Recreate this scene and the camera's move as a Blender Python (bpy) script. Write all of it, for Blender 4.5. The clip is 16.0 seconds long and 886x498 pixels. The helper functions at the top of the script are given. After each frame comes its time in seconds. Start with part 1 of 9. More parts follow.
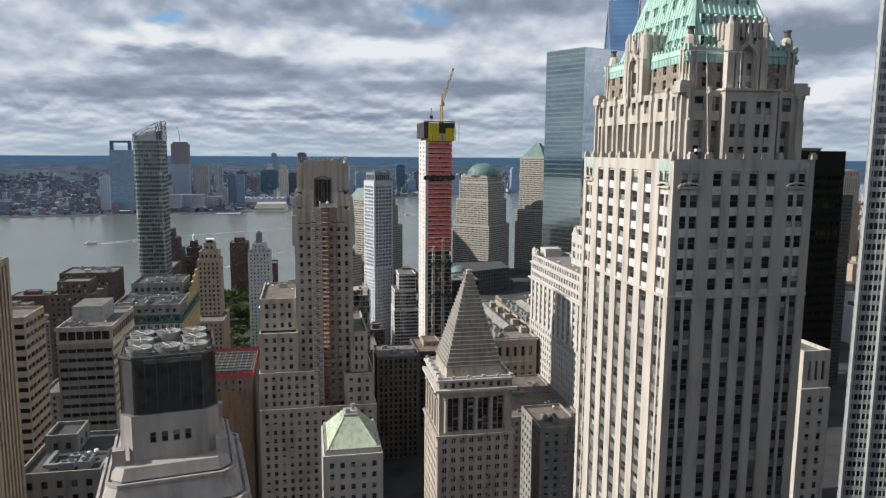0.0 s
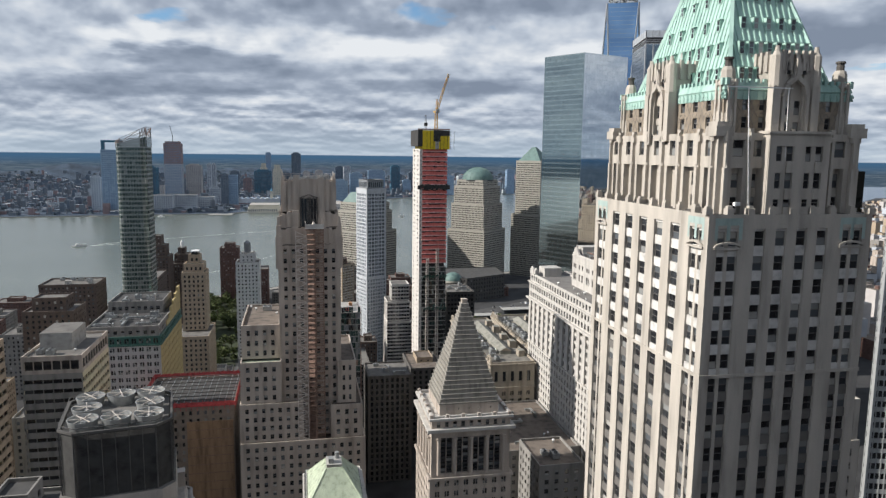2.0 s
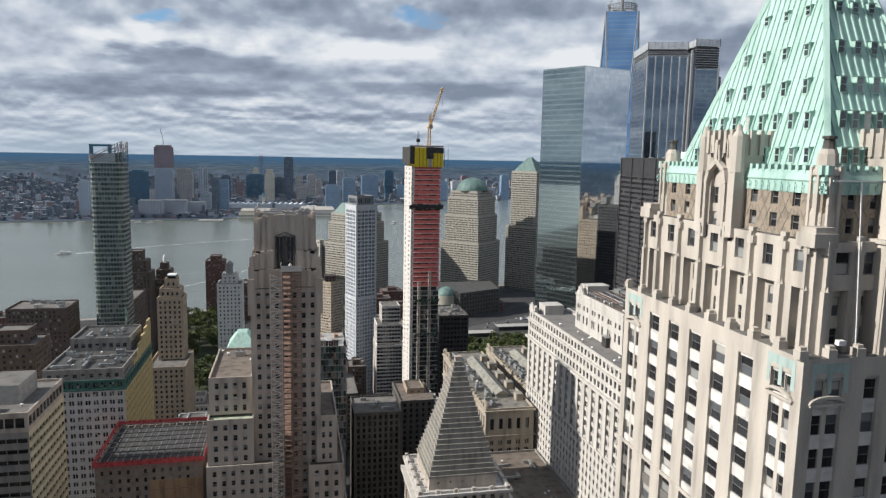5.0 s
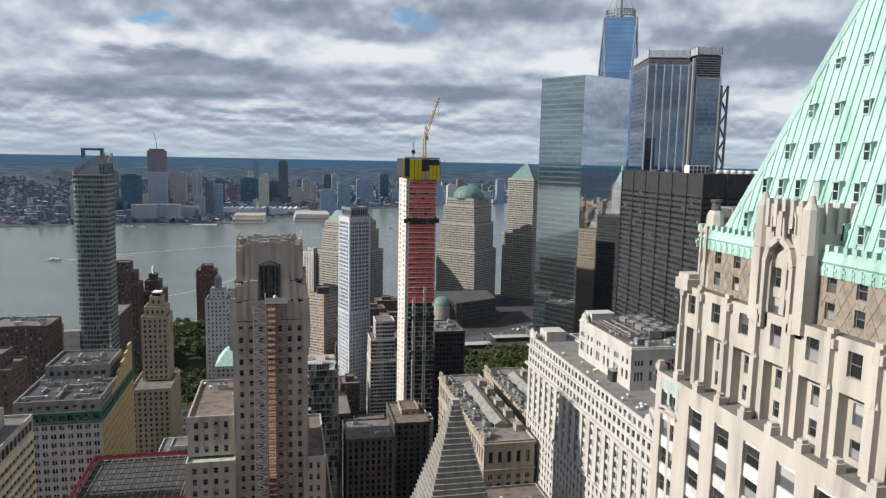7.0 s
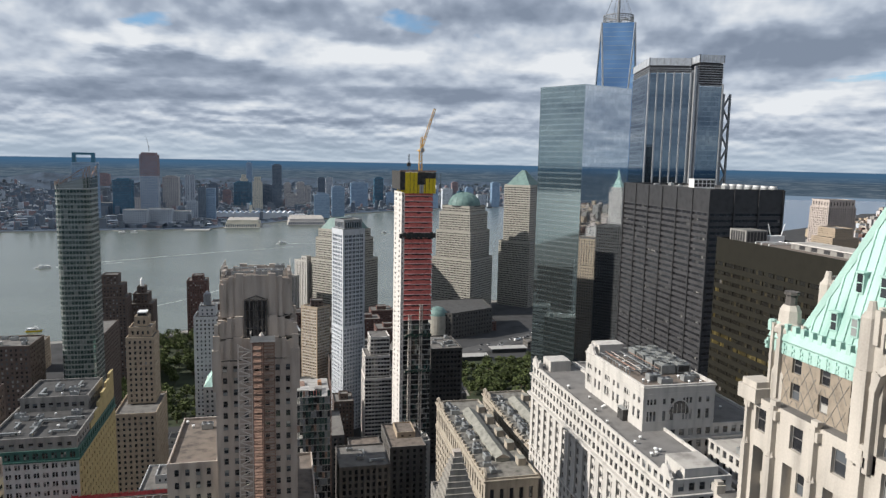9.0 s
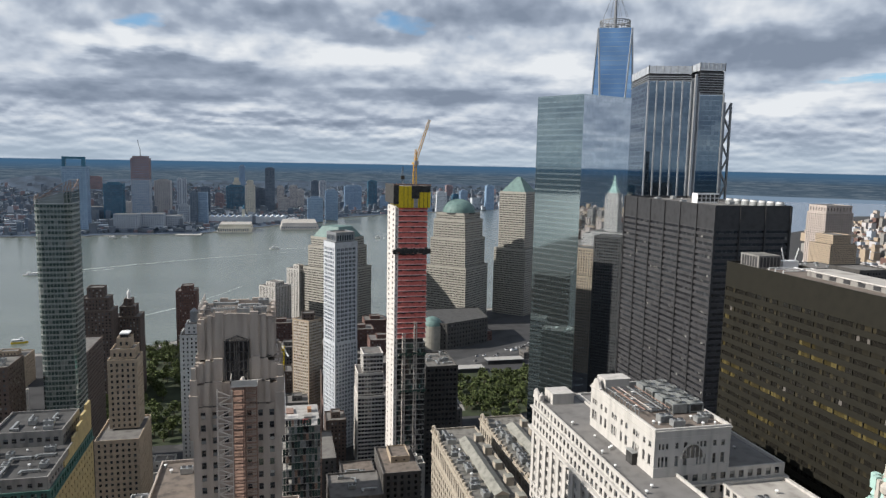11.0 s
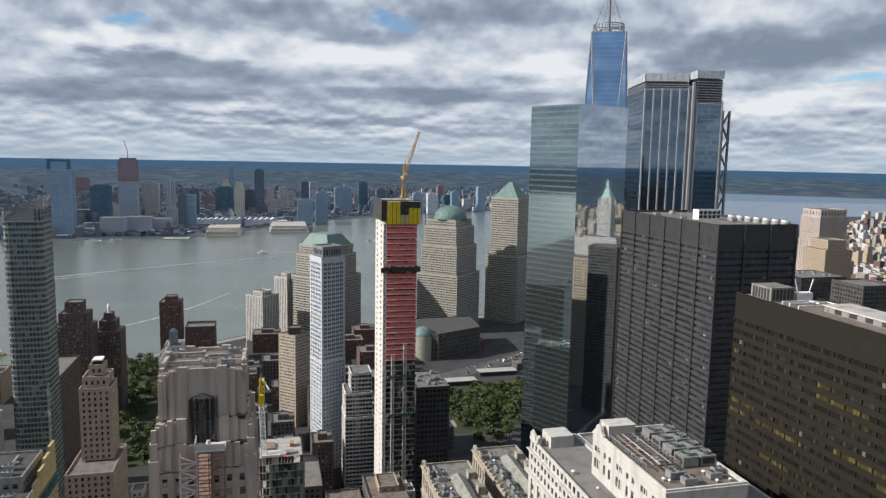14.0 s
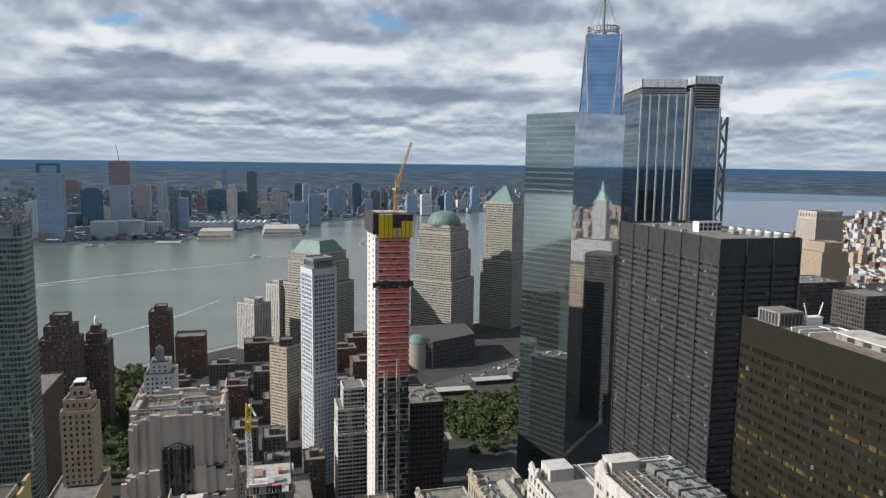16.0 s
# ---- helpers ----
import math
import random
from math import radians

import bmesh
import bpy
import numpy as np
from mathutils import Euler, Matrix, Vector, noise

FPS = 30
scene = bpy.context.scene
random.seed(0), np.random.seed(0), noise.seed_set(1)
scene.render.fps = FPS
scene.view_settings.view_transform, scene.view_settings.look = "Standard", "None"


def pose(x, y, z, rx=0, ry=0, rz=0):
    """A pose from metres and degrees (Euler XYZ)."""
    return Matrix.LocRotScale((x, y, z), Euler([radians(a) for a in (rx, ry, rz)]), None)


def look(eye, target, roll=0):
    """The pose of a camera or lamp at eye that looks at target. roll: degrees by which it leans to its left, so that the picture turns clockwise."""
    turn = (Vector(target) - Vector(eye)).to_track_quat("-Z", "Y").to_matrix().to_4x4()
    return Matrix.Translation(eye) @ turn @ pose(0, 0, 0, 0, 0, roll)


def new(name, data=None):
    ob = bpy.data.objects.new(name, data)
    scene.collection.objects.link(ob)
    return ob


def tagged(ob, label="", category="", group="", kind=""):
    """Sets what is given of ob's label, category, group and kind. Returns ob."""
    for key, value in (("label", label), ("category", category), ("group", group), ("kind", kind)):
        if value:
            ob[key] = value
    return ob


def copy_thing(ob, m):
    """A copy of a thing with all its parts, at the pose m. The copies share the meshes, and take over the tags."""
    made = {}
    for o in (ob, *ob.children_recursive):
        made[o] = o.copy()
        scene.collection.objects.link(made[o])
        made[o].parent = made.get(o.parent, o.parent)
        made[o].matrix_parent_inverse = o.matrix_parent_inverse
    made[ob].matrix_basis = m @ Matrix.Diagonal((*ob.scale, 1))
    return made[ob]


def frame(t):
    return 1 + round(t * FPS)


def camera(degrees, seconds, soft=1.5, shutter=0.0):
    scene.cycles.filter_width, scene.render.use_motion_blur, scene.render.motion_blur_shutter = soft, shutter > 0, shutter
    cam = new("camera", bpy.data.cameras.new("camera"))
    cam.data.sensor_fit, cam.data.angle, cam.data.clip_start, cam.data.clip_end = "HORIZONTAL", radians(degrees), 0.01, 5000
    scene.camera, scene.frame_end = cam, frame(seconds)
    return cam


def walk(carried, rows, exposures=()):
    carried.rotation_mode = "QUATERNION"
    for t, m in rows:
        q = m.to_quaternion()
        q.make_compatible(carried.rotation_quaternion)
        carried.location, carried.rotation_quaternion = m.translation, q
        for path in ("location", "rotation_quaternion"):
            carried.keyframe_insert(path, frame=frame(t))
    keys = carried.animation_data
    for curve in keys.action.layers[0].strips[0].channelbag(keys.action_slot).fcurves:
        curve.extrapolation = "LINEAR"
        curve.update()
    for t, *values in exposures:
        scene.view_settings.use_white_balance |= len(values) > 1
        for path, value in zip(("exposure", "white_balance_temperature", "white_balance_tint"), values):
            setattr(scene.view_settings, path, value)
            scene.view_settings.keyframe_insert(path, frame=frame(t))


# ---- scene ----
cam = camera(64.14, 16.0, soft=1.4)
ROWS = [
    (0.0, 0.06, -0.33, 208.11, -10.95, -7.83, -0.39),
    (0.5, 0.98, 4.48, 210.06, -11.08, -7.90, -0.40),
    (1.0, 1.94, 9.20, 211.85, -11.15, -7.91, -0.48),
    (1.5, 3.15, 13.98, 213.54, -11.26, -7.89, -0.59),
    (2.0, 4.17, 18.86, 215.46, -11.33, -7.89, -0.70),
    (2.5, 5.21, 23.92, 217.36, -11.42, -7.87, -0.80),
    (3.0, 6.18, 28.57, 219.42, -11.51, -7.86, -0.87),
    (3.5, 7.23, 33.38, 221.04, -11.61, -7.79, -0.91),
    (4.0, 8.39, 38.36, 222.78, -11.64, -7.76, -1.01),
    (6.5, 13.43, 62.02, 231.68, -12.06, -7.46, -1.15),
    (7.0, 13.98, 65.97, 233.38, -12.15, -7.45, -1.18),
    (7.5, 14.51, 70.87, 235.47, -12.26, -7.43, -1.16),
    (8.0, 15.17, 74.67, 237.31, -12.36, -7.41, -1.15),
    (8.5, 15.52, 78.70, 239.12, -12.46, -7.36, -1.18),
    (9.0, 16.06, 83.41, 240.94, -12.60, -7.30, -1.14),
    (11.5, 19.84, 104.29, 250.40, -13.19, -7.17, -1.11),
    (12.0, 20.57, 107.80, 252.00, -13.30, -7.18, -1.10),
    (12.5, 21.29, 111.10, 253.58, -13.44, -7.18, -1.12),
    (13.0, 22.18, 114.25, 255.25, -13.57, -7.21, -1.11),
    (13.5, 23.26, 117.89, 256.77, -13.68, -7.21, -1.09),
    (14.0, 24.44, 121.35, 258.33, -13.79, -7.24, -1.04),
    (14.5, 25.46, 124.41, 260.05, -13.88, -7.26, -0.96),
    (15.0, 26.38, 127.87, 261.75, -14.03, -7.28, -0.91),
    (15.5, 27.26, 131.28, 263.89, -14.18, -7.31, -0.83),
    (16.0, 28.03, 134.29, 265.58, -14.29, -7.27, -0.77),
]
walk(cam, [(t, pose(x, y, z, 90 + pitch, roll, yaw)) for t, x, y, z, yaw, pitch, roll in ROWS])

# ---- world, sun ----
SUN = Vector((1.0, -0.02, -0.62)).normalized()
world = bpy.data.worlds.new("sky")
scene.world = world
world.use_nodes = True


def build_sky():
    nt = world.node_tree
    nt.nodes.clear()
    N = lambda k, **kw: nt.nodes.new(k)
    link = nt.links.new
    out = N("ShaderNodeOutputWorld")
    co = N("ShaderNodeTexCoord")
    sep = N("ShaderNodeSeparateXYZ")
    link(co.outputs["Generated"], sep.inputs[0])

    def m(op, a, b=None, clamp=False):
        n = N("ShaderNodeMath")
        n.operation, n.use_clamp = op, clamp
        for i, v in enumerate((a, b)):
            if v is None:
                continue
            if isinstance(v, (int, float)):
                n.inputs[i].default_value = v
            else:
                link(v, n.inputs[i])
        return n.outputs[0]

    x, y, z = sep.outputs
    # rows of cloud crowd together towards the horizon
    high = m("LOGARITHM", m("ADD", m("MAXIMUM", z, -0.03), 0.06), 2.718)

    def place(squash, seed, shift):
        vec = N("ShaderNodeCombineXYZ")
        link(m("ADD", x, seed), vec.inputs[0]), link(m("ADD", y, seed * 0.7), vec.inputs[1])
        link(m("ADD", m("MULTIPLY", high, squash), seed * 1.3 + shift), vec.inputs[2])
        return vec.outputs[0]

    def noise_tex(scale, squash, detail, rough, seed, shift=0.0, dist=0.0):
        n = N("ShaderNodeTexNoise")
        n.inputs["Scale"].default_value, n.inputs["Detail"].default_value = scale, detail
        n.inputs["Roughness"].default_value, n.inputs["Distortion"].default_value = rough, dist
        link(place(squash, seed, shift), n.inputs["Vector"])
        return n.outputs["Fac"]

    def puff_tex(scale, squash, seed, shift):
        """Rounded heaps with creases between them."""
        v = N("ShaderNodeTexVoronoi")
        v.feature, v.normalize = "SMOOTH_F1", True
        v.inputs["Scale"].default_value, v.inputs["Detail"].default_value = scale * 1.5, 3.4
        v.inputs["Roughness"].default_value, v.inputs["Smoothness"].default_value = 0.5, 0.35
        link(place(squash, seed, shift), v.inputs["Vector"])
        heap = m("SUBTRACT", 0.95, v.outputs["Distance"])
        return m("ADD", m("MULTIPLY", noise_tex(scale, squash, 5.0, 0.50, seed, shift, 0.1), 0.50), m("MULTIPLY", heap, 0.42))

    def ramp(fac, stops):
        r = N("ShaderNodeValToRGB")
        r.color_ramp.elements[0].position, r.color_ramp.elements[0].color = stops[0][0], (*stops[0][1], 1)
        r.color_ramp.elements[1].position, r.color_ramp.elements[1].color = stops[-1][0], (*stops[-1][1], 1)
        for p, c in stops[1:-1]:
            e = r.color_ramp.elements.new(p)
            e.color = (*c, 1)
        link(fac, r.inputs[0])
        return r.outputs[0]

    # broad heaps above, small flat ones far off; each is bright on its upper edge and grey at its base
    near_far = m("MULTIPLY", m("SUBTRACT", z, 0.04), 14.0, True)

    def blend(a, b):
        return m("ADD", m("MULTIPLY", a, near_far), m("MULTIPLY", b, m("SUBTRACT", 1.0, near_far)))

    body = blend(puff_tex(6.0, 0.33, 3.1, 0.0), puff_tex(11.0, 0.30, 6.3, 0.0))
    body_up = blend(puff_tex(6.0, 0.33, 3.1, 0.026), puff_tex(11.0, 0.30, 6.3, 0.016))
    wide = noise_tex(2.4, 0.5, 2.0, 0.5, 5.2)
    # the larger cloud masses and the gaps between them: bearing, height, half widths, thinning, brightening
    masses = [
        (-0.170, 0.167, 0.050, 0.014, 0.20, 0.0), (0.203, 0.187, 0.075, 0.020, 0.24, 0.0), (0.312, 0.156, 0.045, 0.012, 0.18, 0.0), (0.745, 0.102, 0.085, 0.008, 0.20, 0.0),
        (-0.168, 0.139, 0.10, 0.018, 0.02, 0.30), (0.10, 0.136, 0.13, 0.018, 0.02, 0.25), (0.375, 0.128, 0.10, 0.022, 0.02, 0.34), (0.69, 0.077, 0.11, 0.018, 0.0, 0.34),
        (-0.053, 0.067, 0.08, 0.011, 0.0, 0.22), (-0.136, 0.111, 0.11, 0.016, -0.08, -0.34), (0.69, 0.150, 0.17, 0.032, -0.1, -0.36), (0.33, 0.196, 0.12, 0.018, -0.1, -0.22),
        (0.05, 0.182, 0.15, 0.022, -0.05, -0.20), (0.22, 0.089, 0.17, 0.013, -0.08, -0.26), (-0.20, 0.078, 0.16, 0.013, -0.08, -0.24), (0.10, 0.048, 0.30, 0.008, -0.05, -0.18)]
    az = m("ARCTAN2", x, y)
    spot = N("ShaderNodeCombineXYZ")
    link(m("ADD", az, m("MULTIPLY", m("SUBTRACT", noise_tex(7.0, 0.8, 4.0, 0.55, 8.4), 0.5), 0.26)), spot.inputs[0])
    link(m("ADD", z, m("MULTIPLY", m("SUBTRACT", noise_tex(9.0, 0.8, 4.0, 0.55, 1.7), 0.5), 0.055)), spot.inputs[1])
    thin, glow = None, None
    for a0, z0, wa, wz, t0, g0 in masses:
        mp = N("ShaderNodeMapping")
        mp.inputs["Scale"].default_value = (1 / wa, 1 / wz, 1)
        mp.inputs["Location"].default_value = (-a0 / wa, -z0 / wz, 0)
        link(spot.outputs[0], mp.inputs[0])
        ln = N("ShaderNodeVectorMath")
        ln.operation = "LENGTH"
        link(mp.outputs[0], ln.inputs[0])
        f = N("ShaderNodeMapRange")
        f.interpolation_type = "SMOOTHSTEP"
        f.inputs["From Min"].default_value, f.inputs["From Max"].default_value = 1.5, 0.1
        link(ln.outputs["Value"], f.inputs["Value"])
        if t0:
            thin = m("ADD", thin if thin else 0.0, m("MULTIPLY", f.outputs[0], t0))
        if g0:
            glow = m("ADD", glow if glow else 0.0, m("MULTIPLY", f.outputs[0], g0 * 1.25))
    dens = m("ADD", body, m("MULTIPLY", m("SUBTRACT", wide, 0.5), 0.25))
    open_up = m("MULTIPLY", m("SUBTRACT", z, 0.06), 0.20, True)
    cover = ramp(m("SUBTRACT", m("SUBTRACT", dens, open_up), thin), [(0.265, (0, 0, 0)), (0.36, (1, 1, 1))])
    top = m("MULTIPLY", m("SUBTRACT", body, body_up), 4.0)
    lift = m("ADD", m("ADD", m("ADD", top, 0.50), m("MULTIPLY", m("SUBTRACT", 0.50, dens), 1.1)), glow, True)
    cloud = ramp(lift, [(0.08, (0.25, 0.305, 0.40)), (0.34, (0.375, 0.44, 0.55)), (0.52, (0.58, 0.65, 0.755)), (0.80, (0.91, 0.945, 0.985))])
    # clouds overhead show their shaded bases
    shade = N("ShaderNodeMix")
    shade.data_type = "RGBA"
    link(m("MULTIPLY", m("SUBTRACT", z, 0.25), 1.4, True), shade.inputs["Factor"])
    link(cloud, shade.inputs["A"])
    shade.inputs["B"].default_value = (0.40, 0.44, 0.515, 1)
    # low clouds pale towards the horizon
    low = N("ShaderNodeMix")
    low.data_type = "RGBA"
    link(m("MULTIPLY", m("SUBTRACT", 1.0, m("MULTIPLY", z, 22.0), True), 0.62), low.inputs["Factor"])
    link(shade.outputs["Result"], low.inputs["A"])
    low.inputs["B"].default_value = (0.49, 0.60, 0.71, 1)

    sky = N("ShaderNodeTexSky")
    sky.sky_type, sky.sun_disc = "NISHITA", False
    sky.sun_elevation, sky.sun_rotation = math.asin(-SUN.z), math.atan2(-SUN.x, -SUN.y)
    bsky, bcl, bland = N("ShaderNodeBackground"), N("ShaderNodeBackground"), N("ShaderNodeBackground")
    blue = N("ShaderNodeMix")
    blue.data_type, blue.blend_type = "RGBA", "MULTIPLY"
    blue.inputs["Factor"].default_value = 1.0
    link(sky.outputs[0], blue.inputs["A"])
    blue.inputs["B"].default_value = (0.86, 1.12, 1.36, 1)
    link(blue.outputs["Result"], bsky.inputs[0])
    bsky.inputs[1].default_value = 0.10
    link(low.outputs["Result"], bcl.inputs[0])
    bcl.inputs[1].default_value = 0.88
    mix = N("ShaderNodeMixShader")
    link(m("MAXIMUM", cover, m("SUBTRACT", 1.0, m("MULTIPLY", z, 25.0), True)), mix.inputs[0]), link(bsky.outputs[0], mix.inputs[1]), link(bcl.outputs[0], mix.inputs[2])
    # land and upriver water beyond the ground sheet, just under the horizon
    lv = N("ShaderNodeMapping")
    lv.inputs["Scale"].default_value = (9, 9, 210)
    link(co.outputs["Generated"], lv.inputs[0])
    ln = N("ShaderNodeTexNoise")
    ln.inputs["Detail"].default_value, ln.inputs["Roughness"].default_value = 9, 0.68
    link(lv.outputs[0], ln.inputs["Vector"])
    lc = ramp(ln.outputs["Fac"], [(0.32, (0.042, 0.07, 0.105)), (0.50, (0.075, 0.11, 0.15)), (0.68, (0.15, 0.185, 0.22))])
    # pale roofs scattered in clusters among the woods
    pv = N("ShaderNodeMapping")
    pv.inputs["Scale"].default_value = (95, 95, 560)
    link(co.outputs["Generated"], pv.inputs[0])
    pn = N("ShaderNodeTexNoise")
    pn.inputs["Detail"].default_value, pn.inputs["Roughness"].default_value = 4, 0.6
    link(pv.outputs[0], pn.inputs["Vector"])
    roofs = N("ShaderNodeMix")
    roofs.data_type = "RGBA"
    cluster = m("MULTIPLY", m("SUBTRACT", ln.outputs["Fac"], 0.40), 3.5, True)
    link(m("MULTIPLY", m("MULTIPLY", m("SUBTRACT", pn.outputs["Fac"], 0.57), 5.0, True), cluster), roofs.inputs["Factor"])
    link(lc, roofs.inputs["A"])
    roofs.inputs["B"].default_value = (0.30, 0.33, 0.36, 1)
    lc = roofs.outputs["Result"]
    # haze painted in: the land turns bluer up to the horizon
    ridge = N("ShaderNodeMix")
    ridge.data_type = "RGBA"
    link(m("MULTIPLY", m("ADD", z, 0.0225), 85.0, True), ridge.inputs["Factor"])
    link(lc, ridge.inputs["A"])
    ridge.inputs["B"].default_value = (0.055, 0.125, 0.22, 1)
    # the sky's low-angle reflection is put into this strip's blue
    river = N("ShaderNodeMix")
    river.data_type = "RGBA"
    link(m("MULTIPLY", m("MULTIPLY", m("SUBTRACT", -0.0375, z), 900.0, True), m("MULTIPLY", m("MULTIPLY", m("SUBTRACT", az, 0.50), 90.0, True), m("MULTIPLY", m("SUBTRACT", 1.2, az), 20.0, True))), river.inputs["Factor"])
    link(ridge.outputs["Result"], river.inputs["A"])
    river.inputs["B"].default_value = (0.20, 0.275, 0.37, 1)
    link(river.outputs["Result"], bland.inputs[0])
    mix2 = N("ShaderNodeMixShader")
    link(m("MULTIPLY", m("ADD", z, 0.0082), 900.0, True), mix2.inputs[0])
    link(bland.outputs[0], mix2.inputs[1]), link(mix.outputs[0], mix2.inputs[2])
    link(mix2.outputs[0], out.inputs[0])


build_sky()
sun = new("sun", bpy.data.lights.new("sun", "SUN"))
sun.data.energy, sun.data.angle, sun.data.color = 6.1, radians(0.6), (1.0, 0.95, 0.885)
sun.matrix_world = look((-900, 0, 600), Vector((-900, 0, 600)) + SUN)
scene.view_settings.exposure = 0.0


# ---- materials ----
def material(name, base, rough=0.8, metal=0.0, vary=0.12, scale=0.35, streak=0.0, fine=6.0, bump=0.15, piece=0.0, spec=0.4, dirt=None):
    """A weathered surface: wide patches, fine grain and, with streak, runs down the wall. piece: how far loose pieces differ."""
    mt = bpy.data.materials.new(name)
    mt.use_nodes = True
    nt = mt.node_tree
    link = nt.links.new
    b = nt.nodes["Principled BSDF"]
    b.inputs["Roughness"].default_value, b.inputs["Metallic"].default_value = rough, metal
    b.inputs["Specular IOR Level"].default_value = spec
    co = nt.nodes.new("ShaderNodeTexCoord")
    mp = nt.nodes.new("ShaderNodeMapping")
    link(co.outputs["Object"], mp.inputs[0])
    mp.inputs["Scale"].default_value = (1, 1, 0.16 if streak else 1)
    n1, n2 = nt.nodes.new("ShaderNodeTexNoise"), nt.nodes.new("ShaderNodeTexNoise")
    n1.inputs["Scale"].default_value, n1.inputs["Detail"].default_value = scale, 5
    n2.inputs["Scale"].default_value, n2.inputs["Detail"].default_value = fine, 3
    link(mp.outputs[0], n1.inputs["Vector"]), link(co.outputs["Object"], n2.inputs["Vector"])
    r = nt.nodes.new("ShaderNodeValToRGB")
    lo = dirt or tuple(c * (1 - 2.2 * vary) for c in base)
    hi = tuple(min(1, c * (1 + 1.3 * vary)) for c in base)
    r.color_ramp.elements[0].position, r.color_ramp.elements[0].color = 0.28, (*lo, 1)
    r.color_ramp.elements[1].position, r.color_ramp.elements[1].color = 0.72, (*hi, 1)
    e = r.color_ramp.elements.new(0.47)
    e.color = (*base, 1)
    link(n1.outputs["Fac"], r.inputs[0])
    hsv = nt.nodes.new("ShaderNodeHueSaturation")
    link(r.outputs[0], hsv.inputs["Color"])
    val = nt.nodes.new("ShaderNodeMapRange")
    val.inputs["To Min"].default_value, val.inputs["To Max"].default_value = 1 - vary, 1 + vary
    link(n2.outputs["Fac"], val.inputs["Value"])
    last = val.outputs[0]
    if piece:
        ge, oi = nt.nodes.new("ShaderNodeNewGeometry"), nt.nodes.new("ShaderNodeObjectInfo")
        ad = nt.nodes.new("ShaderNodeMath")
        ad.operation = "ADD"
        link(ge.outputs["Random Per Island"], ad.inputs[0]), link(oi.outputs["Random"], ad.inputs[1])
        fr = nt.nodes.new("ShaderNodeMath")
        fr.operation = "FRACT"
        link(ad.outputs[0], fr.inputs[0])
        mr = nt.nodes.new("ShaderNodeMapRange")
        mr.inputs["To Min"].default_value, mr.inputs["To Max"].default_value = 1 - piece, 1 + piece
        link(fr.outputs[0], mr.inputs["Value"])
        mu = nt.nodes.new("ShaderNodeMath")
        mu.operation = "MULTIPLY"
        link(last, mu.inputs[0]), link(mr.outputs[0], mu.inputs[1])
        last = mu.outputs[0]
    link(last, hsv.inputs["Value"])
    link(hsv.outputs[0], b.inputs["Base Color"])
    if bump:
        bp = nt.nodes.new("ShaderNodeBump")
        bp.inputs["Strength"].default_value, bp.inputs["Distance"].default_value = bump, 0.05
        link(n2.outputs["Fac"], bp.inputs["Height"])
        link(bp.outputs[0], b.inputs["Normal"])
    return mt


def pane_material(name, stops, rough=0.06, metal=0.0, wave=0.0, spec=0.8, wave_scale=0.35):
    """Window glass that differs from pane to pane: dark rooms, half-drawn blinds, pale shades."""
    mt = bpy.data.materials.new(name)
    mt.use_nodes = True
    nt = mt.node_tree
    link = nt.links.new
    b = nt.nodes["Principled BSDF"]
    b.inputs["Roughness"].default_value, b.inputs["Metallic"].default_value = rough, metal
    b.inputs["Specular IOR Level"].default_value = spec
    ge, oi = nt.nodes.new("ShaderNodeNewGeometry"), nt.nodes.new("ShaderNodeObjectInfo")
    ad, fr = nt.nodes.new("ShaderNodeMath"), nt.nodes.new("ShaderNodeMath")
    ad.operation, fr.operation = "ADD", "FRACT"
    link(ge.outputs["Random Per Island"], ad.inputs[0]), link(oi.outputs["Random"], ad.inputs[1])
    link(ad.outputs[0], fr.inputs[0])
    r = nt.nodes.new("ShaderNodeValToRGB")
    r.color_ramp.interpolation = "CONSTANT"
    r.color_ramp.elements[0].position, r.color_ramp.elements[0].color = 0.0, (*stops[0][1], 1)
    r.color_ramp.elements[1].position, r.color_ramp.elements[1].color = stops[-1][0], (*stops[-1][1], 1)
    for p, c in stops[1:-1]:
        e = r.color_ramp.elements.new(p)
        e.color = (*c, 1)
    link(fr.outputs[0], r.inputs[0])
    link(r.outputs[0], b.inputs["Base Color"])
    if wave:
        co = nt.nodes.new("ShaderNodeTexCoord")
        n = nt.nodes.new("ShaderNodeTexNoise")
        n.inputs["Scale"].default_value, n.inputs["Detail"].default_value = wave_scale, 2
        link(co.outputs["Object"], n.inputs["Vector"])
        bp = nt.nodes.new("ShaderNodeBump")
        bp.inputs["Strength"].default_value, bp.inputs["Distance"].default_value = wave, 0.02
        link(n.outputs["Fac"], bp.inputs["Height"])
        link(bp.outputs[0], b.inputs["Normal"])
    return mt


LIMESTONE = material("limestone", (0.425, 0.39, 0.343), 0.85, streak=1, vary=0.15, scale=0.5)
LIMESTONE_WHITE = material("white_spandrel", (0.55, 0.535, 0.51), 0.7, vary=0.14, scale=0.8, piece=0.08)
SPANDREL_GREY = material("grey_spandrel", (0.15, 0.14, 0.13), 0.7, vary=0.1, scale=0.8, piece=0.12)
DIAPER = material("grey_diaper_brick", (0.20, 0.185, 0.165), 0.9, vary=0.12, scale=1.0)
BUFF_BRICK = material("buff_brick", (0.26, 0.218, 0.17), 0.9, vary=0.14, scale=1.2, fine=9)
GREY_STONE = material("grey_stone", (0.23, 0.22, 0.205), 0.85, streak=1, vary=0.16, scale=0.4)
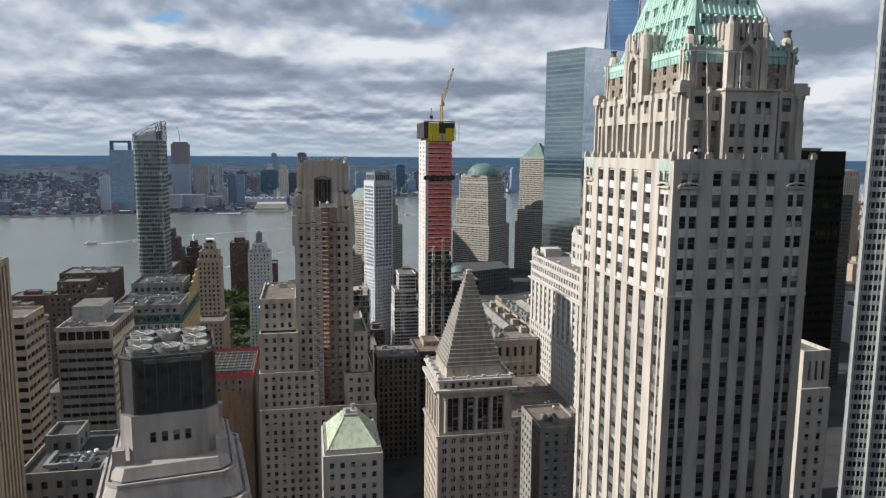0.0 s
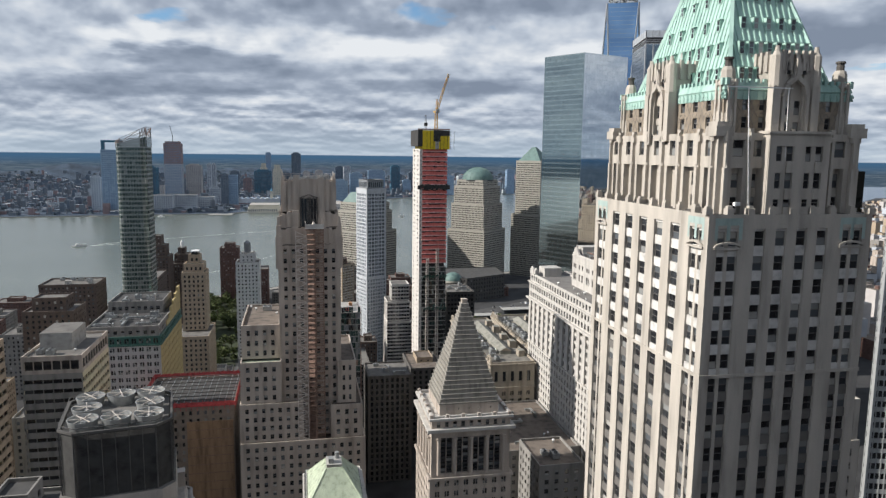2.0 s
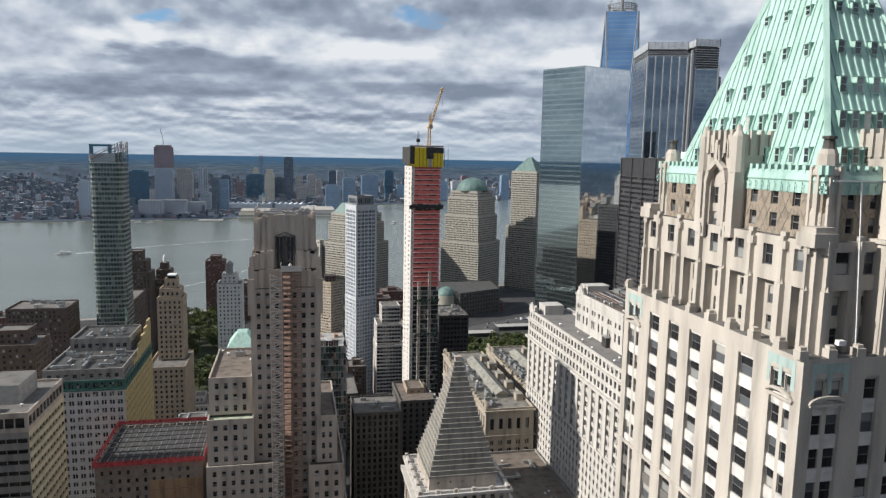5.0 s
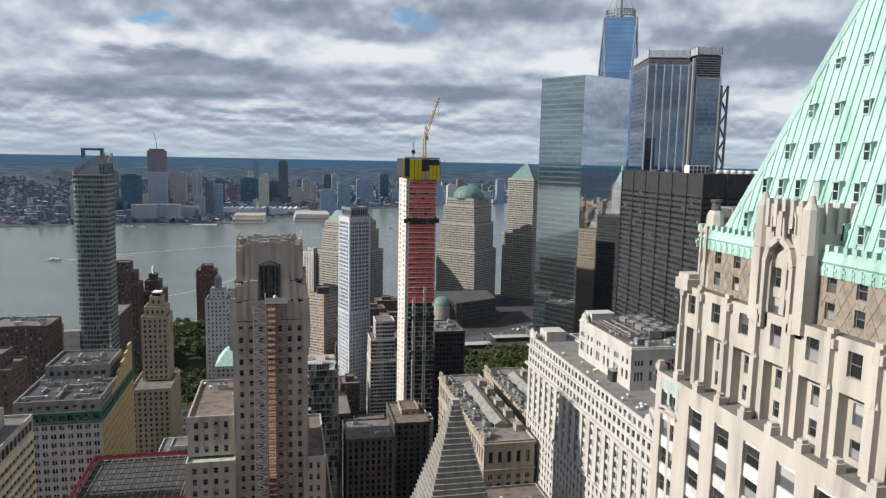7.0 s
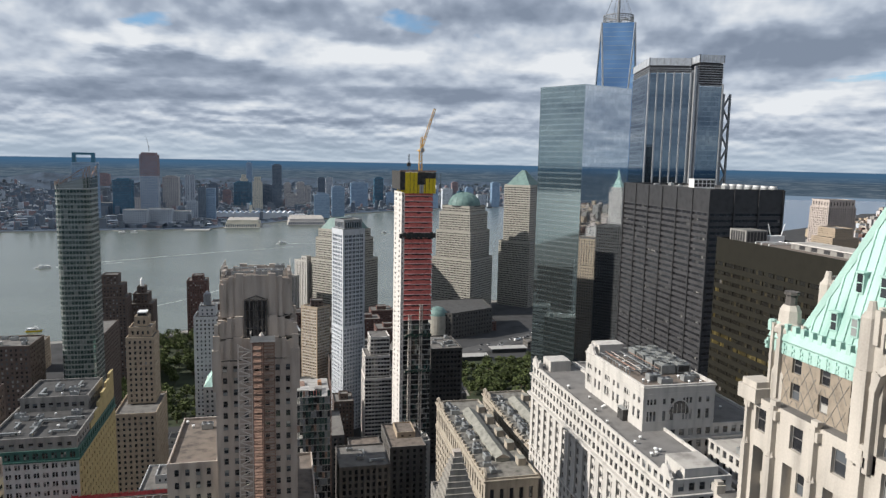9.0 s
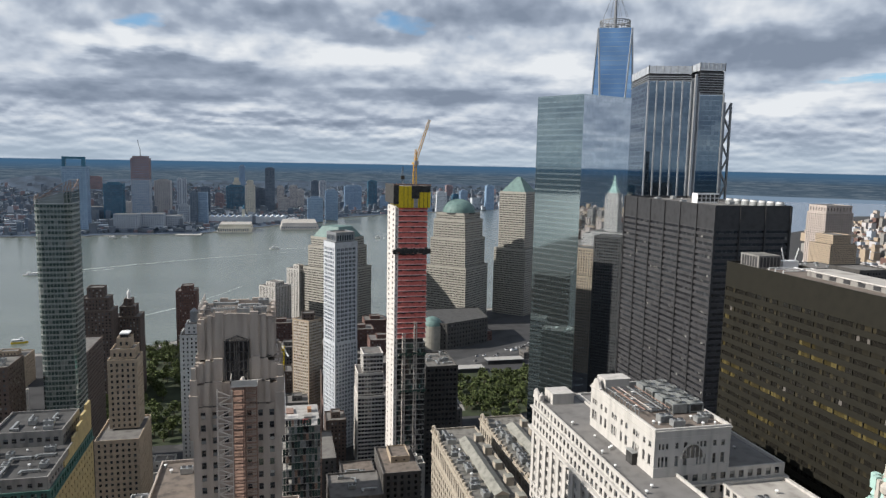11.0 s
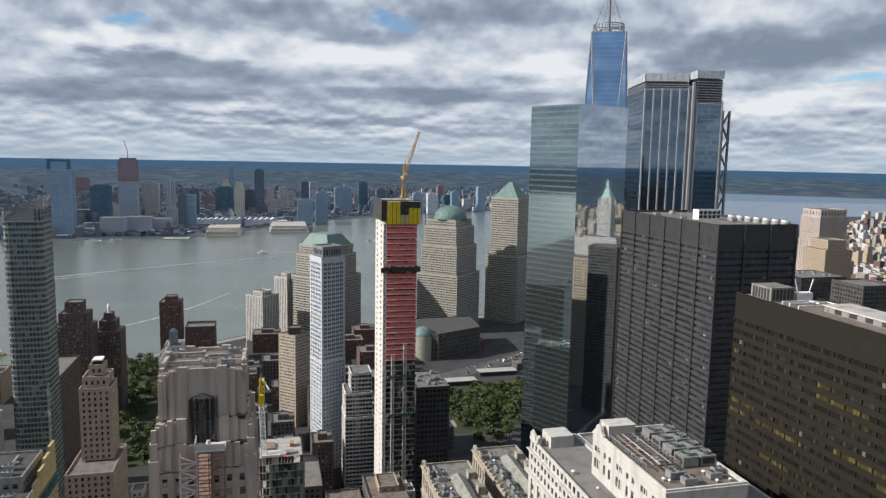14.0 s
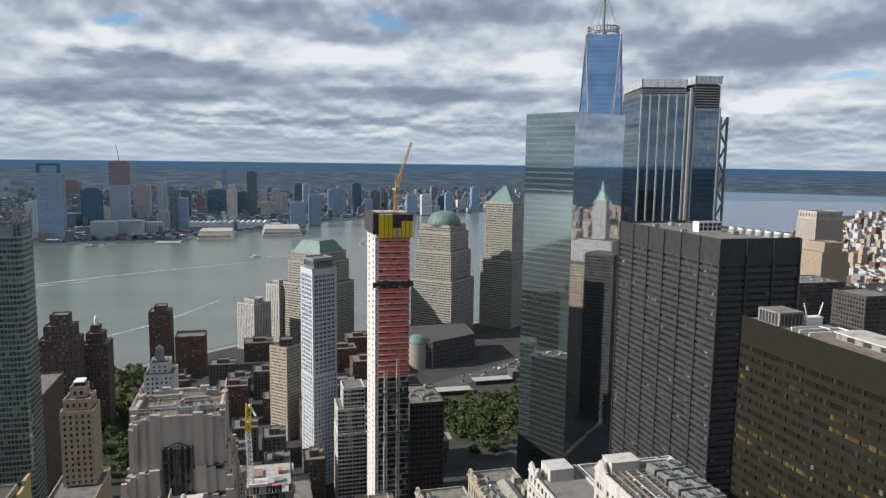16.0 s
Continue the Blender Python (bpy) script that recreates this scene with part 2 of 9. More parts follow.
PALE_STONE = material("pale_stone", (0.46, 0.44, 0.41), 0.85, streak=1, vary=0.1, scale=0.45)
WARM_STONE = material("warm_stone", (0.39, 0.338, 0.292), 0.85, streak=1, vary=0.16, scale=0.35)
TAN_BRICK = material("tan_brick", (0.35, 0.28, 0.205), 0.9, vary=0.12, scale=0.4)
BROWN_BRICK = material("brown_brick", (0.105, 0.08, 0.069), 0.9, vary=0.15, scale=0.4)
RED_BRICK = material("red_brick", (0.13, 0.078, 0.066), 0.9, vary=0.15, scale=0.4)
YELLOW_BRICK = material("yellow_brick", (0.42, 0.33, 0.16), 0.9, vary=0.1, scale=0.4)
WHITE_BRICK = material("white_brick", (0.47, 0.47, 0.465), 0.85, vary=0.08, scale=0.4)
GRANITE_PINK = material("pink_granite", (0.29, 0.275, 0.238), 0.6, vary=0.08, scale=0.2)
DARK_STEEL = material("dark_steel", (0.034, 0.034, 0.036), 0.5, vary=0.2, scale=0.3, spec=0.5)
DARK_BRONZE = material("dark_bronze", (0.017, 0.0158, 0.0115), 0.6, vary=0.09, scale=0.3, spec=0.2)
ALUMINIUM = material("aluminium", (0.44, 0.45, 0.46), 0.42, metal=0.6, vary=0.08, scale=0.6)
STEEL_GREY = material("steel_grey", (0.22, 0.23, 0.24), 0.5, metal=0.3, vary=0.15, scale=0.8)
COPPER = material("copper_patina", (0.345, 0.505, 0.45), 0.65, vary=0.13, scale=0.5, streak=1, dirt=(0.22, 0.37, 0.325))
TEAL_STONE = material("teal_stained_stone", (0.33, 0.42, 0.395), 0.8, vary=0.14, scale=0.8, streak=1)
COPPER_PALE = material("pale_copper_roof", (0.42, 0.475, 0.36), 0.7, vary=0.14, scale=0.6, dirt=(0.25, 0.29, 0.21))
SLATE_STONE = material("step_stone", (0.24, 0.225, 0.20), 0.85, vary=0.16, scale=0.7, streak=1)
ROOF_DARK = material("dark_roof_felt", (0.062, 0.061, 0.060), 0.9, vary=0.2, scale=0.25, dirt=(0.04, 0.04, 0.04))
ROOF_GREY = material("roof_gravel", (0.145, 0.138, 0.128), 0.95, vary=0.2, scale=0.22, dirt=(0.09, 0.085, 0.08))
ROOF_PALE = material("pale_roof", (0.37, 0.35, 0.32), 0.95, vary=0.15, scale=0.2, dirt=(0.2, 0.185, 0.17))
CONCRETE = material("concrete", (0.34, 0.33, 0.31), 0.9, vary=0.14, scale=0.4)
PALE_CONCRETE = material("pale_concrete", (0.56, 0.53, 0.495), 0.85, vary=0.08, scale=0.4)
SITE_RED = material("red_netting", (0.56, 0.15, 0.125), 0.8, vary=0.2, scale=0.6)
SITE_YELLOW = material("yellow_board", (0.68, 0.50, 0.02), 0.7, vary=0.1, scale=0.6)
SITE_DARK = material("dark_net_and_shade", (0.045, 0.044, 0.042), 0.9, vary=0.25, scale=0.5)
CRANE_YELLOW = material("crane_paint", (0.62, 0.36, 0.06), 0.5, vary=0.1)
RUST = material("rusty_steel", (0.25, 0.165, 0.13), 0.8, vary=0.2, scale=0.8)
ORANGE = material("orange_board", (0.36, 0.19, 0.10), 0.8, vary=0.2, scale=0.5)
SCAFFOLD = material("galvanised_pole", (0.55, 0.50, 0.45), 0.6, metal=0.1, vary=0.1)
WHITE_PAINT = material("white_paint", (0.74, 0.74, 0.73), 0.6, vary=0.06)
DUCT = material("galvanised_duct", (0.36, 0.37, 0.365), 0.45, metal=0.5, vary=0.12, scale=0.8)
BLACK = material("black_void", (0.034, 0.034, 0.035), 0.7, vary=0.1)
DARK_TEAL = material("dark_teal_terracotta", (0.045, 0.12, 0.10), 0.6, vary=0.15)
ASPHALT = material("asphalt", (0.04, 0.04, 0.041), 0.95, vary=0.2, scale=0.05)
PAVING = material("paving", (0.25, 0.24, 0.22), 0.95, vary=0.12, scale=0.1)
LEAF = material("leaves", (0.06, 0.078, 0.024), 0.9, vary=0.3, scale=0.4, fine=2.0, piece=0.5, bump=0)
BARK = material("bark", (0.10, 0.075, 0.05), 0.95)
FRAME = material("window_frame", (0.13, 0.126, 0.12), 0.6, vary=0.1)

PANE = pane_material("window_glass", [(0, (0.02, 0.021, 0.024)), (0.42, (0.036, 0.039, 0.044)), (0.66, (0.10, 0.11, 0.12)), (0.83, (0.26, 0.265, 0.26)), (0.95, (0.42, 0.41, 0.38))])
PANE_DARK = pane_material("dark_glass", [(0, (0.020, 0.021, 0.024)), (0.6, (0.030, 0.032, 0.036)), (0.9, (0.06, 0.062, 0.066)), (0.995, (0.24, 0.235, 0.22))])
PANE_BRONZE = pane_material("bronze_glass", [(0, (0.014, 0.013, 0.011)), (0.6, (0.022, 0.020, 0.015)), (0.9, (0.036, 0.031, 0.02)), (0.992, (0.12, 0.11, 0.10))], rough=0.08, spec=0.35)
PANE_BLIND = pane_material("blind_glass", [(0, (0.07, 0.07, 0.07)), (0.5, (0.14, 0.14, 0.138)), (0.85, (0.34, 0.335, 0.32))], rough=0.2)
PANE_BLUE = pane_material("blue_glass", [(0, (0.16, 0.23, 0.30)), (0.5, (0.21, 0.28, 0.35)), (0.85, (0.30, 0.36, 0.41))], rough=0.08, metal=0.75)
PANE_GREEN = pane_material("green_glass", [(0, (0.045, 0.085, 0.08)), (0.4, (0.08, 0.13, 0.122)), (0.7, (0.15, 0.20, 0.19)), (0.92, (0.36, 0.39, 0.38))], rough=0.12, metal=0.5)
PANE_AMBER = pane_material("amber_glass", [(0, (0.040, 0.032, 0.014)), (0.3, (0.058, 0.046, 0.019)), (0.7, (0.095, 0.076, 0.031))], rough=0.12, spec=0.35)
ROOF_BROWN = material("brown_gravel_roof", (0.15, 0.125, 0.105), 0.95, vary=0.2, scale=0.3, dirt=(0.075, 0.065, 0.058))
ROOF_MEMBRANE = material("grey_roof_membrane", (0.17, 0.163, 0.155), 0.85, vary=0.14, scale=0.2, dirt=(0.11, 0.105, 0.10))
STAIN = material("stained_stone", (0.085, 0.078, 0.072), 0.9, vary=0.25, scale=0.6)
BASE_STONE = material("stained_base_stone", (0.335, 0.31, 0.285), 0.85, streak=1, vary=0.18, scale=0.35)
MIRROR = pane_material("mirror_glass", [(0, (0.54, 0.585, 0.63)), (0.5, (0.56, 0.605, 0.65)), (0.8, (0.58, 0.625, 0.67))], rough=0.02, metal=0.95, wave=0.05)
MIRROR_BLUE = pane_material("blue_mirror_glass", [(0, (0.24, 0.40, 0.62)), (0.5, (0.27, 0.43, 0.64)), (0.8, (0.30, 0.46, 0.66))], rough=0.04, metal=1.0, wave=0.03)
MIRROR_GREY = pane_material("grey_mirror_glass", [(0, (0.15, 0.195, 0.235)), (0.5, (0.165, 0.21, 0.25)), (0.85, (0.19, 0.235, 0.275))], rough=0.03, metal=1.0, wave=0.05)
SPANDREL_SMOKE = material("smoky_spandrel_glass", (0.20, 0.245, 0.28), 0.08, metal=1.0, vary=0.08, bump=0)
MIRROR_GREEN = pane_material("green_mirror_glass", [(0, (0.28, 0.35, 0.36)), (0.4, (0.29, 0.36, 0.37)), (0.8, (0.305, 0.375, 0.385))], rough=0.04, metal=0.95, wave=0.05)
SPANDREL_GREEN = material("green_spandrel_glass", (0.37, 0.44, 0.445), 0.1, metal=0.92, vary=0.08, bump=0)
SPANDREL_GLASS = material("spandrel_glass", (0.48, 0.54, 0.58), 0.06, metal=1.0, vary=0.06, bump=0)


# ---- mesh building ----
class Shape:
    """Collects quads and writes them as one mesh."""

    def __init__(self):
        self.v, self.f, self.m, self.mats = [], [], [], []

    def slot(self, mt):
        if mt not in self.mats:
            self.mats.append(mt)
        return self.mats.index(mt)

    def face(self, pts, mt):
        n = len(self.v)
        self.v.extend(pts)
        self.f.append(tuple(range(n, n + len(pts))))
        self.m.append(self.slot(mt))

    def box(self, x0, x1, y0, y1, z0, z1, mt, top=None, bottom=True):
        n = len(self.v)
        self.v.extend(((x0, y0, z0), (x1, y0, z0), (x1, y1, z0), (x0, y1, z0), (x0, y0, z1), (x1, y0, z1), (x1, y1, z1), (x0, y1, z1)))
        s, t = self.slot(mt), self.slot(top or mt)
        for q, k in (((0, 1, 5, 4), s), ((1, 2, 6, 5), s), ((2, 3, 7, 6), s), ((3, 0, 4, 7), s), ((4, 5, 6, 7), t)) + ((((3, 2, 1, 0), s),) if bottom else ()):
            self.f.append(tuple(n + i for i in q))
            self.m.append(k)

    def beam(self, a, b, r, mt):
        """A square bar from a to b."""
        a, b = Vector(a), Vector(b)
        d = (b - a).normalized()
        s = d.cross(Vector((0, 0, 1)) if abs(d.z) < 0.9 else Vector((1, 0, 0))).normalized() * r
        u = d.cross(s).normalized() * r
        n = len(self.v)
        for p in (a, b):
            self.v.extend((tuple(p - s - u), tuple(p + s - u), tuple(p + s + u), tuple(p - s + u)))
        k = self.slot(mt)
        for q in ((0, 1, 5, 4), (1, 2, 6, 5), (2, 3, 7, 6), (3, 0, 4, 7), (3, 2, 1, 0), (4, 5, 6, 7)):
            self.f.append(tuple(n + i for i in q))
            self.m.append(k)

    def drum(self, x, y, z0, z1, r0, r1, mt, n=16, cap=True, top=None):
        ring = [(math.cos(2 * math.pi * i / n), math.sin(2 * math.pi * i / n)) for i in range(n)]
        for i in range(n):
            (c0, s0), (c1, s1) = ring[i], ring[(i + 1) % n]
            self.face([(x + r0 * c0, y + r0 * s0, z0), (x + r0 * c1, y + r0 * s1, z0), (x + r1 * c1, y + r1 * s1, z1), (x + r1 * c0, y + r1 * s0, z1)], mt)
        if cap and r1 > 0.01:
            self.face([(x + r1 * c, y + r1 * s, z1) for c, s in ring], top or mt)

    def mesh(self, name):
        me = bpy.data.meshes.new(name)
        me.from_pydata(self.v, [], self.f)
        for mt in self.mats:
            me.materials.append(mt)
        me.polygons.foreach_set("material_index", self.m)
        me.update()
        return me


def part(name, shape, parent, label="", kind=""):
    ob = new(name, shape.mesh(name))
    ob.parent = parent
    if label or kind:
        tagged(ob, label, kind=kind)
    return ob


def thing(name, label, category, group="", at=(0, 0, 0)):
    ob = new(name)
    ob.empty_display_size = 1
    ob.location = at
    return tagged(ob, label, category, group)


def rect(x0, x1, y0, y1):
    return [(x0, y0), (x1, y0), (x1, y1), (x0, y1)]


def inset(poly, d):
    """A convex counterclockwise outline moved inwards by d."""
    out, n = [], len(poly)
    for i in range(n):
        p, a, b = (Vector(poly[j % n]) for j in (i, i - 1, i + 1))
        e0, e1 = (p - a).normalized(), (b - p).normalized()
        n0, n1 = Vector((-e0.y, e0.x)), Vector((-e1.y, e1.x))
        k = (n0 + n1) / (1 + n0.dot(n1))
        out.append(tuple(p + k * d))
    return out


class Style:
    def __init__(self, wall, pane=None, bay=4.0, floor=3.6, win=0.5, high=0.55, deep=0.35, spandrel=None, sink=0.0, margin=1.0, top=1.6, base=0.0, split=1, ribbon=False, pier=None, pier_out=0.0, mullion=None, band=None):
        self.wall = wall
        self.pane = pane
        self.bay = bay
        self.floor = floor
        self.win = win
        self.high = high
        self.deep = deep
        self.spandrel = spandrel
        self.sink = sink
        self.margin = margin
        self.top = top
        self.base = base
        self.split = split
        self.ribbon = ribbon
        self.pier = pier
        self.pier_out = pier_out
        self.mullion = mullion
        self.band = band


def columns(width, s):
    n = max(1, round((width - 2 * s.margin) / s.bay))
    b = (width - 2 * s.margin) / n
    w = b * s.win
    side = (b - w) / 2
    out = [(s.margin + side, "p")]
    for i in range(n):
        if s.split > 1:
            g = 0.14 * w
            each = (w - g * (s.split - 1)) / s.split
            for k in range(s.split):
                out.append((each, "w"))
                if k < s.split - 1:
                    out.append((g, "m"))
        else:
            out.append((w, "w"))
        out.append((2 * side if i < n - 1 else side + s.margin, "p"))
    return out


def storeys(height, s):
    body = height - s.top - s.base
    n = max(1, round(body / s.floor))
    fl = body / n
    out = [(s.base, "o")] if s.base > 0 else []
    for i in range(n):
        lo = fl * (1 - s.high) * 0.6
        out += [(lo, "s"), (fl * s.high, "w"), (fl - lo - fl * s.high, "s")]
    out.append((s.top, "o"))
    return out


def face_grid(wall, panes, p, q, z0, z1, s, cols=None, rows=None):
    """Writes one wall face with sunk windows; panes gets (centre, u, n, width, height)."""
    P0 = Vector((p[0], p[1], 0))
    D = Vector((q[0] - p[0], q[1] - p[1], 0))
    width = D.length
    u = D / width
    nx, ny = u.y, -u.x
    cols = cols or columns(width, s)
    rows = rows or storeys(z1 - z0, s)
    # merge rows of one kind
    rr = []
    for h, k in rows:
        if h <= 0:
            continue
        if rr and rr[-1][1] == k and k != "w":
            rr[-1][0] += h
        else:
            rr.append([h, k])
    us, zs = [0.0], [z0]
    for w, k in cols:
        us.append(us[-1] + w)
    for h, k in rr:
        zs.append(zs[-1] + h)
    nc, nr = len(cols), len(rr)

    def cell(i, j):
        ck, rk = cols[i][1], rr[j][1]
        if rk == "o":
            return 0.0, s.band or s.wall, False
        if ck == "n":
            return s.sink, s.spandrel or s.wall, False
        if ck == "p":
            if s.ribbon and rk == "w":
                return s.deep * 0.5, s.pier or s.wall, False
            return (0.0, s.pier or s.wall, False) if not s.pier_out else (-s.pier_out, s.pier or s.wall, False)
        if ck == "m":
            return (s.deep * 0.55, s.mullion or s.wall, False)
        if rk == "w":
            return s.deep, None, True
        if rk == "W":
            return s.deep, s.band or s.wall, False
        return s.sink, s.spandrel or s.wall, False

    dep = [[cell(i, j) for j in range(nr)] for i in range(nc)]

    def pt(a, z, d):
        return (P0.x + u.x * a - nx * d, P0.y + u.y * a - ny * d, z)

    for i in range(nc):
        j = 0
        while j < nr:
            d, mt, isw = dep[i][j]
            j2 = j
            if not isw:
                while j2 + 1 < nr and dep[i][j2 + 1][:2] == (d, mt) and not dep[i][j2 + 1][2]:
                    j2 += 1
                wall.face([pt(us[i], zs[j], d), pt(us[i + 1], zs[j], d), pt(us[i + 1], zs[j2 + 1], d), pt(us[i], zs[j2 + 1], d)], mt)
            else:
                c = pt((us[i] + us[i + 1]) / 2, (zs[j] + zs[j + 1]) / 2, d)
                panes.append((c, (u.x, u.y), us[i + 1] - us[i], zs[j + 1] - zs[j]))
            j = j2 + 1
        for j in range(nr - 1):
            a, b = dep[i][j], dep[i][j + 1]
            if abs(a[0] - b[0]) > 1e-4:
                mt = (a if a[0] < b[0] else b)[1] or s.wall
                lo, hi = a[0], b[0]
                wall.face([pt(us[i], zs[j + 1], lo), pt(us[i + 1], zs[j + 1], lo), pt(us[i + 1], zs[j + 1], hi), pt(us[i], zs[j + 1], hi)], mt)
    for i in range(nc - 1):
        for j in range(nr):
            a, b = dep[i][j], dep[i + 1][j]
            if abs(a[0] - b[0]) > 1e-4:
                mt = (a if a[0] < b[0] else b)[1] or s.wall
                wall.face([pt(us[i + 1], zs[j], a[0]), pt(us[i + 1], zs[j], b[0]), pt(us[i + 1], zs[j + 1], b[0]), pt(us[i + 1], zs[j + 1], a[0])], mt)


def prism(wall, panes, poly, z0, z1, s, roof=None, parapet=1.0, thick=0.5, plain=()):
    """A storeyed block on a convex outline with a roof behind a parapet. plain: edges without windows."""
    n = len(poly)
    for i in range(n):
        p, q = poly[i], poly[(i + 1) % n]
        if i in plain:
            wall.face([(*p, z0), (*q, z0), (*q, z1), (*p, z1)], s.wall)
        else:
            face_grid(wall, panes, p, q, z0, z1, s)
    inner = inset(poly, thick)
    top = s.band or s.wall
    for i in range(n):
        k = (i + 1) % n
        wall.face([(*poly[i], z1), (*poly[k], z1), (*inner[k], z1), (*inner[i], z1)], top)
        wall.face([(*inner[i], z1 - parapet), (*inner[i], z1), (*inner[k], z1), (*inner[k], z1 - parapet)], top)
    wall.face([(*p, z1 - parapet) for p in inner], roof or ROOF_GREY)


def cornice(wall, poly, z, h, out, mt):
    """A projecting course round an outline."""
    big = inset(poly, -out)
    n = len(poly)
    for i in range(n):
        k = (i + 1) % n
        a, b, c, d = poly[i], poly[k], big[i], big[k]
        wall.face([(*c, z), (*d, z), (*d, z + h), (*c, z + h)], mt)
        wall.face([(*c, z + h), (*d, z + h), (*b, z + h), (*a, z + h)], mt)
        wall.face([(*a, z), (*b, z), (*d, z), (*c, z)], mt)


WINDOW_MESHES = {}


def window_mesh(w, h, pane, bars):
    key = (round(w, 1), round(h, 1), pane.name, bars)
    if key not in WINDOW_MESHES:
        s = Shape()
        window_faces(s, Vector((0, 0, 0)), (1, 0), w, h, pane, bars)
        WINDOW_MESHES[key] = s.mesh("window")
    return WINDOW_MESHES[key]


def window_faces(s, c, u, w, h, pane, bars):
    ux, uy = u
    nx, ny = uy, -ux

    def pt(a, z, d):
        return (c[0] + ux * a + nx * d, c[1] + uy * a + ny * d, c[2] + z)

    def quad(a0, a1, b0, b1, d, mt):
        s.face([pt(a0, b0, d), pt(a1, b0, d), pt(a1, b1, d), pt(a0, b1, d)], mt)

    a, b = w / 2, h / 2
    if not bars:
        quad(-a, a, -b, b, 0, pane)
        return
    t = 0.09
    quad(-a, a, 0.03, b, 0.02, pane), quad(-a, a, -b, 0.03, 0.0, pane)
    quad(-a, a, -0.03, 0.09, 0.06, FRAME)
    quad(-a, -a + t, -b, b, 0.07, FRAME), quad(a - t, a, -b, b, 0.07, FRAME)
    quad(-a + t, a - t, -b, -b + t, 0.07, FRAME), quad(-a + t, a - t, b - t, b, 0.07, FRAME)


def finish(th, wall, panes, pane=None, near=None, limit=300, bars=False, name="wall", label=""):
    """Writes a building's walls and windows. near(x, y, z): how far a window is from where the camera passes; the nearest are parts."""
    pane = pane or PANE
    part(name, wall, th, label)
    if not panes:
        return
    if near is None:
        rest = panes
    else:
        order = sorted(panes, key=lambda w: near(*w[0]))
        for c, u, w, h in order[:limit]:
            ob = new("window", window_mesh(w, h, pane, bars))
            ob.parent = th
            ob.location = c
            ob.rotation_euler = (0, 0, math.atan2(u[1], u[0]))
        rest = order[limit:]
    if rest:
        g = Shape()
        for c, u, w, h in rest:
            window_faces(g, c, u, w, h, pane, bars)
        part("windows", g, th, kind="stuff")


def from_walk(cx, cy, cz):
    """Distance to a place on the way, to choose which pieces are near."""
    return lambda x, y, z: (x - cx) ** 2 + (y - cy) ** 2 + (z - cz) ** 2


# ---- ground, water, distance ----
def build_ground():
    shore = [(-2600, 700), (-900, 960), (-305, 1033), (-150, 1050), (-10, 1150), (393, 1226), (760, 1560), (1500, 2150), (2200, 2560), (2900, 3140), (3600, 3180), (4000, -600), (-2600, -600)]
    s = Shape()
    s.face([(x, y, 3.0) for x, y in reversed(shore)], ASPHALT)
    for (x0, y0), (x1, y1) in zip(shore[:10], shore[1:10]):
        s.face([(x0, y0, -6), (x0, y0, 3), (x1, y1, 3), (x1, y1, -6)], CONCRETE)
    ob = tagged(new("ground", s.mesh("ground")), "dark asphalt city ground behind a sea wall", "ground", kind="structure")
    w = Shape()
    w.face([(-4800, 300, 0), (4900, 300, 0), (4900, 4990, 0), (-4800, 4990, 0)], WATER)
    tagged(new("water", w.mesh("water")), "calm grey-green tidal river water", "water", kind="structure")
    # the far bank, with wooded hills towards the horizon
    az = [-62, -40, -19, -13, -5.3, 0, 4.5, 17.6, 25, 28.5]
    r0 = [3000, 2700, 2505, 2455, 2450, 2700, 3043, 3756, 4330, 4930]
    steps, rings = 160, 22
    g = Shape()
    rows = []
    for i in range(steps + 1):
        a = -62 + 90.4 * i / steps
        start = float(np.interp(a, az, r0)) + 18 * noise.noise(Vector((a * 0.8, 3, 0)))
        line = []
        for k in range(rings + 1):
            r = start + (4965 - start) * (k / rings) ** 0.8
            ridge = max(0.0, (r - 4480) / 480)
            h = 3 + (84 + 34 * noise.noise(Vector((a * 0.22, 7, 0))) + 12 * noise.noise(Vector((a * 0.9, 2, 0)))) * ridge ** 1.4
            line.append((r * math.sin(radians(a)), r * math.cos(radians(a)), h))
        rows.append(line)
    for i in range(steps):
        g.face([(rows[i][0][0], rows[i][0][1], -5), rows[i][0], rows[i + 1][0], (rows[i + 1][0][0], rows[i + 1][0][1], -5)], CONCRETE)
        for k in range(rings):
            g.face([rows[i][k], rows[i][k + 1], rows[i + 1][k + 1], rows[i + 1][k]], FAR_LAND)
    tagged(new("far_bank", g.mesh("far_bank")), "far river bank rising to wooded hills", "ground", kind="structure")


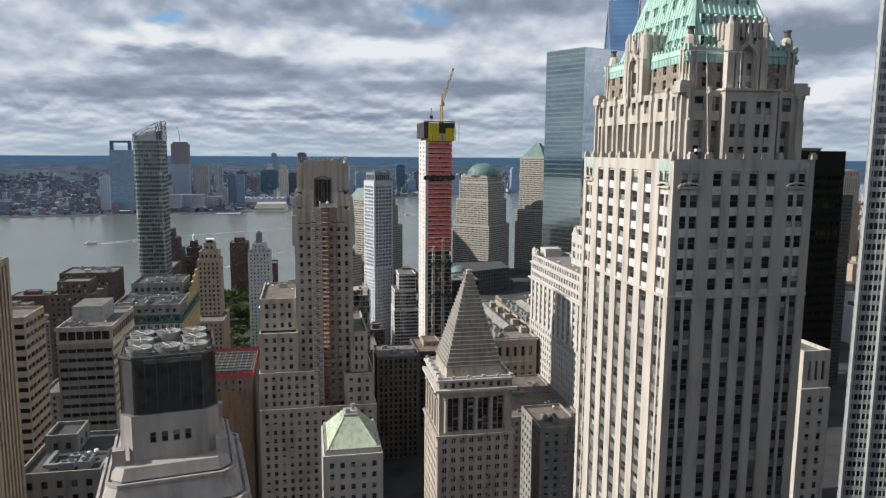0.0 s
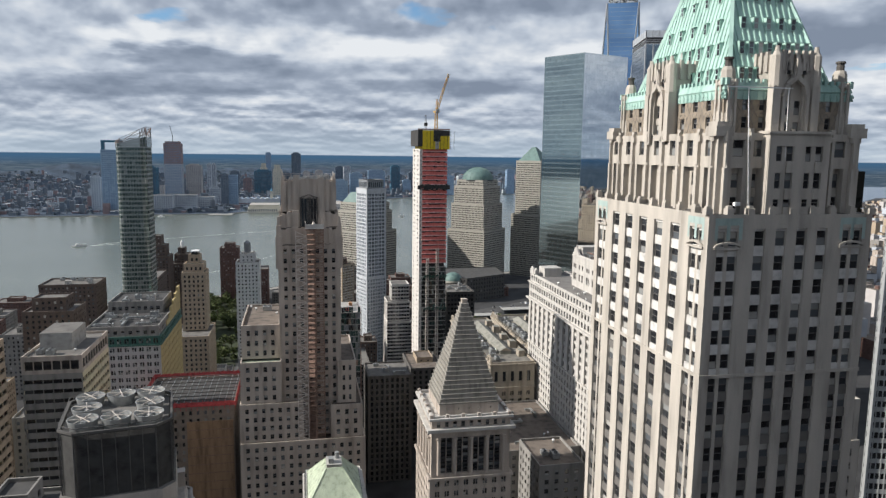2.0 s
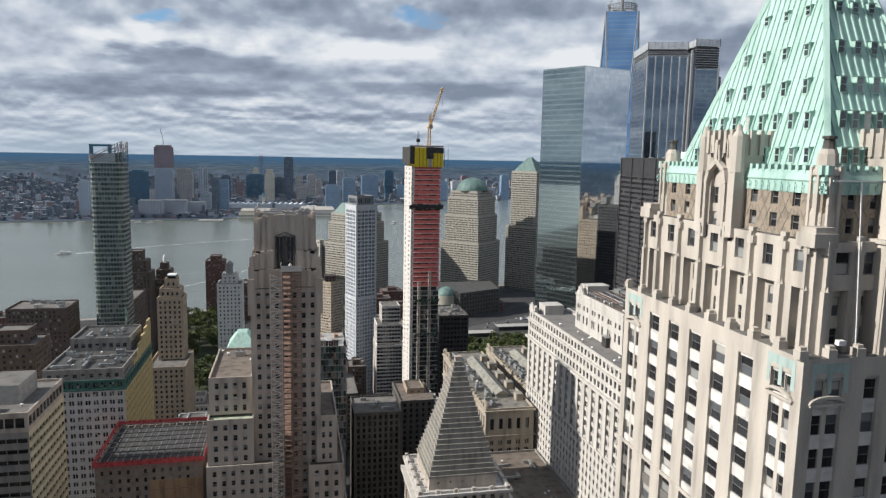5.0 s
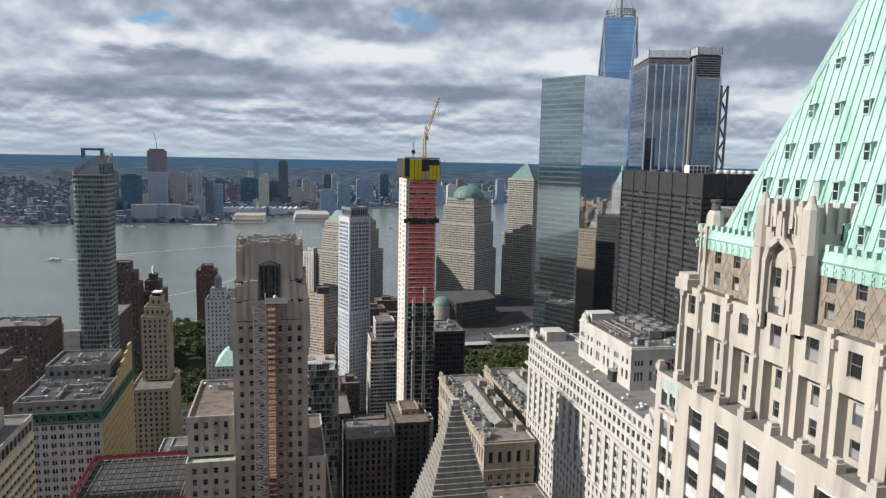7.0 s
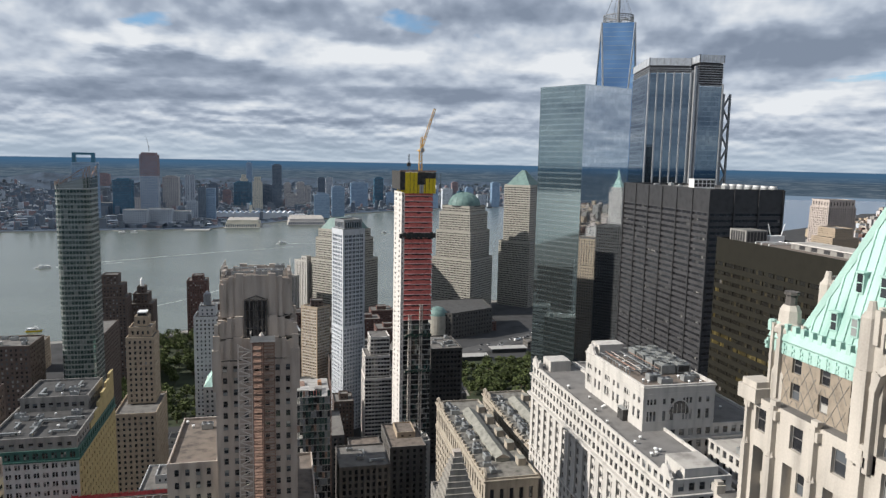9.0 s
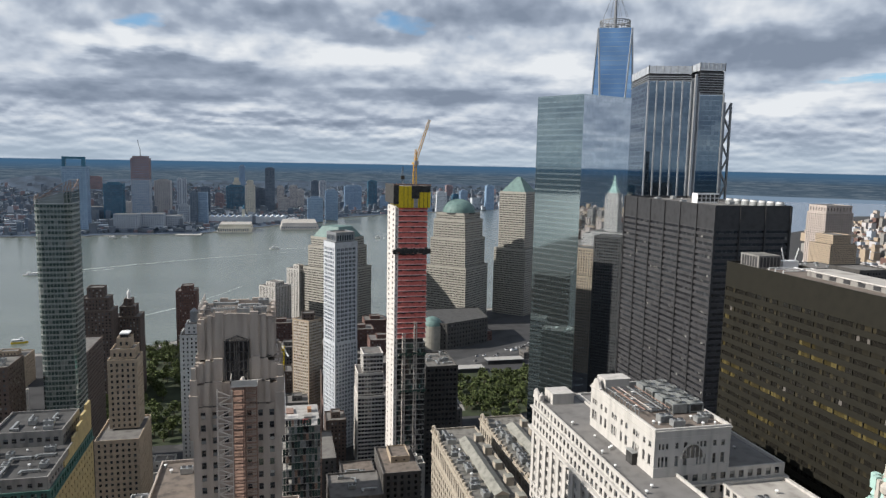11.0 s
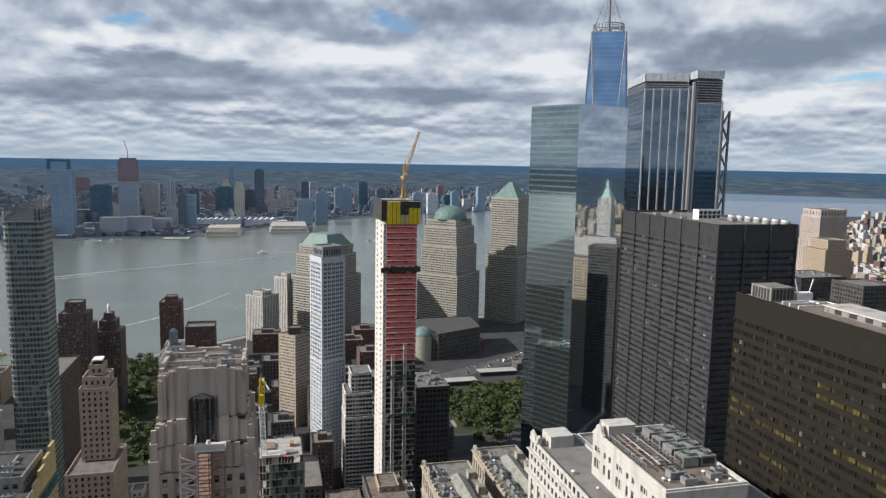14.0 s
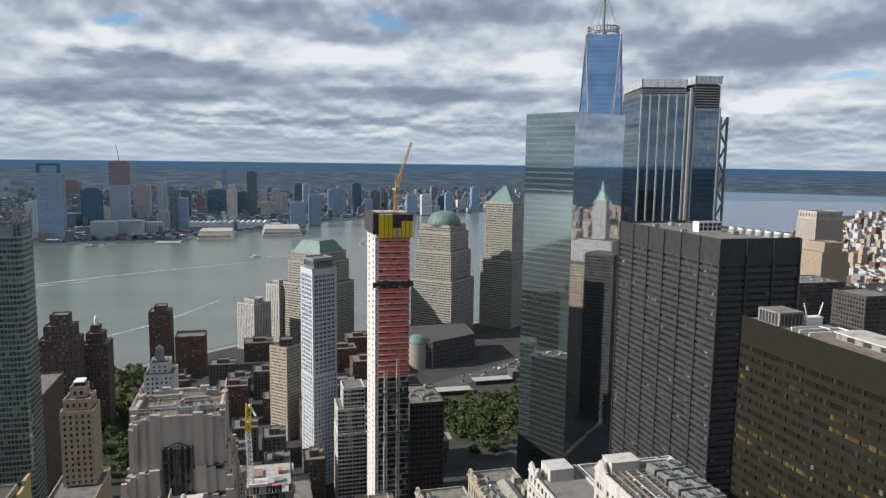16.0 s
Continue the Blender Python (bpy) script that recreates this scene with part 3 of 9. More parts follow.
def water_material():
    mt = bpy.data.materials.new("river_water")
    mt.use_nodes = True
    nt = mt.node_tree
    link = nt.links.new
    b = nt.nodes["Principled BSDF"]
    b.inputs["Roughness"].default_value = 0.24
    b.inputs["Specular IOR Level"].default_value = 0.5
    co = nt.nodes.new("ShaderNodeTexCoord")
    mp = nt.nodes.new("ShaderNodeMapping")
    mp.inputs["Rotation"].default_value = (0, 0, 0.5)
    mp.inputs["Scale"].default_value = (1, 2.2, 1)
    link(co.outputs["Object"], mp.inputs[0])
    n1, n2 = nt.nodes.new("ShaderNodeTexNoise"), nt.nodes.new("ShaderNodeTexNoise")
    n1.inputs["Scale"].default_value, n1.inputs["Detail"].default_value = 0.003, 6
    n2.inputs["Scale"].default_value, n2.inputs["Detail"].default_value = 0.09, 6
    link(mp.outputs[0], n1.inputs["Vector"]), link(mp.outputs[0], n2.inputs["Vector"])
    r = nt.nodes.new("ShaderNodeValToRGB")
    r.color_ramp.elements[0].position, r.color_ramp.elements[0].color = 0.3, (0.098, 0.118, 0.102, 1)
    r.color_ramp.elements[1].position, r.color_ramp.elements[1].color = 0.7, (0.130, 0.152, 0.132, 1)
    link(n1.outputs["Fac"], r.inputs[0])
    # bluer upriver: sky reflected at a low angle is put into the base colour
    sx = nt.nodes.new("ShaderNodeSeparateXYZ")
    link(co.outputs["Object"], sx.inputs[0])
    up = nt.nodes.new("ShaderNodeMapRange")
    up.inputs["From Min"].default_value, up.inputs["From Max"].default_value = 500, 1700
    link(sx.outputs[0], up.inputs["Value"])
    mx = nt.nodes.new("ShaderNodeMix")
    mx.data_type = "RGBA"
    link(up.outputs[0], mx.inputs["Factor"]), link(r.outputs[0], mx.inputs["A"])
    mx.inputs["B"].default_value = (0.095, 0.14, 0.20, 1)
    link(mx.outputs["Result"], b.inputs["Base Color"])
    bp = nt.nodes.new("ShaderNodeBump")
    bp.inputs["Strength"].default_value, bp.inputs["Distance"].default_value = 0.55, 1.0
    link(n2.outputs["Fac"], bp.inputs["Height"])
    link(bp.outputs[0], b.inputs["Normal"])
    return mt


WATER = water_material()
# distance haze is put into this bluish base colour
FAR_LAND = material("hazed_woods_and_yards", (0.034, 0.054, 0.082), 1.0, vary=0.4, scale=0.012, fine=0.06, bump=0, dirt=(0.017, 0.030, 0.048))
build_ground()


# ---- the near tower with the green pyramid roof ----
def copper_tower():
    th = thing("office_tower", "limestone art deco skyscraper with green copper pyramid roof", "skyscraper", at=(59.3, 107, 3))
    ox, oy, oz = -59.3, -107.0, -3.0

    def L(poly):
        return [(x + ox, y + oy) for x, y in poly]

    X0, X1, Y0, Y1, ZT = 59.3, 85.4, 106.8, 145.0, 207.2
    wall, panes = Shape(), []
    low = Style(LIMESTONE, PANE, floor=3.45, deep=0.55, high=0.56, spandrel=SPANDREL_GREY, sink=0.3)
    up = Style(LIMESTONE, PANE, floor=3.45, deep=0.55, high=0.56, spandrel=LIMESTONE_WHITE, sink=0.3, top=1.7)

    def cols(width, singles):
        pair = [(1.45, "p"), (1.35, "w"), (0.55, "m"), (1.35, "w"), (1.7, "p")]
        mid = width - 2 * 6.4
        b = mid / singles
        c = list(pair)
        c[-1] = (1.7 + b * 0.24, "p")
        for i in range(singles):
            c.append((b * 0.52, "w"))
            c.append((b * 0.48 if i < singles - 1 else b * 0.24 + 1.7, "p"))
        c += list(reversed(pair))[1:]
        return c

    def rows(h, top):
        n = round((h - top) / 3.45)
        f = (h - top) / n
        r = []
        for i in range(n):
            r += [(f * 0.29, "s"), (f * 0.60, "w"), (f * 0.11, "s")]
        return r + [(top, "o")]

    poly = L(rect(X0, X1, Y0, Y1))
    zb, zm, zt = 0.0, 184.0 + oz, ZT + oz
    for i in range(4):
        p, q = poly[i], poly[(i + 1) % 4]
        wd = (Vector(q) - Vector(p)).length
        c = cols(wd, 4 if i in (0, 2) else 5)
        face_grid(wall, panes, p, q, zb, zm, low, c, rows(zm - zb, 0.01))
        face_grid(wall, panes, p, q, zm, zt, up, c, rows(zt - zm, 2.0))
    cornice(wall, poly, zm - 0.25, 0.5, 0.12, LIMESTONE)
    wall.face([(*p, zt) for p in poly], ROOF_GREY)
    near = from_walk(20 + ox, 70 + oy, 215 + oz)
    finish(th, wall, panes, near=near, limit=300, bars=True, label="weathered limestone piers")
    # parapet: a low wall with stepped pier heads
    for i in range(4):
        p, q = Vector(poly[i]), Vector(poly[(i + 1) % 4])
        u = (q - p).normalized()
        n = Vector((u.y, -u.x))
        wd = (q - p).length
        k = 8 if i in (0, 2) else 9
        for j in range(k):
            par = Shape()
            c = p + u * (wd * j / k) - n * 0.5
            par.box(c.x - 0.5, c.x + 0.5, c.y - 0.5, c.y + 0.5, zt + 0.004, zt + 0.85, LIMESTONE)
            par.box(c.x - 0.34, c.x + 0.34, c.y - 0.34, c.y + 0.34, zt + 0.85, zt + 1.2, LIMESTONE)
            part("pier_head", par, th)
    # patinated panels round the topmost corner windows, each over a curved stone pediment
    for i in range(4):
        p, q = Vector(poly[i]), Vector(poly[(i + 1) % 4])
        u = (q - p).normalized()
        n = Vector((u.y, -u.x))
        wd = (q - p).length
        for a0 in (1.0, wd - 1.0 - 4.25):
            def at(a, z, o):
                w = p + u * (a0 + a) + n * o
                return (w.x, w.y, zt + z)

            pl = Shape()
            for a, b, z0, z1 in ((0.0, 0.45, -3.6, -0.5), (1.8, 2.35, -3.6, -0.5), (3.7, 4.25, -3.6, -0.5), (0.45, 1.8, -1.5, -0.5), (2.35, 3.7, -1.5, -0.5)):
                pl.face([at(a, z0, 0.04), at(b, z0, 0.04), at(b, z1, 0.04), at(a, z1, 0.04)], TEAL_STONE)
            part("corner_panel", pl, th, "pale teal stained panel round the top windows")
            pd = Shape()
            for k in range(6):
                t0, t1 = math.pi * k / 6, math.pi * (k + 1) / 6
                pd.beam(at(2.1 - 2.1 * math.cos(t0), -4.7 + 0.75 * math.sin(t0), 0.1), at(2.1 - 2.1 * math.cos(t1), -4.7 + 0.75 * math.sin(t1), 0.1), 0.16, LIMESTONE)
            pd.beam(at(0, -4.75, 0.1), at(4.2, -4.75, 0.1), 0.14, LIMESTONE)
            part("pediment", pd, th)
    # second tier, with deep upright recesses
    t2, p2 = Shape(), []
    q2 = inset(poly, 1.7)
    q2in = inset(poly, 3.0)
    z2 = 218.5 + oz
    for i in range(4):
        p, q = q2[i], q2[(i + 1) % 4]
        wd = (Vector(q) - Vector(p)).length
        if i in (0, 2):
            b = (wd - 3.2) / 6
            c = [(1.6 + b * 0.23, "p")]
            for j in range(6):
                c += [(b * 0.54, "w"), (b * 0.46 if j < 5 else b * 0.23 + 1.6, "p")]
        else:
            # a pavilion with one window at each end and five deep bays between
            b = 5.08
            e = (wd - 5 * b) / 2
            c = [(e * 0.34, "p"), (e * 0.32, "w"), (e * 0.34 + b * 0.22, "p")]
            for j in range(5):
                c += [(0.62, "n"), (1.62, "w"), (b * 0.56 - 2.24, "n"), (b * 0.44 if j < 4 else b * 0.22 + e * 0.34, "p")]
            c += [(e * 0.32, "w"), (e * 0.34, "p")]
        st = Style(LIMESTONE, PANE, deep=1.25, spandrel=LIMESTONE, sink=1.05)
        face_grid(t2, p2, p, q, zt, zt + 6.4, st, c, [(0.6, "s"), (1.7, "w"), (1.3, "s"), (2.0, "w"), (0.8, "s")])
        shallow = Style(LIMESTONE, PANE, deep=0.4, spandrel=LIMESTONE, sink=0.0)
        face_grid(t2, p2, p, q, zt + 6.4, z2, shallow, c, [(1.6, "s"), (2.3, "w"), (z2 - zt - 10.3, "s")])
        # underside of the ledge over the recesses
        t2.face([(*p, zt + 6.4), (*q, zt + 6.4), (*q2in[(i + 1) % 4], zt + 6.4), (*q2in[i], zt + 6.4)], LIMESTONE)
        P, u = Vector(p), (Vector(q) - Vector(p)).normalized()
        n = Vector((u.y, -u.x))
        a = 0
        for w, kind in c:
            if kind == "p":
                m = P + u * (a + w / 2) + n * 0.2
                hw = min(w / 2 * 0.36, 0.36)
                bt = Shape()

                def slab(half, deep, za, zb):
                    ex, ey = abs(u.x) * half + abs(n.x) * deep, abs(u.y) * half + abs(n.y) * deep
                    bt.box(m.x - ex, m.x + ex, m.y - ey, m.y + ey, za, zb, LIMESTONE)

                slab(hw, 0.42, zt + 0.004, z2 - 4.9)
                slab(hw * 0.62, 0.34, z2 - 4.9, z2 + 0.15)
                slab(hw * 1.5, 0.30, z2 - 1.2, z2 - 0.35)
                slab(hw * 1.1, 0.26, z2 + 0.15, z2 + 0.6)
                # pointed head where the shaft thins
                bt.drum(m.x + n.x * 0.12, m.y + n.y * 0.12, z2 - 4.9, z2 - 3.7, hw * 1.15, 0.06, LIMESTONE, 4)
                part("buttress", bt, th)
            a += w
    t2.face([(*p, z2) for p in q2], ROOF_GREY)
    for c, r in ((q2[0], 1.35), (q2[1], 1.35), (q2[2], 1.35), (q2[3], 1.35)):
        x, y = c[0] * 0.94 + 13 * 0.06, c[1] * 0.95 + 19 * 0.05
        cb = Shape()
        cb.box(x - r, x + r, y - r, y + r, z2 - 0.5, z2 + 0.9, LIMESTONE)
        cb.box(x - r * 0.8, x + r * 0.8, y - r * 0.8, y + r * 0.8, z2 + 0.9, z2 + 1.5, LIMESTONE)
        part("corner_block", cb, th)
    part("second_tier", t2, th, "setback tier with buttress piers")
    for c, u, w, h in p2:
        ob = new("window", window_mesh(w, h, PANE, True))
        ob.parent, ob.location, ob.rotation_euler = th, c, (0, 0, math.atan2(u[1], u[0]))
    # third tier of diapered brick under the eaves
    t3, p3 = Shape(), []
    q3 = inset(poly, 3.0)
    z3 = 224.0 + oz
    for i in range(4):
        p, q = q3[i], q3[(i + 1) % 4]
        wd = (Vector(q) - Vector(p)).length
        k = 6 if i in (0, 2) else 8
        b = (wd - 4) / k
        c = [(2 + b * 0.33, "p")]
        for j in range(k):
            c += [(b * 0.34, "w"), (b * 0.66 if j < k - 1 else b * 0.33 + 2, "p")]
        face_grid(t3, p3, p, q, z2, z3, Style(BUFF_BRICK, PANE, deep=0.3), c, [(0.7, "s"), (1.6, "w"), (0.9, "s"), (1.6, "w"), (z3 - z2 - 4.8, "s")])
        # diamond courses standing a little proud of the brick, broken off at the windows
        spans, at0 = [], 0.0
        for cw, ck in c:
            if ck == "w":
                spans.append((at0 - 0.12, at0 + cw + 0.12))
            at0 += cw
        P, u = Vector((*p, 0)), (Vector((*q, 0)) - Vector((*p, 0))).normalized()
        n = Vector((u.y, -u.x, 0))
        hh, dw = z3 - z2 - 0.8, 1.15
        for sg in (-1, 1):
            a = -hh * 0.55
            while a < wd + hh * 0.55:
                for k in range(8):
                    f0, f1 = k / 8, (k + 1) / 8
                    x0, x1 = a + sg * f0 * hh * 0.55, a + sg * f1 * hh * 0.55
                    za, zb = z2 + f0 * hh, z2 + f1 * hh
                    zm = (za + zb) / 2 - z2
                    lo, hi = min(x0, x1), max(x0, x1)
                    inwin = any(s0 < hi and s1 > lo for s0, s1 in spans) and (0.5 < zm < 2.5 or 3.0 < zm < 5.0)
                    if lo > 0.1 and hi < wd - 0.1 and not inwin:
                        t3.beam(P + u * x0 + n * 0.01 + Vector((0, 0, za)), P + u * x1 + n * 0.01 + Vector((0, 0, zb)), 0.028, DIAPER)
                a += dw
    part("brick_tier", t3, th, "buff brick with diamond pattern")
    for c, u, w, h in p3:
        ob = new("window", window_mesh(w, h, PANE, True))
        ob.parent, ob.location, ob.rotation_euler = th, c, (0, 0, math.atan2(u[1], u[0]))
    # eaves: copper band, brackets and cresting
    ev = [Shape() for _ in range(4)]
    ev_parent = new("eaves")
    ev_parent.parent = th
    e0 = inset(poly, 3.05)
    big = inset(poly, 2.78)
    q3b = inset(poly, 2.92)
    for lo, hi, za, zb2 in ((q3b, q3b, z3 - 0.85, z3 + 0.3), (q3b, big, z3 + 0.3, z3 + 0.5), (big, e0, z3 + 0.5, z3 + 1.5)):
        for i in range(4):
            k = (i + 1) % 4
            gap = (3.4 if i in (0, 2) else 3.6) / (Vector(hi[k]) - Vector(hi[i])).length
            for f0, f1 in ((0.0, 0.5 - gap), (0.5 + gap, 1.0)):
                l0, l1, h0, h1 = Vector(lo[i]).lerp(Vector(lo[k]), f0), Vector(lo[i]).lerp(Vector(lo[k]), f1), Vector(hi[i]).lerp(Vector(hi[k]), f0), Vector(hi[i]).lerp(Vector(hi[k]), f1)
                ev[i].face([(*l0, za), (*l1, za), (*h1, zb2), (*h0, zb2)], COPPER)
    for i in range(4):
        p, q = Vector(big[i]), Vector(big[(i + 1) % 4])
        u = (q - p).normalized()
        n = Vector((u.y, -u.x))
        wd = (q - p).length
        k = int(wd / 1.08)
        for j in range(k + 1):
            c = p + u * (wd * j / k)
            if abs(wd * j / k - wd / 2) < (3.6 if i in (0, 2) else 3.8):
                continue
            for nm, r, z0, z1, off in (("eave_ornament", 0.13, z3 - 0.75, z3 + 0.25, -0.14), ("eave_tooth", 0.24, z3 + 1.1, z3 + 2.05, -0.42)):
                m = c + n * off
                tooth = Shape()
                tooth.box(m.x - r, m.x + r, m.y - r, m.y + r, z0, z1, COPPER)
                if nm == "eave_ornament":
                    ex, ey = abs(u.x) * 0.36 + abs(n.x) * 0.1, abs(u.y) * 0.36 + abs(n.y) * 0.1
                    tooth.box(m.x - ex, m.x + ex, m.y - ey, m.y + ey, z1 - 0.55, z1 - 0.25, COPPER)
                    tooth.box(m.x - ex * 0.7, m.x + ex * 0.7, m.y - ey, m.y + ey, z0, z0 + 0.28, COPPER)
                part(nm, tooth, ev_parent)
    for side in ev:
        part("eave_band", side, ev_parent, "sloping green copper eave band")
    # pyramid roof with standing seams
    zr, apex = z3 + 1.2, Vector((72.35 + ox, 125.9 + oy, 257.5 + oz))
    rf = Shape()
    base = inset(poly, 4.9)
    capz = 0.93
    for i in range(4):
        k = (i + 1) % 4
        rf.face([(*e0[i], zr), (*e0[k], zr), (*base[k], zr), (*base[i], zr)], COPPER)
    for i in range(4):
        a, b = Vector((*base[i], zr)), Vector((*base[(i + 1) % 4], zr))
        a1, b1 = a.lerp(apex, capz), b.lerp(apex, capz)
        rf.face([tuple(a), tuple(b), tuple(b1), tuple(a1)], COPPER)
        nrm = (b - a).cross(apex - a).normalized()
        mid = (a + b) / 2
        k = int((b - a).length / 0.95)
        for j in range(1, k):
            s = a.lerp(b, j / k)
            f = 1 - abs(2 * j / k - 1)
            # the seam runs straight up the slope until it meets the hip
            e = s + (apex - mid) * f * capz
            sm = Shape()
            sm.beam(s + nrm * 0.04, e + nrm * 0.04, 0.10, COPPER)
            part("roof_seam", sm, th)
        rf.beam(a, a1, 0.28, COPPER)
    rf.face([tuple(Vector((*p, zr)).lerp(apex, capz)) for p in base], COPPER)
    rf.drum(apex.x, apex.y, zr + (apex.z - zr) * capz, apex.z + 3, 0.9, 0.3, COPPER, 8)
    part("roof", rf, th, "pale green copper roof with standing seams")
    # dormers
    for i in range(4):
        a, b = Vector((*base[i], zr)), Vector((*base[(i + 1) % 4], zr))
        u = (b - a).normalized()
        n = Vector((u.y, -u.x, 0))
        mid = (a + b) / 2
        wd = (b - a).length
        for f, cnt, hh in ((0.03, 10, 1.8), (0.145, 8, 1.95), (0.265, 5, 1.8), (0.40, 4, 1.5), (0.55, 3, 1.2)):
            for j in range(cnt):
                t = (j + 0.5) / cnt * 2 - 1
                if f < 0.12 and abs(t) < 0.3:
                    continue
                c = mid.lerp(apex, f) + u * t * wd / 2 * (1 - f) * 0.86
                d = Shape()
                back = 0.6 + hh * 0.55

                def P(sx, dep, z):
                    return tuple(c + u * sx - n * dep + Vector((0, 0, z)))

                h2 = 0.42
                d.face([P(-h2, -0.12, 0), P(-h2, -0.12, hh), P(-h2, back, hh + 0.1), P(-h2, back, 0)], COPPER)
                d.face([P(h2, -0.12, 0), P(h2, back, 0), P(h2, back, hh + 0.1), P(h2, -0.12, hh)], COPPER)
                d.face([P(-h2 - 0.12, -0.3, hh), P(h2 + 0.12, -0.3, hh), P(h2 + 0.12, back, hh + 0.12), P(-h2 - 0.12, back, hh + 0.12)], COPPER)
                d.face([P(-h2 - 0.12, -0.3, hh - 0.12), P(h2 + 0.12, -0.3, hh - 0.12), P(h2 + 0.12, -0.3, hh), P(-h2 - 0.12, -0.3, hh)], COPPER)
                d.face([P(-h2, -0.12, 0), P(h2, -0.12, 0), P(h2, -0.12, hh), P(-h2, -0.12, hh)], COPPER)
                d.face([P(-h2 + 0.12, -0.15, 0.15), P(h2 - 0.12, -0.15, 0.15), P(h2 - 0.12, -0.15, hh - 0.2), P(-h2 + 0.12, -0.15, hh - 0.2)], PANE)
                d.face([P(-h2 + 0.1, -0.18, hh * 0.48), P(h2 - 0.1, -0.18, hh * 0.48), P(h2 - 0.1, -0.18, hh * 0.48 + 0.1), P(-h2 + 0.1, -0.18, hh * 0.48 + 0.1)], COPPER)
                part("dormer", d, th)
    # corner turrets: eight-sided shafts tapering to a dark lantern
    prof = [(1.45, z2 - 0.4), (1.45, z2 + 2.6), (1.25, z2 + 3.2), (1.25, z3 + 0.9), (1.5, z3 + 1.1), (1.5, z3 + 1.5), (1.05, z3 + 2.0), (0.95, z3 + 3.2), (0.7, z3 + 3.7)]
    for x, y in ((63.35, 110.85), (81.35, 110.85), (81.35, 140.95), (63.35, 140.95)):
        s = Shape()
        x, y = x + ox, y + oy
        for (r0, za), (r1, zb2) in zip(prof, prof[1:]):
            s.drum(x, y, za, zb2, r0, r1, LIMESTONE, 8, cap=False)
        s.drum(x, y, z3 + 3.6, z3 + 3.7, 0.7, 0.7, LIMESTONE, 8)
        turret = part("turret", s, th)
        for k in range(8):
            a = 2 * math.pi * (k + 0.5) / 8
            rb = Shape()
            cxr, cyr = x + 1.38 * math.cos(a), y + 1.38 * math.sin(a)
            rb.box(cxr - 0.17, cxr + 0.17, cyr - 0.17, cyr + 0.17, z2 + 0.3, z3 + 1.9, LIMESTONE)
            part("turret_rib", rb, turret)
        ln = Shape()
        ln.drum(x, y, z3 + 3.7, z3 + 4.7, 0.55, 0.5, STAIN, 8)
        ln.drum(x, y, z3 + 4.7, z3 + 5.0, 0.68, 0.68, STAIN, 8)
        part("lantern", ln, turret, "soot-dark stone lantern")
    # central gabled bays
    for i in range(4):
        a, b = Vector((*q3[i], 0)), Vector((*q3[(i + 1) % 4], 0))
        u = (b - a).normalized()
        n = Vector((u.y, -u.x, 0))
        mid = (a + b) / 2
        hw = 3.4 if i in (0, 2) else 3.6
        s, pn, pinnacles, battlements = Shape(), [], [], []
        o0, o1 = n * 1.3, n * -5.5
        c = [mid - u * hw + o0, mid + u * hw + o0, mid + u * hw + o1, mid - u * hw + o1]
        zlo, ztop = z2 - 1.6, z3 + 5.4
        st = Style(LIMESTONE, PANE, deep=0.7, spandrel=LIMESTONE, sink=0.45)
        cw = 2 * hw
        cc = [(cw * 0.30, "p"), (cw * 0.15, "w"), (cw * 0.10, "m"), (cw * 0.15, "w"), (cw * 0.30, "p")]
        hgt = ztop - zlo
        face_grid(s, pn, c[0].xy, c[1].xy, zlo, ztop, st, cc, [(1.3, "s"), (1.9, "w"), (1.0, "s"), (2.0, "w"), (hgt - 6.2, "s")])
        for k in (1, 2, 3):
            p, q = c[k], c[(k + 1) % 4]
            s.face([(p.x, p.y, zlo), (q.x, q.y, zlo), (q.x, q.y, ztop), (p.x, p.y, ztop)], LIMESTONE)
        s.face([(p.x, p.y, ztop) for p in c], LIMESTONE)
        for t in (-1, 1):
            m = mid + u * t * (hw - 0.3) + o0 * 0.9
            pr = Shape()
            pr.box(m.x - 0.62, m.x + 0.62, m.y - 0.62, m.y + 0.62, zlo + 0.5, z3 + 1.0, LIMESTONE)
            pr.drum(m.x, m.y, z3 + 1.0, ztop - 0.2, 0.78, 0.74, LIMESTONE, 8)
            pr.drum(m.x, m.y, ztop - 0.2, ztop + 0.35, 0.74, 0.40, LIMESTONE, 8)
            pr.drum(m.x, m.y, ztop + 0.35, ztop + 1.1, 0.40, 0.26, LIMESTONE, 8)
            pinnacles.append(pr)
        # battlements between the pinnacles and along both returns
        for k in range(5):
            m = mid + u * (hw - 1.25) * (k / 2 - 1) + o0 * 1.02
            pr = Shape()
            pr.box(m.x - 0.24, m.x + 0.24, m.y - 0.24, m.y + 0.24, ztop - 2.2, ztop + 0.55, LIMESTONE)
            battlements.append(pr)
        for sgn in (-1, 1):
            for k in range(4):
                m = mid + u * sgn * (hw + 0.04) - n * (0.3 + 1.25 * k)
                pr = Shape()
                pr.box(m.x - 0.26, m.x + 0.26, m.y - 0.26, m.y + 0.26, ztop - 2.4, ztop + 0.45, LIMESTONE)
                battlements.append(pr)
        # pointed hood over the middle windows
        top = mid + o0 + n * 0.25
        zg = z3 - 0.2
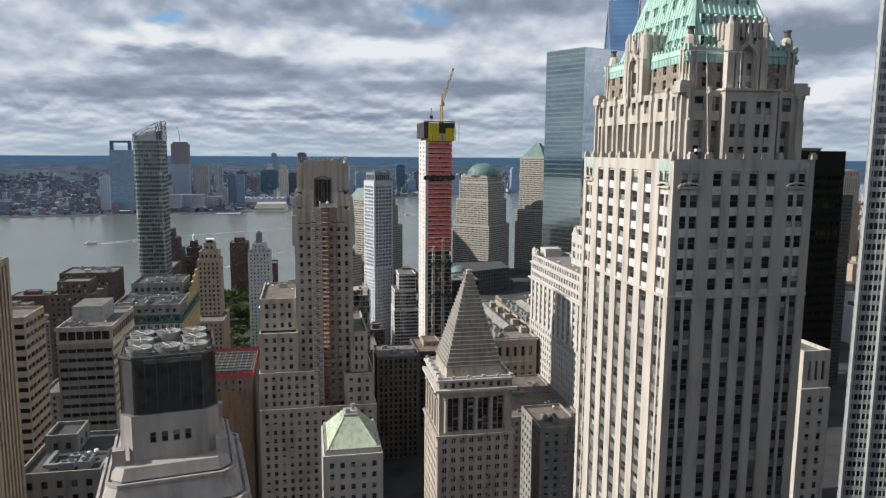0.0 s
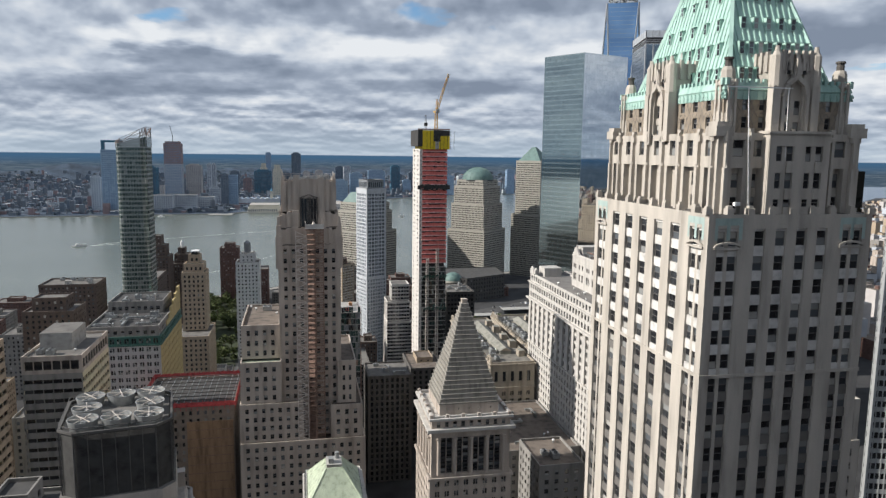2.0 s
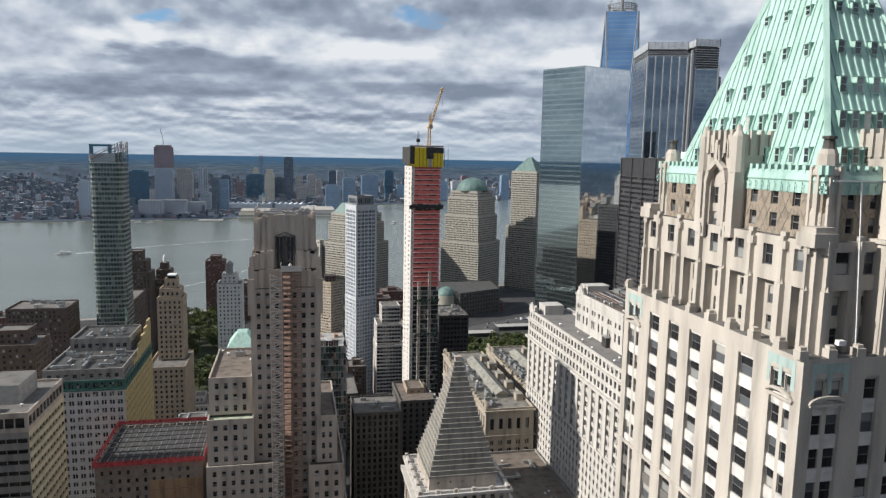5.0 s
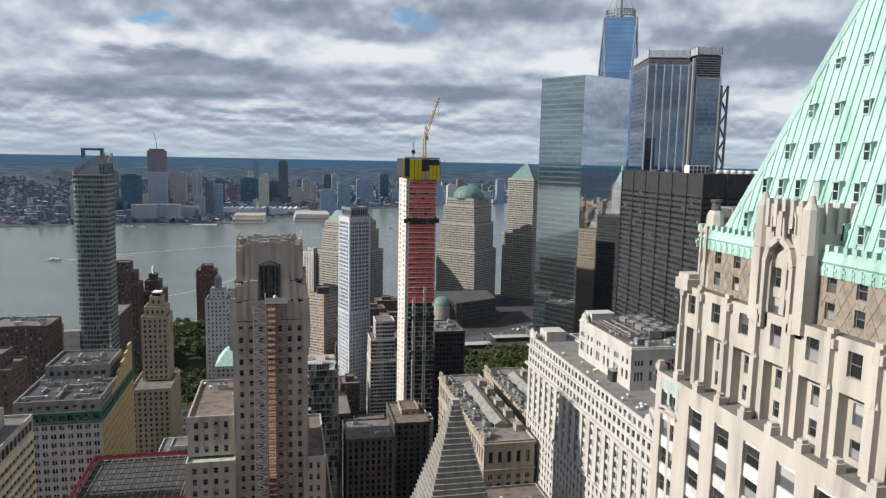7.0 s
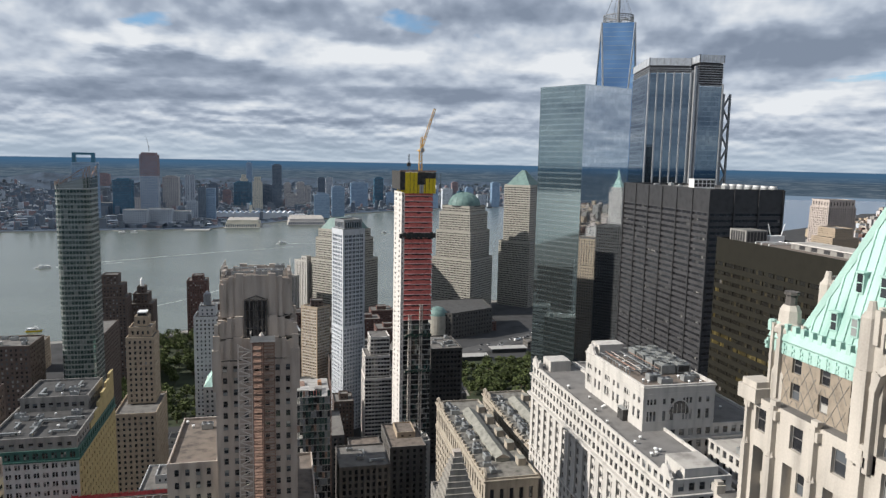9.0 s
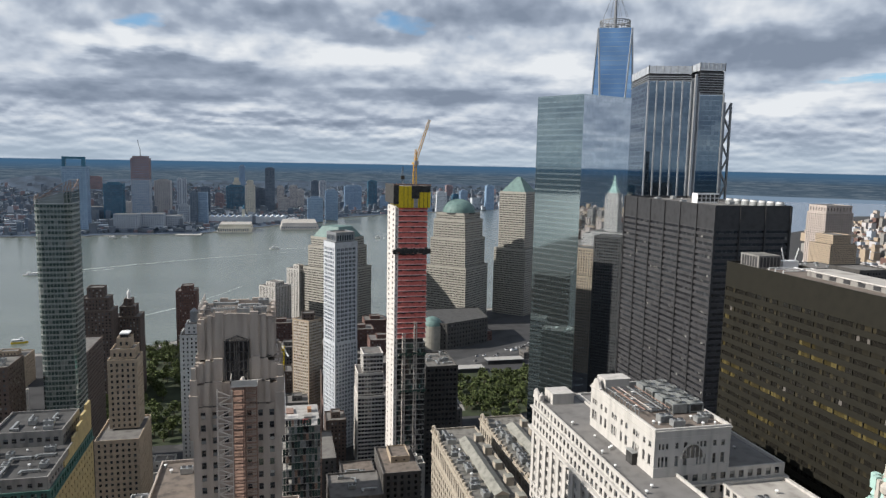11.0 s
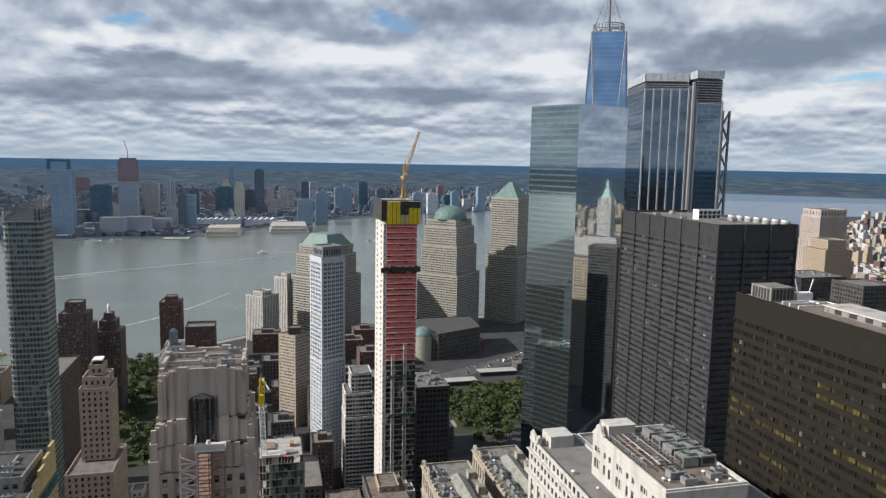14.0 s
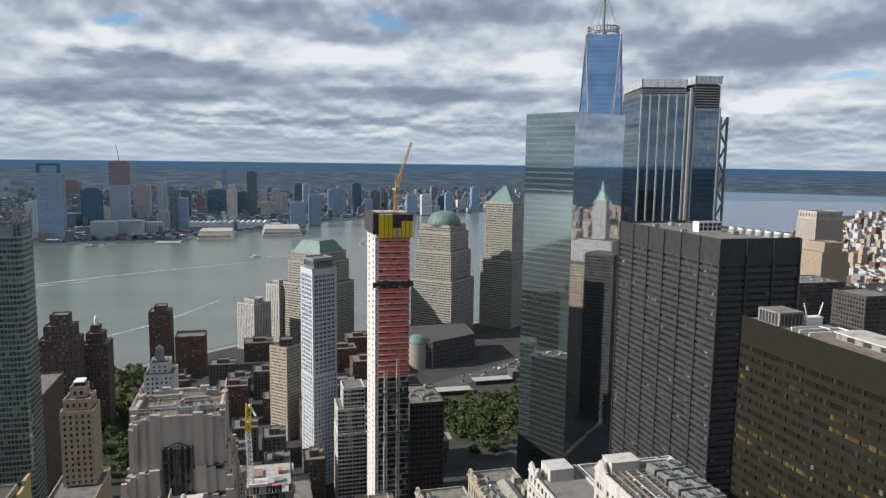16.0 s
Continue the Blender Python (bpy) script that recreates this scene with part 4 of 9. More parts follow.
        for sgn in (-1, 1):
            s.beam(top + u * sgn * hw * 0.55 + Vector((0, 0, zg - 0.2)), top + u * sgn * hw * 0.42 + Vector((0, 0, zg + 1.4)), 0.3, LIMESTONE)
            s.beam(top + u * sgn * hw * 0.42 + Vector((0, 0, zg + 1.4)), top + Vector((0, 0, zg + 2.5)), 0.3, LIMESTONE)
            s.beam(top + u * sgn * hw * 0.55 + Vector((0, 0, zlo)), top + u * sgn * hw * 0.55 + Vector((0, 0, zg - 0.2)), 0.25, LIMESTONE)
        # a spine rises from the hood between two dark niches
        sp = top + n * 0.05
        s.beam(sp + Vector((0, 0, zg + 2.3)), sp + Vector((0, 0, ztop - 0.6)), 0.26, LIMESTONE)
        for sgn in (-1, 1):
            s.beam(sp + u * sgn * 0.55 + Vector((0, 0, zg + 1.9)), sp + u * sgn * 0.3 + Vector((0, 0, ztop - 1.2)), 0.14, LIMESTONE)
            nc = mid + o0 + u * sgn * hw * 0.36
            a0, a1, e = nc - u * 0.42, nc + u * 0.42, n * 0.02
            zn0, zn1 = zg + 2.9, zg + 4.4
            s.face([tuple(a0 + e + Vector((0, 0, zn0))), tuple(a1 + e + Vector((0, 0, zn0))), tuple(a1 + e + Vector((0, 0, zn1))), tuple(nc + e + Vector((0, 0, zn1 + 0.7))), tuple(a0 + e + Vector((0, 0, zn1)))], BLACK)
            for w0 in (a0, a1):
                s.beam(w0 + n * 0.1 + Vector((0, 0, zn0)), w0 + n * 0.1 + Vector((0, 0, zn1)), 0.09, LIMESTONE)
                s.beam(w0 + n * 0.1 + Vector((0, 0, zn1)), nc + n * 0.1 + Vector((0, 0, zn1 + 0.8)), 0.09, LIMESTONE)
        bay = part("gable_bay", s, th)
        for pr in pinnacles:
            part("pinnacle", pr, bay)
        for pr in battlements:
            part("battlement", pr, bay)
        for cen, uu, w, h in pn:
            ob = new("window", window_mesh(w, h, PANE, True))
            ob.parent, ob.location, ob.rotation_euler = bay, cen, (0, 0, math.atan2(uu[1], uu[0]))
    # flat-topped block under the bay on the narrow sides
    for yy, face in ((108.9, 0), (142.9, 2)):
        s, pn = Shape(), []
        y0, y1 = (yy - 1.9, yy + 2.0) if face == 0 else (yy - 2.0, yy + 1.9)
        box = [(x + ox, y + oy) for x, y in rect(68.0, 77.6, y0, y1)]
        cc = [(1.1, "p"), (1.05, "w"), (0.7, "m"), (1.05, "w"), (1.8, "p"), (1.05, "w"), (0.7, "m"), (1.05, "w"), (1.1, "p")]
        st = Style(LIMESTONE, PANE, deep=0.4, sink=0.0, mullion=LIMESTONE)
        face_grid(s, pn, box[face], box[face + 1], zt + 0.01, z2 + 0.3, st, cc, [(1.0, "s"), (1.1, "w"), (1.5, "s"), (2.2, "w"), (1.6, "s"), (2.1, "w"), (2.1, "o")])
        for k in range(4):
            if k != face:
                p, q = box[k], box[(k + 1) % 4]
                s.face([(*p, zt + 0.01), (*q, zt + 0.01), (*q, z2 + 0.3), (*p, z2 + 0.3)], LIMESTONE)
        s.face([(*p, z2 + 0.3) for p in box], LIMESTONE)
        cornice(s, box, z2 - 0.1, 0.4, 0.25, LIMESTONE)
        bl = part("front_block", s, th)
        for cen, uu, w, h in pn:
            ob = new("window", window_mesh(w, h, PANE, True))
            ob.parent, ob.location, ob.rotation_euler = bl, cen, (0, 0, math.atan2(uu[1], uu[0]))
    # window-cleaning rails on the front
    rl = Shape()
    y = 108.0 + oy
    rl.beam((61.0 + ox, y - 0.9, z3 + 0.6), (71.0 + ox, y - 0.9, z3 + 0.6), 0.07, WHITE_PAINT)
    for xa, xb in ((64.2, 65.6), (70.4, 70.9)):
        rl.beam((xa + ox, y - 0.9, z3 + 0.6), (xb + ox, y - 0.6, zt + 0.6), 0.05, WHITE_PAINT)
    rl.box(63.2 + ox, 64.0 + ox, 106.9 + oy, 107.5 + oy, zt + 1.21, zt + 1.7, WHITE_PAINT)
    part("cleaning_rail", rl, th, "white steel maintenance rail")


copper_tower()


# ---- the stepped-pyramid tower ----
def stepped_pyramid_tower():
    th = thing("bank_tower", "stone bank tower with stepped pyramid roof", "tower", at=(46, 244, 3))
    ox, oy, oz = -46.0, -244.0, -3.0
    X0, X1, Y0, Y1 = 46.0, 75.0, 244.0, 273.0
    poly = [(x + ox, y + oy) for x, y in rect(X0, X1, Y0, Y1)]
    wall, panes = Shape(), []
    s = Style(WARM_STONE, PANE, bay=3.6, floor=3.7, win=0.46, high=0.55, deep=0.4, split=2, margin=1.0, top=0.4)
    zc0, zc1 = 104.0 + oz, 121.0 + oz
    prism(wall, panes, poly, 0, zc0, s, parapet=0.01)
    cornice(wall, poly, zc0 - 0.6, 0.9, 0.6, WARM_STONE)
    # colonnade stage: deep tall openings between columns
    col = Style(WARM_STONE, PANE, deep=1.3, spandrel=DARK_STEEL, sink=1.1, mullion=WARM_STONE)
    q = inset(poly, 0.6)
    for i in range(4):
        wd = 27.8
        b = (wd - 5) / 4
        c = [(2.5 + b * 0.14, "p")]
        for j in range(4):
            c += [(b * 0.34, "w"), (b * 0.04, "m"), (b * 0.34, "w"), (b * 0.28 if j < 3 else b * 0.14 + 2.5, "p")]
        face_grid(wall, panes, q[i], q[(i + 1) % 4], zc0, zc1, col, c, [(1.2, "o")] + [(0.5, "s"), (2.1, "w")] * 5 + [(2.8, "o")])
    for i in range(4):
        p0, p1 = Vector(q[i]), Vector(q[(i + 1) % 4])
        u = (p1 - p0).normalized()
        n = Vector((u.y, -u.x))
        b = 22.8 / 4
        for j in range(5):
            m = p0 + u * (2.5 + b * j) + n * 0.1
            wall.drum(m.x, m.y, zc0 + 1.2, zc1 - 2.8, 0.62, 0.52, WARM_STONE, 10)
            wall.box(m.x - 0.75, m.x + 0.75, m.y - 0.75, m.y + 0.75, zc1 - 3.3, zc1 - 2.7, WARM_STONE)
    z2 = 125.0 + oz
    cornice(wall, q, zc1 - 0.3, 1.1, 1.5, PALE_STONE)
    prism(wall, panes, q, zc1, z2, Style(WARM_STONE, PANE, bay=2.8, floor=3.4, win=0.45, high=0.55, top=0.4, deep=0.4), parapet=0.01, roof=PALE_STONE)
    cornice(wall, q, z2 - 0.4, 0.8, 0.9, PALE_STONE)
    # parapet blocks and balustrade round the terrace
    for i in range(4):
        p0, p1 = Vector(q[i]), Vector(q[(i + 1) % 4])
        u = (p1 - p0).normalized()
        n = Vector((u.y, -u.x))
        for j in range(5):
            m = p0 + u * (27.8 * (j + 0.5) / 5) - n * 0.3
            ex, ey = abs(u.x) * 1.9 + 0.35 * abs(n.x), abs(u.y) * 1.9 + 0.35 * abs(n.y)
            wall.box(m.x - ex, m.x + ex, m.y - ey, m.y + ey, z2 + 0.004, z2 + 1.1, PALE_STONE)
            m = p0 + u * (27.8 * j / 5) - n * 0.3
            wall.box(m.x - 0.5, m.x + 0.5, m.y - 0.5, m.y + 0.5, z2 + 0.004, z2 + 1.5, WARM_STONE)
    finish(th, wall, panes, near=from_walk(10 + ox, 150 + oy, 140), limit=290, bars=True)
    st = Shape()
    q3 = inset(poly, 4.0)
    z3 = 129.3 + oz
    st_pan = []
    prism(st, st_pan, q3, z2, z3, Style(WARM_STONE, PANE, bay=4, floor=4, win=0.1, high=0.2, top=0.6, deep=0.2), parapet=0.01)
    cornice(st, q3, z3 - 0.35, 0.5, 0.35, SLATE_STONE)
    part("attic", st, th)
    n = 22
    ztop = 162.2 + oz
    w0, w1 = 10.3, 0.95
    cx, cy = 14.5, 14.5
    for k in range(n):
        f0, f1 = k / n, (k + 1) / n
        a = w0 + (w1 - w0) * f0
        z0, z1 = z3 + (ztop - z3) * f0, z3 + (ztop - z3) * f1
        sp = Shape()
        sp.box(cx - a, cx + a, cy - a, cy + a, z0, z1 - 0.16, SLATE_STONE, bottom=False)
        e = a + 0.14
        sp.box(cx - e, cx + e, cy - e, cy + e, z1 - 0.16, z1, SLATE_STONE)
        part("roof_step", sp, th)
    cp = Shape()
    cp.box(cx - 0.9, cx + 0.9, cy - 0.9, cy + 0.9, ztop, ztop + 1.1, WARM_STONE)
    cp.box(cx - 1.1, cx + 1.1, cy - 1.1, cy + 1.1, ztop + 1.1, ztop + 1.5, WARM_STONE)
    part("roof_cap", cp, th)


stepped_pyramid_tower()


# ---- simple storeyed buildings ----
def building(name, label, category, blocks, group="", pane=None, near=None, limit=300, bars=False, roof=None):
    """blocks: (outline, z0, z1, style) from the ground up; outlines in the world."""
    bx, by = blocks[0][0][0]
    z00 = blocks[0][1]
    th = thing(name, label, category, group, at=(bx, by, z00))
    wall, panes = Shape(), []
    for b in blocks:
        poly, z0, z1, s = b[:4]
        rf = b[4] if len(b) > 4 else roof
        prism(wall, panes, [(x - bx, y - by) for x, y in poly], z0 - z00, z1 - z00, s, roof=rf, parapet=min(1.0, (z1 - z0) * 0.2))
    if near:
        f = from_walk(near[0] - bx, near[1] - by, near[2] - z00)
    finish(th, wall, panes, pane=pane or blocks[0][3].pane, near=f if near else None, limit=limit, bars=bars)
    return th


def terracotta_block():
    """The large white office block with a penthouse."""
    th = thing("office_block", "white terracotta office block with arched penthouse", "office building", at=(120, 247, 3))
    ox, oy, oz = -120.0, -247.0, -3.0
    wall, panes = Shape(), []
    zt = 154.0 + oz
    s = Style(PALE_STONE, PANE, bay=3.35, floor=3.75, win=0.5, high=0.56, deep=0.45, margin=1.2, top=0.2, split=2)
    # giant pilasters, then the attic row under the roof edge
    tall = Style(PALE_STONE, PANE, bay=6.7, floor=3.7, win=0.55, high=0.62, deep=0.9, sink=0.55, margin=1.2, top=0.2, split=2, spandrel=PALE_STONE)
    attic = Style(PALE_STONE, PANE, bay=3.35, floor=4.0, win=0.55, high=0.6, deep=0.5, margin=1.2, top=0.3)
    crown = Style(PALE_STONE, PANE, bay=3.35, floor=4.2, win=0.55, high=0.62, deep=0.4, top=0.6)
    z1, z2, z3 = 118.0 + oz, 141.0 + oz, 149.5 + oz

    def bar(x0, x1, y0, y1, top):
        poly = [(x + ox, y + oy) for x, y in rect(x0, x1, y0, y1)]
        prism(wall, panes, poly, 0, z1, s, parapet=0.01)
        cornice(wall, poly, z1 - 0.3, 0.6, 0.5, PALE_STONE)
        prism(wall, panes, poly, z1, z2, tall, parapet=0.01)
        cornice(wall, poly, z2 - 0.5, 0.9, 1.3, PALE_STONE)
        if top > z3:
            prism(wall, panes, poly, z2, z3, attic, parapet=0.01)
            cornice(wall, poly, z3 - 0.4, 0.6, 0.8, PALE_STONE)
            prism(wall, panes, inset(poly, 0.3), z3, top, crown, roof=ROOF_MEMBRANE, parapet=1.0, thick=0.6)
        else:
            prism(wall, panes, poly, z2, top, attic, roof=ROOF_PALE, parapet=0.8)
            cornice(wall, poly, top - 0.4, 0.5, 0.5, PALE_STONE)

    # two wings with a light court between them, joined by the body behind
    bar(120, 139, 250, 364, zt)
    bar(139.1, 178, 287, 364, zt - 0.1)
    bar(155, 177.5, 250, 286.9, 149.4 + oz)
    finish(th, wall, panes, near=from_walk(20 + ox, 170 + oy, 160), limit=300, bars=True)
    # penthouse, set back from the lit front
    ph, pp = Shape(), []
    base = [(x + ox, y + oy) for x, y in rect(130.3, 156.5, 286.6, 332)]
    zp = 168.5 + oz
    pst = Style(PALE_STONE, PANE, deep=0.45, mullion=PALE_STONE)
    group = [(1.6, "p"), (0.9, "w"), (0.5, "m"), (0.9, "w"), (0.5, "m"), (0.9, "w"), (2.6, "p"), (1.3, "w"), (1.9, "p"), (1.5, "w"), (2.0, "p")]
    for i in range(4):
        p, q = base[i], base[(i + 1) % 4]
        wd = (Vector(q) - Vector(p)).length
        k = max(1, round(wd / 14.6))
        f = wd / (14.6 * k)
        face_grid(ph, pp, p, q, zt - 1.0, zp, pst, [(w * f, kind) for w, kind in group * k], [(3.2, "o"), (3.4, "w"), (2.2, "o"), (2.0, "w"), (zp - zt + 1.0 - 10.8, "o")])
    rim = inset(base, 0.7)
    for i in range(4):
        k = (i + 1) % 4
        ph.face([(*base[i], zp), (*base[k], zp), (*rim[k], zp), (*rim[i], zp)], PALE_STONE)
        ph.face([(*rim[i], zp - 1.2), (*rim[i], zp), (*rim[k], zp), (*rim[k], zp - 1.2)], PALE_STONE)
    ph.face([(*p, zp - 1.2) for p in rim], ROOF_BROWN)
    cornice(ph, base, zp - 1.1, 0.5, 0.35, PALE_STONE)
    cornice(ph, base, zp - 3.2, 0.3, 0.18, PALE_STONE)
    cornice(ph, base, zt + 1.9, 0.25, 0.15, PALE_STONE)
    # arched window with a stone hood on the end
    cx = 143.4 + ox
    for i in range(12):
        a0, a1 = math.pi * i / 12, math.pi * (i + 1) / 12
        y = 286.6 + oy - 0.06
        ph.face([(cx, y, zt + 4.6), (cx - 3.6 * math.cos(a0), y, zt + 4.6 + 4.3 * math.sin(a0)), (cx - 3.6 * math.cos(a1), y, zt + 4.6 + 4.3 * math.sin(a1))][::-1], PANE_DARK)
        ph.beam((cx - 3.9 * math.cos(a0), y - 0.1, zt + 4.6 + 4.6 * math.sin(a0)), (cx - 3.9 * math.cos(a1), y - 0.1, zt + 4.6 + 4.6 * math.sin(a1)), 0.2, PALE_STONE)
    for k in (-2.3, -0.8, 0.8, 2.3):
        ph.beam((cx + k, 286.6 + oy - 0.12, zt + 4.6), (cx + k, 286.6 + oy - 0.12, zt + 7.9), 0.1, PALE_STONE)
    # scrolled gables at the roof ends
    prof = [(-3.4, 0), (-3.4, 0.8), (-2.7, 0.9), (-2.1, 1.6), (-1.8, 2.6), (-0.9, 3.3), (0, 3.5), (0.9, 3.3), (1.8, 2.6), (2.1, 1.6), (2.7, 0.9), (3.4, 0.8), (3.4, 0)]
    for gx, gy, gz in ((130.2, 328.0, zp), (119.8, 360.0, zt), (119.8, 254.0, zt)):
        gb = Shape()
        a = [(gx + ox, gy + oy + u, gz - 0.3 + v) for u, v in prof]
        b = [(gx + ox + 0.9, gy + oy + u, gz - 0.3 + v) for u, v in prof]
        gb.face(a[::-1], PALE_STONE), gb.face(b, PALE_STONE)
        for k in range(len(a) - 1):
            gb.face([a[k], a[k + 1], b[k + 1], b[k]], PALE_STONE)
        gb.drum(gx + ox + 0.45, gy + oy, gz + 3.0, gz + 4.2, 0.4, 0.15, PALE_STONE, 8)
        part("scroll_gable", gb, th, "scrolled white terracotta gable")
    c = Shape()
    c.box(132.5 + ox, 142.0 + ox, 325.3 + oy, 331.2 + oy, zp - 1.3, zp + 3.2, PALE_STONE)
    c.box(132.2 + ox, 142.3 + ox, 325.0 + oy, 331.5 + oy, zp + 3.2, zp + 3.5, PALE_STONE)
    part("roof_stair", c, th, "white roof stair block")
    # pipe racks over the penthouse roof
    rk = Shape()
    rx0, rx1, ry0, ry1, rz = 132.0 + ox, 143.0 + ox, 300 + oy, 323.5 + oy, zp + 1.0
    for i in range(12):
        y = ry0 + (ry1 - ry0) * i / 11
        rk.beam((rx0, y, rz), (rx1, y, rz), 0.11, STEEL_GREY)
        for x in (rx0, rx1):
            rk.beam((x, y, zp - 1.2), (x, y, rz), 0.1, STEEL_GREY)
    for i, x in enumerate((rx0, rx0 + 2.2, rx0 + 4.4, rx0 + 8.0, rx1)):
        rk.beam((x, ry0, rz + 0.25), (x, ry1, rz + 0.25), 0.16 if i % 2 else 0.1, (DUCT, RUST, SCAFFOLD)[i % 3])
    part("pipe_rack", rk, th, "steel pipe rack with rusty and galvanised pipes")
    g = Shape()
    for c, u, w, h in pp:
        window_faces(g, c, u, w, h, PANE, True)
    p = part("penthouse", ph, th, "white penthouse block")
    part("windows", g, p, kind="stuff")
    # low stair house and ornate corner blocks at the far end of the roof
    c = Shape()
    c.box(124.5 + ox, 133.5 + ox, 354 + oy, 362.5 + oy, zt - 1, zt + 3.4, PALE_STONE)
    for x, y in ((121, 363), (121, 357), (133, 363)):
        c.box(x + ox - 0.8, x + ox + 0.8, y + oy - 0.8, y + oy + 0.8, zt, zt + 2.2, PALE_STONE)
        c.drum(x + ox, y + oy, zt + 2.2, zt + 3.2, 0.8, 0.3, PALE_STONE, 8)
    part("stair_house", c, th)
    c = Shape()
    c.box(124.5 + ox, 135 + ox, 251.5 + oy, 262 + oy, zt - 1, zt + 2.4, PALE_STONE, top=ROOF_PALE)
    part("corner_house", c, th)
    c = Shape()
    c.box(128.4 + ox, 130.2 + ox, 296.5 + oy, 300.5 + oy, zt - 1, zt + 3.0, SITE_DARK)
    c.box(128.2 + ox, 130.2 + ox, 296.2 + oy, 300.8 + oy, zt + 3.0, zt + 3.25, DUCT)
    part("roof_shed", c, th, "dark louvred roof shed")


terracotta_block()


STEEL_BAND = material("worn_steel_band", (0.052, 0.051, 0.053), 0.42, vary=0.2, scale=0.25)


def black_tower():
    """The black steel tower with deep floor bands."""
    s = Style(DARK_STEEL, PANE_DARK, bay=17.6, floor=3.65, win=0.95, high=0.46, deep=0.55, spandrel=STEEL_BAND, sink=0.0, margin=0.4, top=13.5, ribbon=False, pier=BLACK)
    x0, x1, y0, y1, z1 = 257.0, 306.0, 450.0, 556.0, 226.5
    th = thing("steel_tower", "black steel office tower with deep floor bands", "skyscraper", at=(x0, y0, 3))
    wall, panes = Shape(), []
    poly = rect(0, x1 - x0, 0, y1 - y0)
    prism(wall, panes, poly, 0, z1 - 3, s, roof=ROOF_GREY, parapet=1.5)
    mull = Shape()
    # upright column lines stand proud of the bands
    for i in range(4):
        p, q = Vector(poly[i]), Vector(poly[(i + 1) % 4])
        u = (q - p).normalized()
        n = Vector((u.y, -u.x))
        k = 6 if i in (1, 3) else 3
        for j in range(k + 1):
            m = p + u * ((q - p).length * j / k)
            cl = Shape()
            cl.box(m.x - 0.55, m.x + 0.55, m.y - 0.55, m.y + 0.55, 0, z1 - 3 - 0.5, DARK_STEEL)
            if j:
                part("column", cl, th)
        # split each ribbon with slender mullions
        ln = (q - p).length
        cnt = int(ln / 1.5)
        for j in range(1, cnt):
            m = p + u * (ln * j / cnt) - n * 0.5
            mull.box(m.x - 0.05, m.x + 0.05, m.y - 0.05, m.y + 0.05, 0, z1 - 17, DARK_STEEL, bottom=False)
    # cut the long ribbon panes so that blinds differ
    cut = []
    for c, u, w, h in panes:
        k = max(1, round(w / 1.5))
        for j in range(k):
            o = (j + 0.5) / k * w - w / 2
            cut.append(((c[0] + u[0] * o, c[1] + u[1] * o, c[2]), u, w / k, h))
    pale = []
    for w in cut:
        run = noise.noise(Vector((w[0][0] * 0.11 + 3, w[0][1] * 0.11, w[0][2] * 0.61)))
        if run > 0.44:
            pale.append(w)
    lit = set(id(w) for w in pale)
    finish(th, wall, [w for w in cut if id(w) not in lit], pane=PANE_DARK)
    g = Shape()
    for c, u, w, h in pale:
        window_faces(g, c, u, w * 0.9, h * 0.6, PANE_BLIND, False)
    part("blind_windows", g, th, "windows with pale half-drawn blinds", kind="stuff")
    part("mullions", mull, th, kind="stuff")
    for x, y, n in ((18.0, 46.0, 5),):
        pl = Shape()
        pl.box(x, x + 3.0 * n, y, y + 6, z1 - 4.5, z1 + 1.6, WHITE_PAINT, top=DUCT)
        unit = part("plant_unit", pl, th, "white rooftop plant with dark louvre panels")
        for k in range(n):
            for r in (0, 1):
                lv = Shape()
                lv.box(x + 0.35 + 3.0 * k, x + 2.75 + 3.0 * k, y - 0.08, y, z1 - 3.6 + 2.4 * r, z1 - 1.6 + 2.4 * r, BLACK)
                part("louvre_panel", lv, unit)


black_tower()


